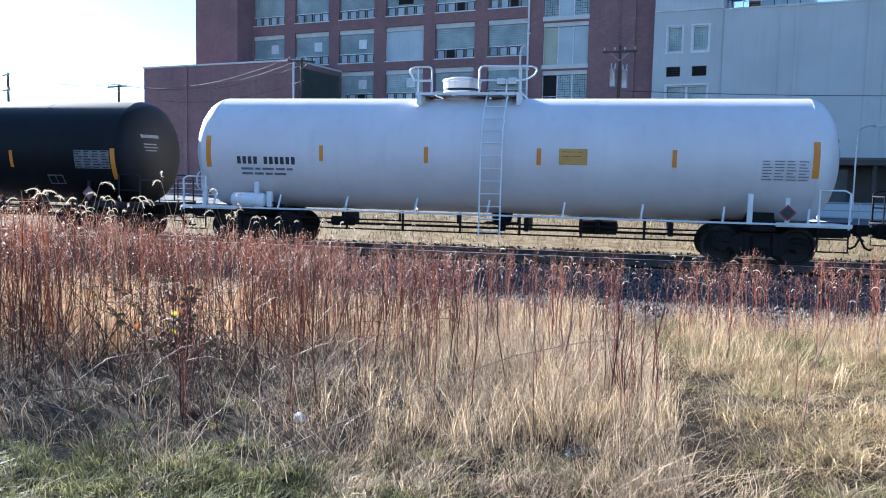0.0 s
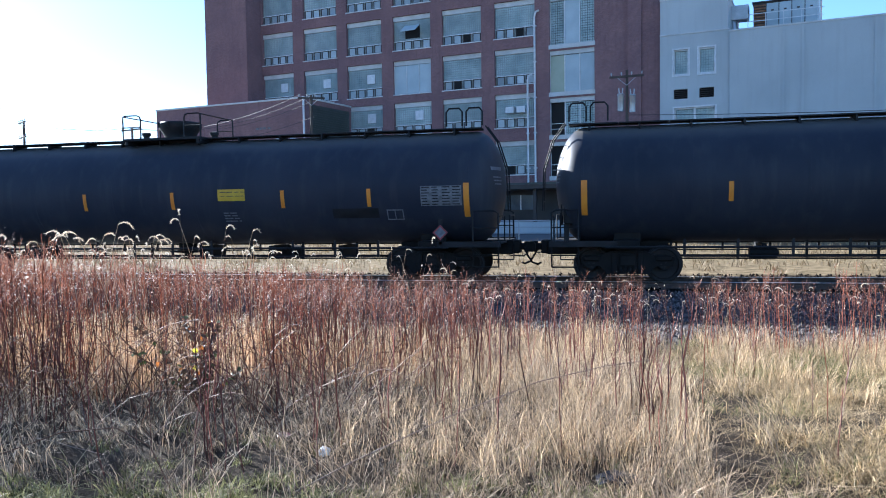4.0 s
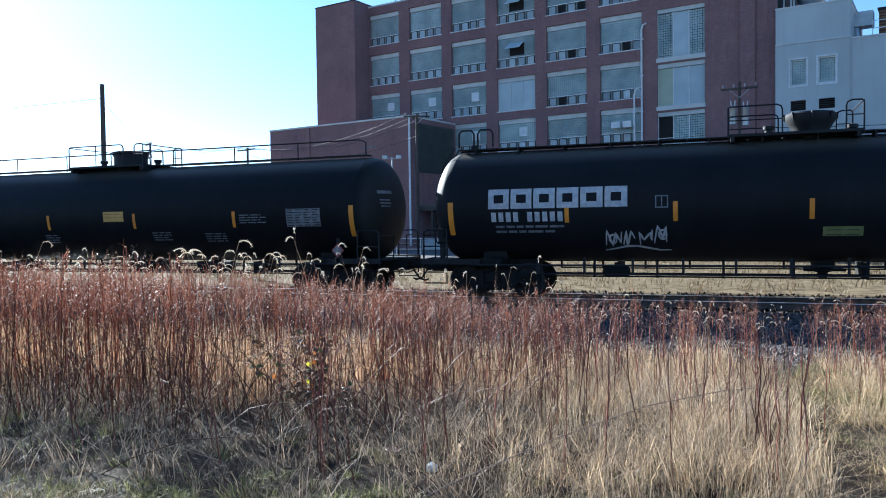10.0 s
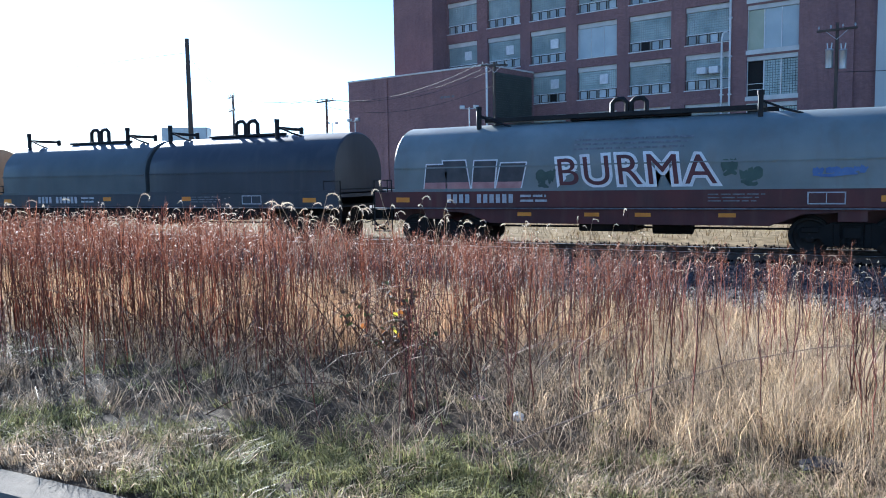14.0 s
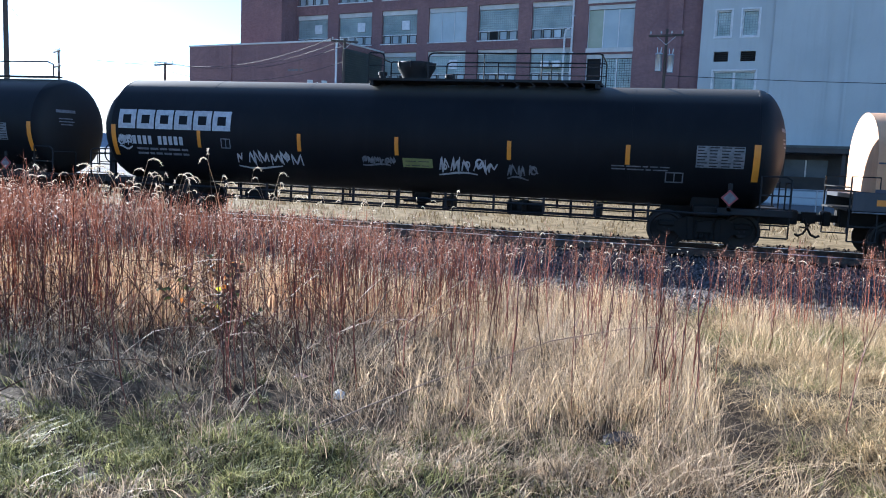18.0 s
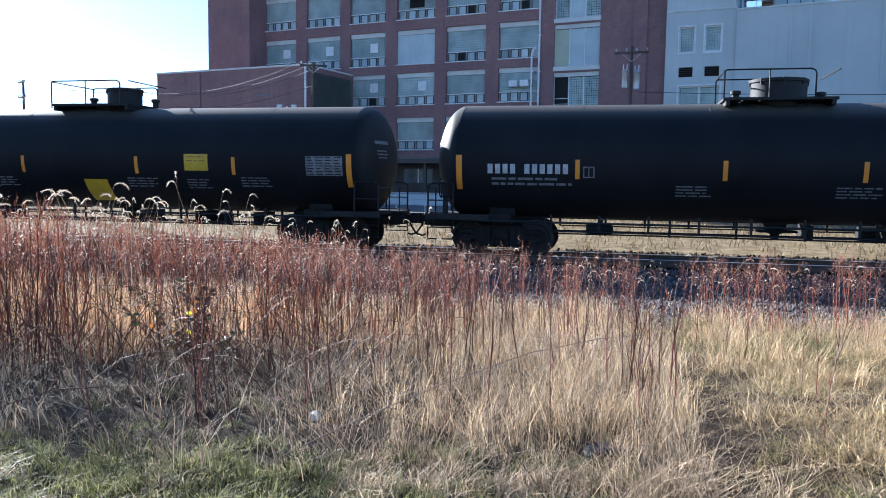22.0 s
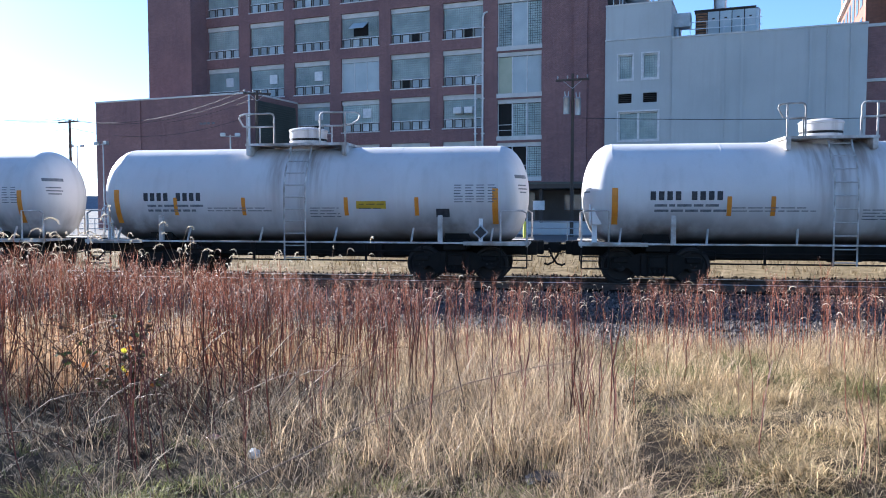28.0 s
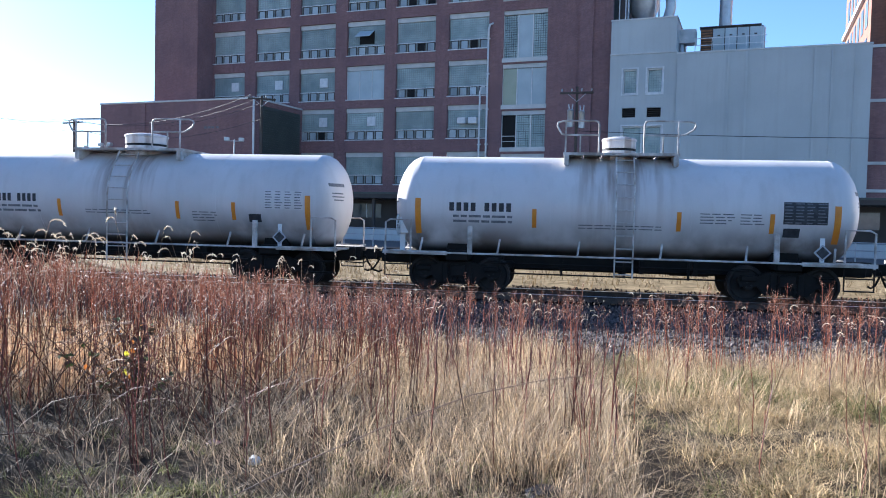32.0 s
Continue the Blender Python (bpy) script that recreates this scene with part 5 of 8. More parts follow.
for i, (a, b) in enumerate(((-4.9, -2.88), (0.31, 1.79), (3.88, 5.27))):
    scrawl(hood12, a, b, 1.85, 2.25, INK_W, 31 + i)
for i in range(3):
    hood12.mark("emblem_block", INK_Y, "faded yellow block shape", lambda s: Tank.ring_block(hood12, s, -0.68 + 0.48 * i, -0.68 + 0.48 * i + 0.42, 2.62, 3.02, 0.09))
line_marks(hood12, -0.7, 0.7, 2.5, 1, INK_Y, 0.1, 0.04)

# the long white car's air reservoir on its side sill, with straps, hose and valve
tank_ = part("air_reservoir", Shape().lathe([(-0.50, 0.02), (-0.48, 0.15), (-0.41, 0.20), (0.41, 0.20), (0.48, 0.15), (0.50, 0.02)], (-6.62, -1.42, 1.26), "x", 18), WHITE_TRIM, car1, "white air reservoir on the side sill", smooth=True)
for x in (-6.9, -6.34):
    part("strap", Shape().lathe([(x - 0.03, 0.206), (x + 0.03, 0.206)], (0, -1.42, 1.26), "x", 18), WHITE_TRIM, tank_)
part("valve", Shape().box(-6.08, -5.94, -1.5, -1.34, 1.08, 1.5, 0.02), WHITE_TRIM, tank_)
part("air_hose", Shape().tube([(-5.94, -1.42, 1.2), (-5.6, -1.42, 1.12), (-5.3, -1.40, 1.02)], 0.025, 6), DARK_TRIM, tank_)
SPRAY_G = surface("faded_green_spray", (0.03, 0.06, 0.05), (0.06, 0.10, 0.08), 3.0, 0.6, bump=0.02)
SPRAY_B = surface("faded_blue_spray", (0.07, 0.13, 0.30), (0.12, 0.20, 0.38), 3.0, 0.6, bump=0.02)
for a, b, z0, z1 in ((-2.15, -1.72, 1.72, 2.2), (2.55, 2.85, 2.0, 2.35), (2.95, 3.4, 1.75, 2.2)):
    scrawl(hood10, a, b, z0, z1, SPRAY_G, int(a * 10) % 7, 0.05, "graffiti_tag", "dark green spray-paint squiggle")
scrawl(hood10, 4.5, 5.6, 1.92, 2.12, SPRAY_B, 3, 0.03, "graffiti_tag", "faded blue spray-paint squiggle")


# ---- ground, kerb and track ----
def ground_z(x, y):
    """The verge is level, falls to the gravel by the track and stays low beyond it."""
    if y < 2.6:
        return -0.15
    u = min(1.0, max(0.0, (y - 5.0) / 7.0))
    z = -0.5 * u * u * (3 - 2 * u)
    if y > 24:
        z += 0.12 * min(1.0, (y - 24) / 3)
    if y < 13:
        z += 0.05 * noise.noise((x * 0.9, y * 0.9, 0.3)) * min(1, max(0, y - 2.7)) + 0.02 * noise.noise((x * 3.1, y * 3.1, 1.7)) * min(1, max(0, y - 2.7))
        z += 0.09 * noise.noise((x * 2.6, y * 2.6, 4.1)) * min(1, max(0, y - 2.8) * 2) * max(0.0, min(1.0, 6.0 - y))
    return z


def spaced(lo, hi, step, far, grow=1.35):
    out = list(np.arange(lo, hi + 0.001, step))
    d = step
    while out[-1] < far:
        d *= grow
        out.append(out[-1] + d)
    d, low = step, [lo]
    while low[-1] > -far:
        d *= grow
        low.append(low[-1] - d)
    return low[:0:-1] + out


GX = spaced(-18, 6, 0.25, 2600)
GY = [y for y in spaced(2.6, 26, 0.25, 2600) if y > -300]
GY = sorted(set([round(y, 4) for y in GY] + [2.599]))
verts = [(x, y, ground_z(x, y)) for y in GY for x in GX]
nx = len(GX)
faces = [(j * nx + i, j * nx + i + 1, (j + 1) * nx + i + 1, (j + 1) * nx + i) for j in range(len(GY) - 1) for i in range(nx - 1)]


def ground_material():
    """Road, verge soil and litter, gravel, a dry-grass strip and a paved yard, told apart by how far from the kerb they lie."""
    m = surface("ground_cover", (0.026, 0.019, 0.014), (0.085, 0.064, 0.043), 2.2, 0.95, bump=0.6, fine=40, gloss=0.05)
    n, ln = m.node_tree.nodes, m.node_tree.links.new
    bsdf = n["Principled BSDF"]
    soil = bsdf.inputs["Base Color"].links[0].from_socket
    co, sp = n.new("ShaderNodeTexCoord"), n.new("ShaderNodeSeparateXYZ")
    ln(co.outputs["Object"], sp.inputs[0])
    wob = n.new("ShaderNodeTexNoise")
    wob.inputs["Scale"].default_value = 0.8
    ln(co.outputs["Object"], wob.inputs["Vector"])
    ad = n.new("ShaderNodeMath")
    ad.operation = "MULTIPLY_ADD"
    ad.inputs[1].default_value = 1.4
    ln(wob.outputs["Fac"], ad.inputs[0])
    ln(sp.outputs["Y"], ad.inputs[2])
    gr = n.new("ShaderNodeTexVoronoi")
    gr.inputs["Scale"].default_value = 18
    ln(co.outputs["Object"], gr.inputs["Vector"])
    gc = n.new("ShaderNodeValToRGB")
    gc.color_ramp.elements[0].color, gc.color_ramp.elements[1].color = (0.040, 0.034, 0.033, 1), (0.14, 0.122, 0.118, 1)
    sep = n.new("ShaderNodeSeparateColor")
    ln(gr.outputs["Color"], sep.inputs[0])
    ln(sep.outputs["Red"], gc.inputs[0])
    dry = n.new("ShaderNodeTexNoise")
    dry.inputs["Scale"].default_value, dry.inputs["Detail"].default_value = 3.0, 8
    ln(co.outputs["Object"], dry.inputs["Vector"])
    dc = n.new("ShaderNodeValToRGB")
    dc.color_ramp.elements[0].position, dc.color_ramp.elements[1].position = 0.35, 0.65
    dc.color_ramp.elements[0].color, dc.color_ramp.elements[1].color = (0.12, 0.09, 0.05, 1), (0.25, 0.19, 0.11, 1)
    ln(dry.outputs["Fac"], dc.inputs[0])
    last = soil
    # darker tint of the gravel paints in the shade below the train
    bed_shade = n.new("ShaderNodeMix")
    bed_shade.data_type, bed_shade.blend_type = "RGBA", "MULTIPLY"
    bed_shade.inputs[0].default_value = 1.0
    ln(gc.outputs[0], bed_shade.inputs[6])
    bed_shade.inputs[7].default_value = (0.22, 0.21, 0.20, 1)
    for edge, width, col in ((12.9, 0.25, gc.outputs[0]), (20.5, 0.3, bed_shade.outputs[2]), (25.3, 0.4, dc.outputs[0]), (47.0, 0.6, None)):
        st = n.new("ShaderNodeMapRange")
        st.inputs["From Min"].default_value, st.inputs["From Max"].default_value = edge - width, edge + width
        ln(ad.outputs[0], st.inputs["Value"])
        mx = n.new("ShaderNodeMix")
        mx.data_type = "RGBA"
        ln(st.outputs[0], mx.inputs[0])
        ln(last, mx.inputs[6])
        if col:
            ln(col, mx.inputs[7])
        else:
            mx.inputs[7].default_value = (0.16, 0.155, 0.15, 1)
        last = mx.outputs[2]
    rd = n.new("ShaderNodeMath")
    rd.operation = "LESS_THAN"
    rd.inputs[1].default_value = 2.6
    ln(sp.outputs["Y"], rd.inputs[0])
    mx = n.new("ShaderNodeMix")
    mx.data_type = "RGBA"
    ln(rd.outputs[0], mx.inputs[0])
    ln(last, mx.inputs[6])
    mx.inputs[7].default_value = (0.055, 0.053, 0.052, 1)
    ln(mx.outputs[2], bsdf.inputs["Base Color"])
    return m


gm = bpy.data.meshes.new("ground")
gm.from_pydata(verts, [], faces)
gm.materials.append(ground_material())
gm.shade_smooth()
tagged(new("ground", gm), "earth verge, gravel and dry grass running to the horizon", "ground", kind="structure")

kerb = tagged(new("kerb"), "worn concrete kerb along the grass verge", "kerb", kind="structure")
for i in range(14):
    x = -16 + i * 1.8 + 0.42
    part("kerb_stone", shared("kerb_stone", lambda: Shape().box(0.006, 1.794, 2.49, 2.76, -0.3, 0.015, 0.02).mesh("kerb_stone", KERB)), None, kerb,
         at=pose(x, 0.004 * (i % 3), 0.003 * (i % 2)))


def rail_mesh(head):
    s = Shape()
    out = [(-0.07, 0), (0.07, 0), (0.07, 0.012), (0.012, 0.03), (0.012, 0.125), (0.036, 0.138), (0.036, 0.148), (0.014, 0.170),
           (-0.014, 0.170), (-0.036, 0.148), (-0.036, 0.138), (-0.012, 0.125), (-0.012, 0.03), (-0.07, 0.012)]
    x0, x1 = -220.0, 120.0
    if head:
        s.add(
            [(x, y, z) for x in (x0, x1) for y, z in ((-0.0385, 0.150), (-0.0385, 0.169), (-0.033, 0.1765), (0.033, 0.1765), (0.0385, 0.169), (0.0385, 0.150))],
            [(1, 2, 8, 7), (2, 3, 9, 8), (3, 4, 10, 9)])
        return s.mesh("running_surface", RUNNING)
    n = len(out)
    s.add([(x, y, z) for x in (x0, x1) for y, z in out], [(i, (i + 1) % n, n + (i + 1) % n, n + i) for i in range(n)] + [tuple(range(n)), tuple(range(n, 2 * n))])
    return s.mesh("rail", RAIL_TOP)


track = tagged(new("railway_track"), "single railway track on dark gravel ballast", "railway track", kind="structure")
for y in (-0.7535, 0.7535):
    r = part("rail", rail_mesh(False), None, track, "rust-brown steel rail", at=pose(0, TRACK_Y + y, RAIL_Z - 0.1765))
    part("running_surface", rail_mesh(True), None, r, "polished top of the rail")


def tie_mesh():
    return Shape().box(-0.115, 0.115, -1.3, 1.3, -0.17, 0.0, 0.012).box(-0.1, 0.1, -0.95, -0.56, 0.0, 0.012).box(-0.1, 0.1, 0.56, 0.95, 0.0, 0.012).mesh("tie", TIE)


for i in range(150):
    part("tie", shared("tie", tie_mesh), None, track, at=pose(-52 + i * 0.52, TRACK_Y + 0.02 * math.sin(i * 7.3), RAIL_Z - 0.19, 0, 0, 0.6 * math.sin(i * 3.1)))

# ---- the factory behind the track: built square, then turned to its street ----
FACADE = pose(0, 0, 0, 0, 0, -12.68)
WALL_N, BASE = 63.93, -0.38


def thing(name, label, category, group="", kind="", m=FACADE):
    ob = new(name)
    ob.matrix_basis = m
    return tagged(ob, label, category, group, kind)


def wall_with_openings(u0, u1, z0, z1, holes, n0, thick=0.45):
    """A wall in x and z from n0 back, with rectangular openings."""
    us = sorted({u0, u1, *[h[0] for h in holes], *[h[1] for h in holes]})
    zs = sorted({z0, z1, *[h[2] for h in holes], *[h[3] for h in holes]})
    solid = {(i, j): not any(h[0] <= us[i] < h[1] and h[2] <= zs[j] < h[3] for h in holes) for i in range(len(us) - 1) for j in range(len(zs) - 1)}
    v, f, at = [], [], {}

    def vert(i, j, back):
        if (i, j, back) not in at:
            at[i, j, back] = len(v)
            v.append((us[i], n0 + (thick if back else 0), zs[j]))
        return at[i, j, back]
    for (i, j), yes in solid.items():
        if not yes:
            continue
        for back in (0, 1):
            f.append([vert(i, j, back), vert(i + 1, j, back), vert(i + 1, j + 1, back), vert(i, j + 1, back)])
        for di, dj, a, b in ((-1, 0, (i, j), (i, j + 1)), (1, 0, (i + 1, j), (i + 1, j + 1)), (0, -1, (i, j), (i + 1, j)), (0, 1, (i, j + 1), (i + 1, j + 1))):
            if not solid.get((i + di, j + dj), False):
                f.append([vert(*a, 0), vert(*b, 0), vert(*b, 1), vert(*a, 1)])
    return Shape().add(v, f)


def block_field(u0, u1, z0, z1, n, size=0.2):
    """Glass blocks, each with its own pillowed face, in a bed of mortar."""
    s = Shape()
    nu, nz = max(1, round((u1 - u0) / size)), max(1, round((z1 - z0) / size))
    du, dz = (u1 - u0) / nu, (z1 - z0) / nz
    for i in range(nu):
        for j in range(nz):
            a, b, c, d = u0 + i * du + 0.012, u0 + (i + 1) * du - 0.012, z0 + j * dz + 0.012, z0 + (j + 1) * dz - 0.012
            e = 0.025
            s.add([(a, n, c), (b, n, c), (b, n, d), (a, n, d), (a + e, n - 0.02, c + e), (b - e, n - 0.02, c + e), (b - e, n - 0.02, d - e), (a + e, n - 0.02, d - e)],
                  [(4, 5, 6, 7), (0, 1, 5, 4), (1, 2, 6, 5), (2, 3, 7, 6), (3, 0, 4, 7)])
    return s


def factory_window(bld, u0, u1, z0, z1, n, look_="blocks", rnd=random):
    """A wide opening: pale lintel band, glass blocks, a row of four sashes below, and a white sill."""
    w = part("window", Shape().box(u0, u1, n + 0.30, n + 0.34, z0, z1), BLOCK_JOINT, bld)
    h = z1 - z0
    part("lintel", Shape().box(u0 + 0.003, u1 - 0.003, n + 0.16, n + 0.30, z1 - 0.42, z1 - 0.003, 0.01), STONE, w)
    part("sill", Shape().box(u0 - 0.06, u1 + 0.06, n - 0.06, n + 0.30, z0 - 0.09, z0 - 0.004, 0.01), FRAME_W, w)
    t, zb = z1 - 0.44, z0 + 0.02
    if look_ == "panels":                        # boarded with three sheets
        for i in range(3):
            a = u0 + 0.04 + (u1 - u0 - 0.08) * i / 3
            part("panel", Shape().box(a + 0.02, a + (u1 - u0 - 0.08) / 3 - 0.02, n + 0.22, n + 0.28, zb, t, 0.008), SHEET, w)
            part("mullion", Shape().box(a - 0.03, a + 0.02, n + 0.18, n + 0.28, zb, t), FRAME_W, w)
        return w
    sz = zb + 0.78
    part("glazing", block_field(u0 + 0.05, u1 - 0.05, sz + 0.05, t, n + 0.29), GLASS_BLOCK, w)
    part("transom", Shape().box(u0, u1, n + 0.2, n + 0.3, sz - 0.02, sz + 0.05, 0.008), FRAME_W, w)
    for i in range(4):
        a, b = u0 + 0.05 + (u1 - u0 - 0.1) * i / 4, u0 + 0.05 + (u1 - u0 - 0.1) * (i + 1) / 4
        a, b = a + 0.09, b - 0.09
        fr = Shape().box(a, a + 0.05, n + 0.2, n + 0.29, zb, sz - 0.02).box(b - 0.05, b, n + 0.2, n + 0.29, zb, sz - 0.02).box(a + 0.05, b - 0.05, n + 0.2, n + 0.29, zb, zb + 0.05).box(a + 0.05, b - 0.05, n + 0.2, n + 0.29, sz - 0.07, sz - 0.02)
        s = part("sash", fr, SHED, w)
        part("pane", Shape().box(a + 0.06, b - 0.06, n + 0.25, n + 0.27, zb + 0.06, sz - 0.08), SASH_PANE if rnd.random() < 0.93 else VOID, s)
    return w


factory = thing("factory_building", "six-storey dark red brick factory with glass-block windows", "building")
COLS = [(-50.6, -46.85), (-45.6, -41.73), (-40.62, -36.78), (-35.57, -31.67), (-30.53, -26.72), (-25.49, -21.77)]
ROWS_Z = [(20.42, 23.55), (16.34, 19.42), (12.30, 15.36), (8.62, 11.50), (4.55, 7.45)]
STAIR = (-20.48, -16.63)
STAIR_Z = [(20.45, 23.55), (15.30, 19.30), (11.35, 14.80), (7.75, 10.85), (4.3, 7.2)]
holes = [(a, b, c, d) for a, b in COLS for c, d in ROWS_Z] + [(*STAIR, c, d) for c, d in STAIR_Z]
part("front_wall", wall_with_openings(-50.69, -11.26, BASE, 24.35, holes, WALL_N), BRICK, factory, "dark red brick front wall")
back = Shape().box(-50.69, -11.26, WALL_N + 0.5, WALL_N + 24, BASE, 23.9)
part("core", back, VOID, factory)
part("roof", Shape().box(-50.69, -11.26, WALL_N + 0.45, WALL_N + 24, 23.95, 24.05), SHED, factory)
part("coping", Shape().box(-50.72, -11.24, WALL_N - 0.05, WALL_N + 0.5, 24.35, 24.5, 0.02), STONE, factory)
for x in (-50.69, -11.76):
    part("side_wall", Shape().box(x, x + 0.45, WALL_N + 0.46, WALL_N + 24, BASE, 24.35), BRICK, factory)
tower = Shape().box(-55.9, -50.7, WALL_N - 2.32, WALL_N + 8, BASE, 24.62)
part("stair_tower", tower, BRICK, factory, "windowless brick stair tower")
part("coping", Shape().box(-55.95, -50.65, WALL_N - 2.37, WALL_N + 8.05, 24.62, 24.74, 0.02), SHED, factory)
rnd = random.Random(4)
AWNING = {(3, 0), (3, 1)}
VENT = {(0, 2), (1, 2), (2, 2), (2, 3), (3, 3), (1, 3)}
for i, (a, b) in enumerate(COLS):
    for j, (c, d) in enumerate(ROWS_Z):
        w = factory_window(factory, a, b, c, d, WALL_N, "panels" if (i, j) == (3, 2) else "blocks", rnd)
        m = (a + b) / 2
        if (i, j) in AWNING:                     # a hopper sash standing open; its pale colour stands in for reflected sky
            s = Shape().add([(m - 0.75, WALL_N + 0.2, c + 2.2), (m + 0.75, WALL_N + 0.2, c + 2.2), (m + 0.75, WALL_N - 0.75, c + 1.55), (m - 0.75, WALL_N - 0.75, c + 1.55),
                             (m - 0.75, WALL_N + 0.2, c + 2.14), (m + 0.75, WALL_N + 0.2, c + 2.14), (m + 0.75, WALL_N - 0.75, c + 1.49), (m - 0.75, WALL_N - 0.75, c + 1.49)],
                            [(0, 1, 2, 3), (7, 6, 5, 4), (0, 4, 5, 1), (1, 5, 6, 2), (2, 6, 7, 3), (3, 7, 4, 0)])
            part("open_sash", s, SHEET, w, "hopper sash standing open, sky reflection in its pale colour")
            part("opening", Shape().box(m - 0.75, m + 0.75, WALL_N + 0.24, WALL_N + 0.27, c + 1.0, c + 2.2), VOID, w)
        if (i, j) in VENT:
            part("vent_panel", Shape().box(m + 0.2, m + 1.05, WALL_N + 0.16, WALL_N + 0.27, c + 1.25, c + 2.1, 0.02), FRAME_W, w)
        if (i, j) == (5, 3):                     # two small units stuck out of the blocks
            for q in (-0.75, 0.25):
                part("air_unit", Shape().box(m + q, m + q + 0.75, WALL_N - 0.35, WALL_N + 0.25, c + 1.2, c + 1.75, 0.03), FRAME_W, w)
for j, (c, d) in enumerate(STAIR_Z):
    a, b = STAIR
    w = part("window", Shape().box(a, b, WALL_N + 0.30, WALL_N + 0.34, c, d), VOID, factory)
    part("lintel", Shape().box(a + 0.003, b - 0.003, WALL_N + 0.1, WALL_N + 0.30, d - 0.35, d - 0.003, 0.01), STONE, w)
    part("sill", Shape().box(a - 0.06, b + 0.06, WALL_N - 0.06, WALL_N + 0.3, c - 0.36, c - 0.004, 0.01), STONE, w)
    for i in range(3):
        u0, u1 = a + (b - a) * i / 3 + 0.04, a + (b - a) * (i + 1) / 3 - 0.04
        part("mullion", Shape().box(u0 - 0.08, u0, WALL_N + 0.16, WALL_N + 0.3, c, d - 0.36), FRAME_W, w)
        if j == 0 or (j == 1 and i != 1) or (j == 3 and i > 0) or (j == 4 and i > 1):
            part("glazing", block_field(u0, u1, c, d - 0.38, WALL_N + 0.28), GLASS_BLOCK, w)
        elif j in (1, 2):
            part("panel", Shape().box(u0, u1, WALL_N + 0.22, WALL_N + 0.28, c, d - 0.38, 0.008), SHEET_G if (i, j) == (0, 2) else SHEET, w)
        elif j >= 3:
            part("railing", Shape().box(u0, u1, WALL_N + 0.2, WALL_N + 0.23, c + 0.5, c + 0.54).box(u0, u1, WALL_N + 0.2, WALL_N + 0.23, c + 0.95, c + 1.0), FRAME_W, w)
for u, z1, r in ((-21.75, 18.3, 0.09), (-22.4, 13.0, 0.09)):    # white pipes up the front, hooked at the top
    s = Shape().tube([(u, WALL_N - 0.15, 3.5), (u, WALL_N - 0.15, z1 - 0.5), (u + 0.12, WALL_N - 0.15, z1 - 0.1), (u + 0.42, WALL_N - 0.15, z1)], r, 8)
    for z in range(5, int(z1), 3):
        s.box(u - 0.15, u + 0.15, WALL_N - 0.2, WALL_N, z, z + 0.08)
    part("vent_pipe", s, FRAME_W, factory, "white pipe up the wall", smooth=True)
for u in (-48, -41, -34, -27, -20, -13):
    part("roof_rail", Shape().box(u - 0.03, u + 0.03, WALL_N + 1.0, WALL_N + 1.06, 24.05, 25.3).box(u, u + 7, WALL_N + 1.0, WALL_N + 1.05, 25.25, 25.3), DARK_TRIM, factory)
for u in (-13.9,):                               # shallow pilasters on the blank bay
    part("pilaster", Shape().box(u, u + 1.1, WALL_N - 0.18, WALL_N - 0.003, BASE, 24.3), BRICK, factory)

annex = thing("brick_annex", "three-storey brick annex with a pale roof edge, joined to the factory", "building")
AN = WALL_N - 7.5
part("wall", Shape().box(-57.6, -40.25, AN, WALL_N - 2.35, BASE, 11.45).box(-50.6, -40.25, WALL_N - 2.34, WALL_N - 0.02, BASE, 11.45), BRICK, annex)
part("roof_edge", Shape().box(-57.66, -40.2, AN - 0.06, AN + 0.2, 11.45, 11.6, 0.02).box(-40.42, -40.19, AN + 0.21, WALL_N - 0.03, 11.45, 11.6, 0.02), STONE, annex)
part("buttress", Shape().box(-52.6, -52.2, AN - 0.12, AN - 0.003, BASE, 11.4), BRICK, annex)
for u in (-45.6, -45.2, -44.8, -44.3):         # faded painted letters, too worn to read
    part("faded_mark", Shape().box(u, u + 0.3, AN - 0.03, AN - 0.002, 9.0, 9.18), INK_G, annex)
wv = part("side_louvre", Shape().box(-40.245, -40.18, AN + 0.7, WALL_N - 0.5, 6.6, 11.0), LOUVRE, annex, "large grey-green louvred opening")
for k in range(21):
    part("slat", Shape().box(-40.18, -40.12, AN + 0.75, WALL_N - 0.55, 6.7 + 0.2 * k, 6.78 + 0.2 * k), LOUVRE, wv)
part("downpipe", Shape().tube([(-40.3, AN - 0.12, 0), (-40.3, AN - 0.12, 11.6)], 0.09, 8), FRAME_W, annex)

grey = thing("grey_building", "pale grey concrete building with small windows and vents", "building")
GN = WALL_N - 0.6
gh = [(-10.2, -9.1, 11.80, 13.75), (-8.32, -7.15, 11.80, 13.75), (-10.2, -9.15, 9.95, 10.70), (-8.28, -7.2, 9.95, 10.70), (-10.15, -7.1, 7.0, 9.25), (-10.0, -8.8, 4.4, 6.0)]
part("wall", wall_with_openings(-11.25, -6.1, BASE, 14.9, gh, GN), CONCRETE, grey)
part("wall", Shape().box(-6.08, 7.3, GN - 0.15, GN + 20, BASE, 14.72), CONCRETE, grey)
part("parapet", Shape().box(-6.1, 7.34, GN - 0.2, GN + 0.2, 14.72, 14.86, 0.02).box(-11.27, -6.1, GN - 0.05, GN + 0.4, 14.9, 15.02, 0.02), STONE, grey)
part("core", Shape().box(-11.2, -6.1, GN + 0.6, GN + 18, BASE, 14.8), VOID, grey)
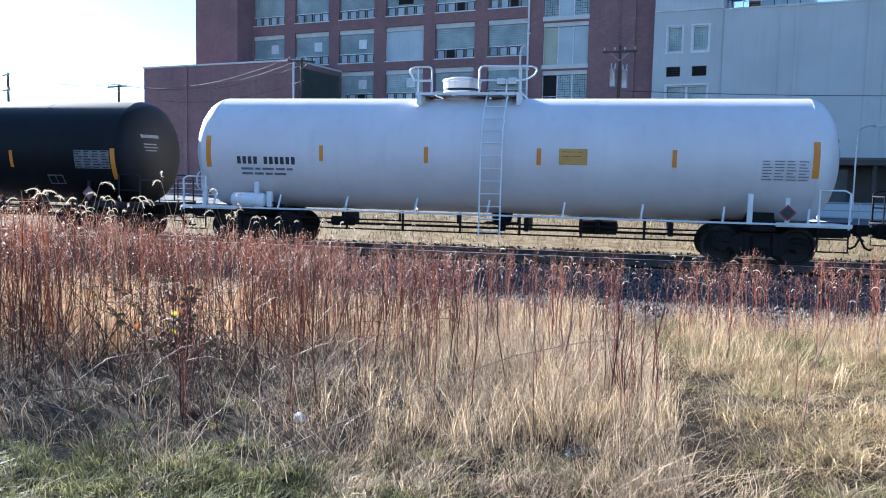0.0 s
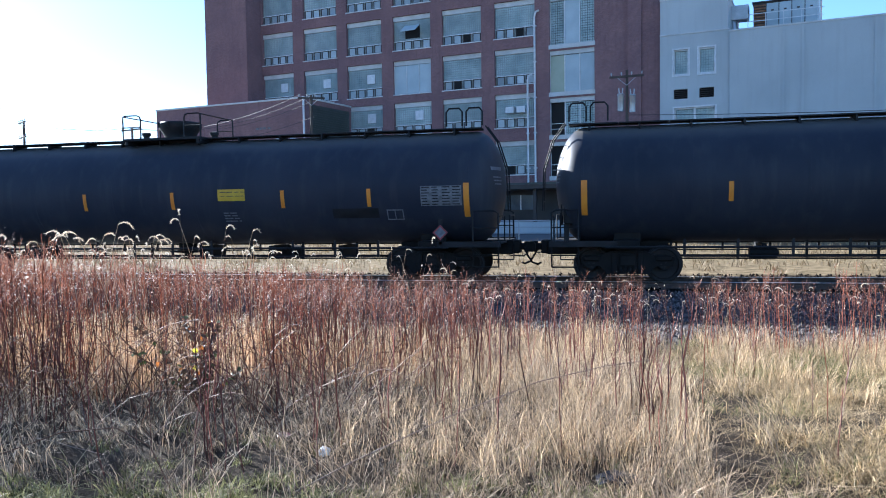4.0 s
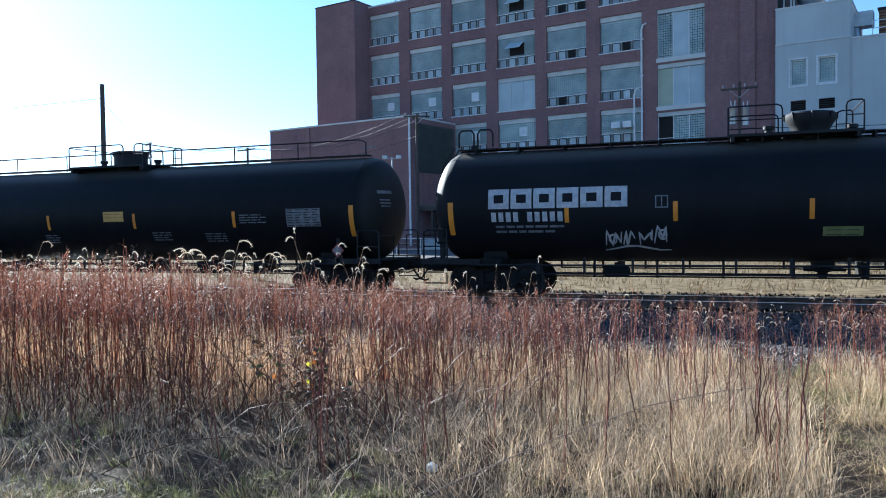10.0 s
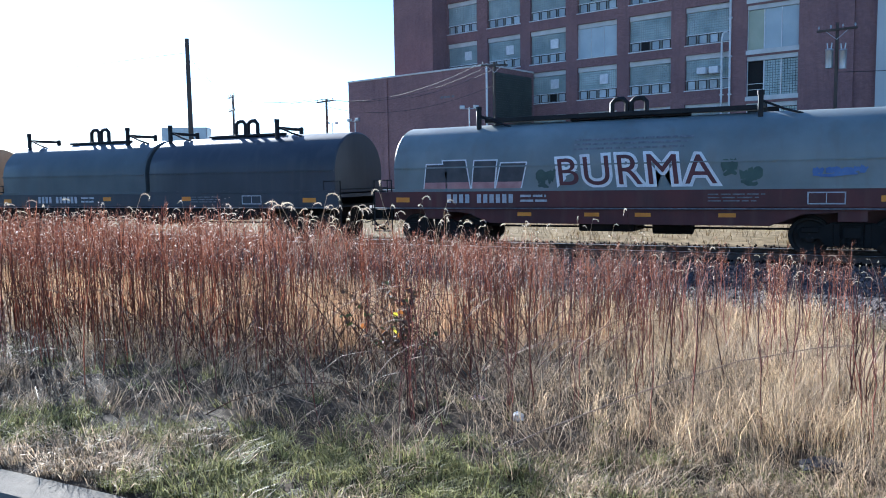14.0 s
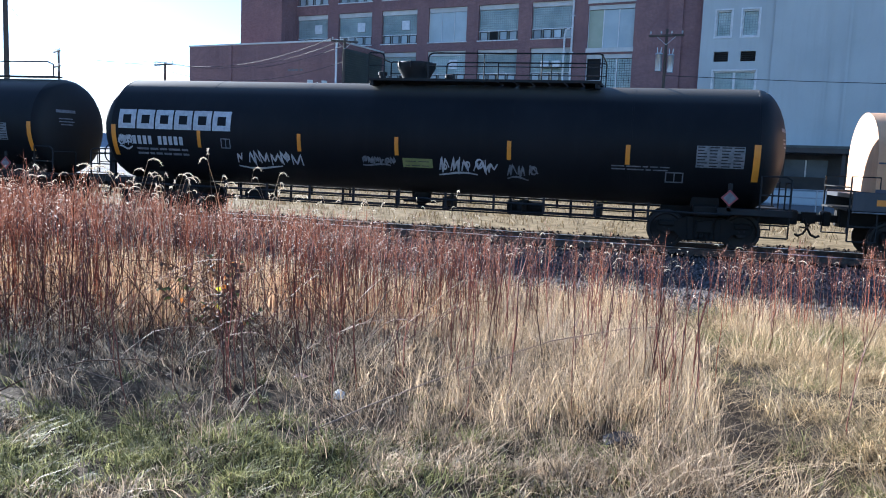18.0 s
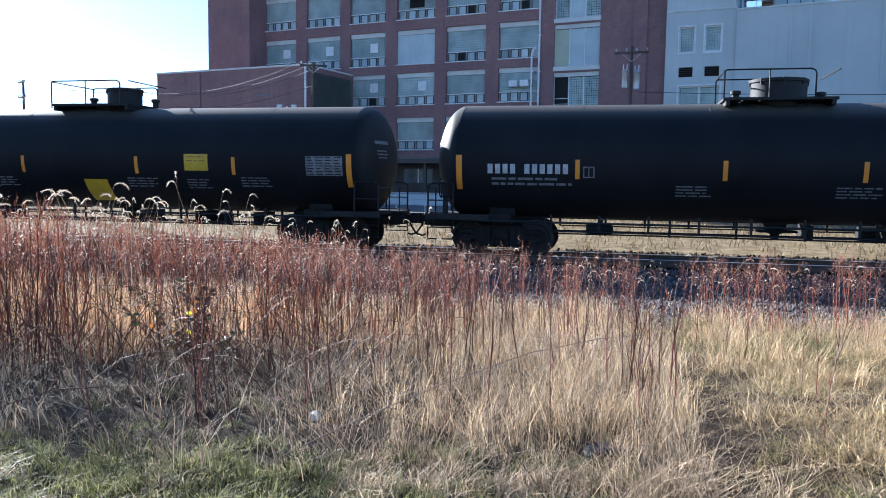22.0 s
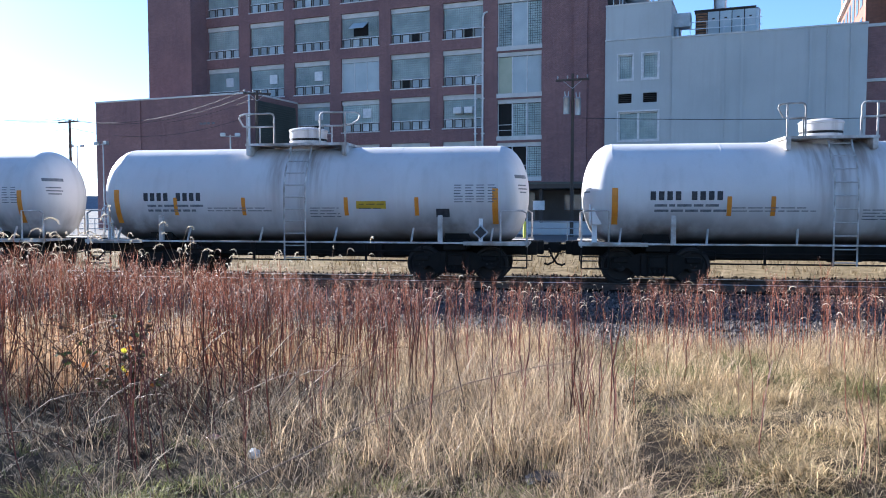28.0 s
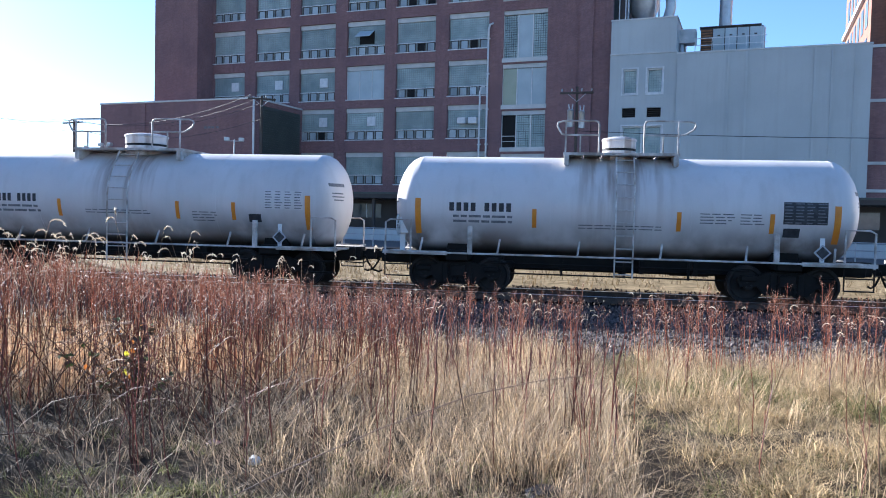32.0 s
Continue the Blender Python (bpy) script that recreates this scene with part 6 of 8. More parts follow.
part("penthouse", Shape().box(-11.25, -6.2, GN + 0.1, GN + 9, 15.02, 17.65), CONCRETE, grey)
part("coping", Shape().box(-11.28, -6.15, GN + 0.05, GN + 9.05, 17.65, 17.75), STONE, grey)
for u in (-2.4, -1.1, 3.55, 4.7, 6.2):
    part("pilaster", Shape().box(u, u + 0.16, GN - 0.22, GN - 0.152, BASE, 14.7), CONCRETE, grey)
for a, b, c, d in gh:
    vent = 0.6 < d - c < 0.9
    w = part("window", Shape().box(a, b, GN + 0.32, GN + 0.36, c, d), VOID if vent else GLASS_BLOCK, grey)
    if vent:
        for k in range(5):
            part("slat", Shape().box(a, b, GN + 0.05, GN + 0.2, c + 0.15 * k, c + 0.15 * k + 0.03), SHED, w)
        continue
    n = 3 if b - a > 2 else 2
    s = Shape().box(a, b, GN + 0.1, GN + 0.3, c, c + 0.1).box(a, b, GN + 0.1, GN + 0.3, d - 0.1, d)
    for k in range(n):
        x = a + (b - a) * k / (n - 1) if n > 1 else a
        s.box(max(a, x - 0.08), min(b, x + 0.08), GN + 0.1, GN + 0.3, c + 0.1, d - 0.1)
    for q in (a - 0.12, b):                      # white casing proud of the wall
        s.box(q, q + 0.12, GN - 0.05, GN + 0.02, c - 0.12, d + 0.12)
    s.box(a, b, GN - 0.05, GN + 0.02, c - 0.12, c).box(a, b, GN - 0.05, GN + 0.02, d, d + 0.12)
    part("window_frame", s, FRAME_W, w)
    part("glazing", block_field(a + 0.1, b - 0.1, c + 0.1, d - 0.1, GN + 0.3), GLASS_BLOCK, w)

unit = thing("rooftop_unit", "galvanised air-handling unit with a railing on the roof", "air handler")
UN = GN + 2.0
part("casing", Shape().box(-4.55, -0.15, UN + 0.06, UN + 3, 15.05, 17.1, 0.03), SHED, unit)
for k in range(4):
    p = part("panel", Shape().box(-3.62 + 0.9 * k, -2.78 + 0.9 * k, UN, UN + 0.058, 15.12, 17.0, 0.015), SHEET, unit, "pale sheet-steel access panel")
    part("latch", Shape().box(-3.3 + 0.9 * k, -3.1 + 0.9 * k, UN - 0.04, UN - 0.002, 16.4, 16.5, 0.01), SHED, p)
part("end_hood", Shape().lathe([(15.1, 0.32), (16.95, 0.32), (17.1, 0.2)], (-0.12, UN + 0.38, 0), "z", 16), GALV, unit, smooth=True)
for k in range(9):
    part("louvre", Shape().box(-4.55, -3.68, UN - 0.02, UN + 0.058, 15.14 + 0.21 * k, 15.26 + 0.21 * k, 0.01), RUST, unit, "rust-brown louvre blade")
part("roof_cap", Shape().box(-4.65, -0.1, UN - 0.05, UN + 3.05, 17.1, 17.2, 0.02), SHED, unit)
for k in range(5):
    part("rail_post", Shape().box(-4.9 + 1.25 * k - 0.025, -4.9 + 1.25 * k + 0.025, UN - 0.6, UN - 0.55, 14.8, 16.2), FRAME_W, unit)
part("guard_rail", Shape().box(-4.95, 0.3, UN - 0.6, UN - 0.55, 16.15, 16.2).box(-4.95, 0.3, UN - 0.6, UN - 0.55, 15.6, 15.65), FRAME_W, unit)
part("base_frame", Shape().box(-4.9, 0.2, UN - 0.7, UN + 3.2, 14.73, 15.0), SHED, unit)
part("duct", Shape().box(-6.25, -4.95, UN + 0.4, UN + 1.6, 16.1, 17.2, 0.02).tube([(-6.1, UN + 0.9, 16.2), (-6.0, UN + 0.7, 15.4), (-6.0, UN + 0.7, 14.8)], 0.3, 10), GALV, unit)
stack = thing("exhaust_stack", "round galvanised exhaust stack on the roof", "chimney")
part("pipe", Shape().lathe([(14.8, 0.5), (20.5, 0.5), (20.6, 0.62), (20.9, 0.62), (21.0, 0.5), (24.5, 0.5)], (-2.9, UN + 3.8, 0), "z", 20), GALV, stack, smooth=True)
cyc = thing("dust_collector", "galvanised dust collector with a bent duct above the penthouse", "dust collector")
part("hopper", Shape().lathe([(17.8, 0.35), (19.4, 1.25), (22.3, 1.25), (22.5, 0.8)], (-9.3, GN + 4, 0), "z", 20), GALV, cyc, smooth=True)
part("bent_duct", Shape().tube([(-8.6, GN + 3.2, 21.6), (-7.6, GN + 3.0, 21.3), (-7.1, GN + 3, 20.4), (-7.0, GN + 3, 19.2), (-7.2, GN + 3, 18.4), (-7.4, GN + 3, 17.6)], 0.42, 12), GALV, cyc, smooth=True)
for k in range(4):
    x, y = -9.3 + 1.1 * (1 if k % 2 else -1), GN + 4 + 1.1 * (1 if k > 1 else -1)
    part("leg", Shape().box(x - 0.06, x + 0.06, y - 0.06, y + 0.06, 17.7, 21.5), FRAME_W, cyc)
part("ladder", Shape().tube([(-10.9, GN + 1.5, 17.7), (-10.9, GN + 1.5, 22)], 0.05, 5).tube([(-10.4, GN + 1.5, 17.7), (-10.4, GN + 1.5, 22)], 0.05, 5), FRAME_W, cyc)

east = thing("east_brick_building", "brick factory wing with pale stone bands", "building")
eh = [(9.6, 12.4, z, z + 2.6) for z in (11.2, 7.4, 3.4)] + [(14.4, 17.2, z, z + 2.6) for z in (11.2, 7.4, 3.4)] + [(19.4, 22.2, z, z + 2.6) for z in (11.2, 7.4, 3.4)]
part("wall", wall_with_openings(7.36, 46, BASE, 14.6, eh, WALL_N), BRICK, east)
part("core", Shape().box(7.4, 46, WALL_N + 0.5, WALL_N + 20, BASE, 14.5), VOID, east)
for z in (14.6, 10.7, 6.2, 4.2):
    part("stone_band", Shape().box(7.34, 46.05, WALL_N - 0.08, WALL_N - 0.003 if z < 14 else WALL_N + 0.5, z, z + 0.22, 0.01), STONE, east)
for a, b, c, d in eh:
    factory_window(east, a, b, c, d, WALL_N, "blocks", rnd)
upper = thing("tall_brick_block", "taller sunlit brick block behind the wing", "building")
part("wall", Shape().box(8.2, 46, WALL_N + 9, WALL_N + 30, 13, 27), BRICK_SUN, upper)
part("coping", Shape().box(7.9, 46.3, WALL_N + 8.7, WALL_N + 30.3, 27, 27.5).box(7.9, 46.3, WALL_N + 8.7, WALL_N + 30.3, 21.5, 21.9), STONE, upper)
for k in range(6):
    for z in (15.5, 18.7, 22.6):
        part("window", Shape().box(8.15, 8.2 - 0.003, WALL_N + 11 + 3 * k, WALL_N + 12.6 + 3 * k, z, z + 2.2).box(12 + 4 * k, 14.4 + 4 * k, WALL_N + 8.93, WALL_N + 8.99, z, z + 2.2), PANE, upper)
part("exhaust_box", Shape().box(10.2, 11.4, WALL_N + 7.8, WALL_N + 8.99, 15.6, 20.5, 0.05), SHED, upper)

dock = thing("loading_dock", "dark low loading dock with a flat canopy against the factory", "loading dock")
DN = WALL_N - 6.5
part("canopy", Shape().box(-40.1, 30, DN, WALL_N - 0.25, 3.1, 3.55, 0.03), SHED, dock, "dark brown flat canopy")
part("fascia", Shape().box(-40.1, 30, DN - 0.06, DN - 0.003, 3.45, 3.6), LOUVRE, dock)
part("back_wall", Shape().box(-40.1, 30, WALL_N - 2.6, WALL_N - 2.4, BASE, 3.09), SHED, dock)
part("slab", Shape().box(-40.1, 30, DN + 0.3, WALL_N - 2.62, BASE, 0.55), CONCRETE, dock)
for k in range(15):
    u = -39 + 4.8 * k
    part("column", Shape().box(u - 0.12, u + 0.12, DN + 0.35, DN + 0.6, 0.55, 3.09, 0.02), SHED, dock)
    if k % 2 == 0:
        part("dock_door", Shape().box(u + 1.2, u + 3.4, WALL_N - 2.66, WALL_N - 2.603, 0.56, 2.9), LOUVRE if k % 4 else PANE, dock)
    else:
        w = part("dock_window", Shape().box(u + 1.0, u + 3.8, WALL_N - 2.64, WALL_N - 2.603, 1.5, 2.7), PANE, dock)
        part("mullion", Shape().box(u + 2.35, u + 2.45, WALL_N - 2.67, WALL_N - 2.642, 1.5, 2.7), FRAME_W, w)
part("notice", Shape().box(-15.6, -14.7, DN + 0.26, DN + 0.29, 1.5, 2.2), FRAME_W, dock, "white notice board")

fence = thing("pipe_railing", "weathered steel pipe railing along the yard", "railing")
for k in range(37):
    u = -50 + 2.2 * k
    part("post", shared("railpost", lambda: Shape().tube([(0, 0, BASE), (0, 0, 0.86)], 0.035, 7).mesh("post", GALV, True)), None, fence, at=pose(u, 46.5, 0))
for z in (0.84, 0.42, 0.05):
    part("pipe", Shape().tube([(-50, 46.5, z), (29.4, 46.5, z)], 0.03, 7), GALV, fence, smooth=True)
for u in (-13.3, -12.5, 16.0):
    b = thing("bollard", "safety-yellow steel bollard in the yard", "bollard", "yard bollards", m=FACADE @ pose(u, 44.5, 0))
    part("post", Shape().lathe([(BASE, 0.11), (0.75, 0.11), (0.83, 0.08), (0.87, 0.02)], (0, 0, 0), "z", 14), SAFETY, b, smooth=True)


# ---- poles and wires ----
def at_bearing(deg, dist):
    return dist * math.sin(radians(deg)), dist * math.cos(radians(deg))


def utility_pole(bearing, dist, top, label, arms, turn, r=0.16, cans=()):
    x, y = at_bearing(bearing, dist)
    p = thing("utility_pole", label, "utility pole", m=pose(x, y, 0, 0, 0, turn))
    part("pole", Shape().tube([(0, 0, -0.6), (0, 0, top * 0.5), (0, 0, top)], r, 10, r * 0.7), POLE_WOOD, p, smooth=True)
    for z, w in arms:
        a = part("crossarm", Shape().box(-w, w, -0.16 - r * 0.4, -0.04 - r * 0.4, z - 0.07, z + 0.07, 0.01), POLE_WOOD, p)
        for k in range(4):
            u = -w + 0.12 + (2 * w - 0.24) * k / 3
            part("insulator", shared("insulator", lambda: Shape().lathe([(0, 0.02), (0.08, 0.02), (0.1, 0.06), (0.16, 0.06), (0.18, 0.04), (0.22, 0.05), (0.25, 0.02)], (0, 0, 0), "z", 8).mesh("insulator", GALV, True)), None, a, at=pose(u, -0.1 - r * 0.4, z + 0.06))
        part("brace", Shape().tube([(-w * 0.6, -0.12, z), (0, -0.12, z - 0.6)], 0.02, 5).tube([(w * 0.6, -0.12, z), (0, -0.12, z - 0.6)], 0.02, 5), GALV, a)
    for u, z, s in cans:
        c = part("transformer", Shape().lathe([(z - 0.62, 0.26 * s), (z + 0.45, 0.26 * s), (z + 0.5, 0.3 * s), (z + 0.56, 0.28 * s), (z + 0.6, 0.1)], (u, 0, 0), "z", 16), GALV, p, "grey can transformer", smooth=True)
        part("bushing", Shape().tube([(u - 0.1, 0, z + 0.58), (u - 0.14, 0, z + 0.95)], 0.04, 6).tube([(u + 0.1, 0, z + 0.58), (u + 0.14, 0, z + 0.95)], 0.04, 6), GALV, c)
    return x, y


X1 = utility_pole(0.35, 55.3, 10.95, "wooden utility pole with two grey transformers", [(10.5, 1.15)], -10, 0.13, [(-0.42, 8.8, 0.85), (0.36, 8.7, 0.8)])
XD = utility_pole(-22.35, 65.5, 11.15, "wooden utility pole beside the annex", [(10.9, 1.1)], 25, 0.16)
XA = utility_pole(-34.5, 84, 10.2, "wooden utility pole with one crossarm", [(9.95, 1.5)], -20)
XB = utility_pole(-41.0, 90, 11.2, "wooden utility pole with two crossarms", [(11.0, 1.2), (9.5, 1.3)], -35)
XC = utility_pole(-43.95, 58, 11.65, "tall bare utility pole, greenish and weathered", [], 0, 0.2)
wires = tagged(new("overhead_wires"), "thin black overhead wires between the poles", "cable")


def wire(a, b, sag, r=0.012):
    a, b = Vector(a), Vector(b)
    pts = [a.lerp(b, i / 14) + Vector((0, 0, -sag * 4 * (i / 14) * (1 - i / 14))) for i in range(15)]
    part("wire", Shape().tube(pts, r, 4, caps=False), WIRE, wires)


for dz, o in ((11.1, -1.0), (11.1, 0.0), (11.1, 1.0), (9.4, 0.2)):
    wire((XD[0] + o * 0.5, XD[1] + o, dz), (XA[0] + o * 0.5, XA[1] + o, min(dz, 10.2) - 0.02), 1.3, 0.018)
    wire((XA[0] + o * 0.5, XA[1] + o, min(dz, 10.2)), (XB[0] + o, XB[1] + o, min(dz, 11.0)), 0.5)
wire((XA[0], XA[1], 10.2), (-150, 75, 12), 1.5)
wire((XB[0], XB[1], 11.2), (XC[0], XC[1], 10.6), 0.6)
wire((XC[0], XC[1], 10.7), (-140, 20, 12), 2.0)
wire((X1[0], X1[1], 7.9), (60, 34, 7.8), 1.2, 0.02)


def lamp_post(x, y, top, turn, label):
    p = thing("yard_lamp", label, "lamp post", m=pose(x, y, 0, 0, 0, turn))
    part("mast", Shape().tube([(0, 0, -0.5), (0, 0, top - 0.7), (0.15, 0, top - 0.2), (0.6, 0, top), (1.0, 0, top - 0.02)], 0.05, 8), GALV, p, smooth=True)
    part("head", Shape().box(0.9, 1.45, -0.14, 0.14, top - 0.1, top + 0.04, 0.03), GALV, p)


def flood_mast(x, y, top, turn):
    p = thing("flood_mast", "thin steel mast with two small floodlights", "lamp post", m=pose(x, y, 0, 0, 0, turn))
    part("mast", Shape().tube([(0, 0, -0.5), (0, 0, top)], 0.07, 8, 0.05), GALV, p, smooth=True)
    part("cross_arm", Shape().tube([(-0.55, 0, top - 0.12), (0.55, 0, top - 0.12)], 0.04, 6), GALV, p)
    for d in (-1, 1):
        f = Shape().box(d * 0.52 - 0.2, d * 0.52 + 0.2, -0.34, -0.02, top - 0.16, top + 0.12, 0.03)
        part("floodlight", f, GALV, p)


for be, di, k, tu in ((-24.2, 60, 0.090, 20), (-32.5, 72, 0.076, -15), (-34.1, 95, 0.072, 30)):
    flood_mast(*at_bearing(be, di), 1.65 + k * di, tu)
lamp_post(*at_bearing(15.7, 52), 1.65 + 0.070 * 52, 0, "gooseneck yard lamp on a steel mast")

sx, sy = at_bearing(-44.2, 75)
sign = thing("box_sign", "pale box-shaped sign on two posts above the yard", "sign", m=pose(sx, sy, 0, 0, 0, 30))
part("cabinet", Shape().box(-2.0, 2.0, -0.9, 0.9, 5.0, 6.6, 0.05), GALV, sign)
part("face", Shape().box(-1.9, 1.9, -0.93, -0.902, 5.1, 6.5), SHEET, sign)
for u in (-1.3, 1.3):
    part("post", Shape().tube([(u, 0, -0.6), (u, 0, 5.0)], 0.14, 8), SHED, sign)

# far ridge, with bare woods along it, haze mixed into its blue-grey colour
HILL = surface("hazy_far_woods", (0.16, 0.17, 0.20), (0.24, 0.25, 0.28), 0.01, 1.0, bump=0.0, fine=0.2)
hv, hf, hn = [], [], 160
for i in range(hn + 1):
    a = radians(-130 + 260 * i / hn)
    h = 26 + 10 * noise.noise((i * 0.11, 0, 0)) + 3 * noise.noise((i * 0.6, 3, 0))
    for d, z in ((1500, -2), (1560, h), (1900, -2)):
        hv.append((d * math.sin(a), d * math.cos(a), z))
for i in range(hn):
    for j in range(2):
        hf.append((3 * i + j, 3 * i + j + 1, 3 * i + j + 4, 3 * i + j + 3))
hm = bpy.data.meshes.new("backdrop")
hm.from_pydata(hv, [], hf)
hm.materials.append(HILL)
tagged(new("backdrop", hm), "low hazy ridge of bare woods far away", "hills", kind="structure")


# ---- weeds, grass and stones: joined fields of small real pieces ----
rng = np.random.default_rng(11)


def bulk(name, V, F, material, label, category, kind="stuff"):
    m = bpy.data.meshes.new(name)
    m.vertices.add(len(V))
    m.vertices.foreach_set("co", np.ascontiguousarray(V, dtype=np.float32).ravel())
    m.loops.add(3 * len(F))
    m.loops.foreach_set("vertex_index", np.ascontiguousarray(F, dtype=np.int32).ravel())
    m.polygons.add(len(F))
    m.polygons.foreach_set("loop_start", np.arange(0, 3 * len(F), 3, dtype=np.int32))
    m.update(calc_edges=True)
    m.materials.append(material)
    return tagged(new(name, m), label, category, kind=kind)


def ribbon(points, widths, side):
    """A thin strip along the points, two triangles a step, that ends in a tip."""
    P_, W, s = np.asarray(points, float), np.asarray(widths, float), np.asarray(side, float)
    n = len(P_)
    V = np.empty((2 * n - 1, 3))
    V[0:2 * n - 2:2] = P_[:-1] - s * W[:-1, None]
    V[1:2 * n - 2:2] = P_[:-1] + s * W[:-1, None]
    V[-1] = P_[-1]
    F = []
    for i in range(n - 2):
        F += [(2 * i, 2 * i + 1, 2 * i + 3), (2 * i, 2 * i + 3, 2 * i + 2)]
    F.append((2 * n - 4, 2 * n - 3, 2 * n - 2))
    return V, np.array(F)


def bar(points, radii, sides=3):
    """A thin bar along the points."""
    pts = np.asarray(points, float)
    n, V, F = len(pts), [], []
    for i in range(n):
        d = pts[min(i + 1, n - 1)] - pts[max(i - 1, 0)]
        d /= np.linalg.norm(d)
        a = np.cross(d, (0.3, 0.9, 0.1))
        a /= np.linalg.norm(a)
        b = np.cross(d, a)
        for k in range(sides):
            t = 2 * math.pi * k / sides
            V.append(pts[i] + radii[i] * (a * math.cos(t) + b * math.sin(t)))
    for i in range(n - 1):
        for k in range(sides):
            p, q = i * sides + k, i * sides + (k + 1) % sides
            F += [(p, q, q + sides), (p, q + sides, p + sides)]
    return np.array(V), np.array(F)


def merged(pieces):
    V, F, k = [], [], 0
    for v, f in pieces:
        V.append(v)
        F.append(f + k)
        k += len(v)
    return np.concatenate(V), np.concatenate(F)


def scatter(templates, x, y, size, lean=0.12, z=None):
    """Sets the templates at the places, each turned, scaled and leaned by chance."""
    which = rng.integers(0, len(templates), len(x))
    Vs, Fs, k = [], [], 0
    zz = np.array([ground_z(a, b) for a, b in zip(x, y)]) if z is None else z
    for t, (V, F) in enumerate(templates):
        idx = np.nonzero(which == t)[0]
        if not len(idx):
            continue
        m = len(idx)
        turn = rng.uniform(0, 2 * np.pi, m)
        c, s, sc = np.cos(turn), np.sin(turn), size[idx]
        X = (V[None, :, 0] * c[:, None] - V[None, :, 1] * s[:, None]) * sc[:, None]
        Y = (V[None, :, 0] * s[:, None] + V[None, :, 1] * c[:, None]) * sc[:, None]
        Z = V[None, :, 2] * sc[:, None] * np.ones((m, 1))
        lx, ly = rng.normal(0, lean, m), rng.normal(0, lean, m)
        X, Y = X + Z * lx[:, None], Y + Z * ly[:, None]
        out = np.stack([X + x[idx][:, None], Y + y[idx][:, None], Z + zz[idx][:, None]], -1)
        Vs.append(out.reshape(-1, 3))
        Fs.append((F[None] + (np.arange(m) * len(V))[:, None, None] + k).reshape(-1, 3))
        k += m * len(V)
    return np.concatenate(Vs), np.concatenate(Fs)


def blade(h, w, bend, a, base=(0, 0), segs=3, droop=0.0):
    t = np.linspace(0, 1, segs + 1)
    out = bend * h * t ** 2
    up = h * (t - droop * t ** 3)
    d = np.array([math.cos(a), math.sin(a)])
    pts = np.stack([base[0] + d[0] * out, base[1] + d[1] * out, up], -1)
    b = a + 1.57 + rng.normal(0, 0.5)
    return ribbon(pts, w * (1 - 0.75 * t), (math.cos(b), math.sin(b), 0))


def tuft(n, h0, h1, w, spread, bend, droop=0.0, segs=3):
    out = []
    for _ in range(n):
        r, a = spread * math.sqrt(rng.random()), rng.uniform(0, 6.283)
        out.append(blade(rng.uniform(h0, h1), w * rng.uniform(0.7, 1.3), abs(rng.normal(bend, bend * 0.5)), rng.uniform(0, 6.283), (r * math.cos(a), r * math.sin(a)), segs, droop * rng.random()))
    return merged(out)


def weed_stalk(h, twigs, spread, seeds, low=0.62):
    """A tall dead stem, bare below, and the fine, forked, upright twigs with dry seed specks that it breaks into."""
    k = rng.normal(0, 0.013, (6, 2)).cumsum(0)
    zs = np.linspace(0, h, 6)
    stem = np.column_stack([k - k[0], zs])
    out, dry = [], []
    for _ in range(twigs):
        u = rng.uniform(low, 0.97)
        p0 = np.array([np.interp(u * h, zs, stem[:, 0]), np.interp(u * h, zs, stem[:, 1]), u * h])
        a, ln = rng.uniform(0, 6.283), spread * rng.uniform(0.5, 1.2) * (1.45 - u)
        d = np.array([math.cos(a), math.sin(a), 0])
        pts = [p0, p0 + d * ln * 0.55 + (0, 0, ln * 0.6), p0 + d * ln * 0.8 + (0, 0, ln * 1.4)]
        out.append(ribbon(pts, [0.0019, 0.0015, 0.0009], (-d[1], d[0], 0)))
        for q0 in (pts[0] * 0.5 + pts[1] * 0.5, pts[1]):
            e = d + rng.normal(0, 0.7, 3)
            e[2] = abs(e[2]) + 0.7
            e *= ln * 0.42 / np.linalg.norm(e)
            out.append(ribbon([q0, q0 + e * 0.6, q0 + e + (0, 0, ln * 0.08)], [0.0013, 0.0011, 0.0007], (-d[1], d[0], 0)))
            for _ in range(seeds):
                q = q0 + e * rng.uniform(0.4, 1.05) + rng.normal(0, 0.004, 3)
                dry.append((q + rng.normal(0, 1, (3, 3)) * 0.0046, np.array([(0, 1, 2)])))
    return bar(stem, np.linspace(0.0050, 0.0016, 6)), merged(out), merged(dry)


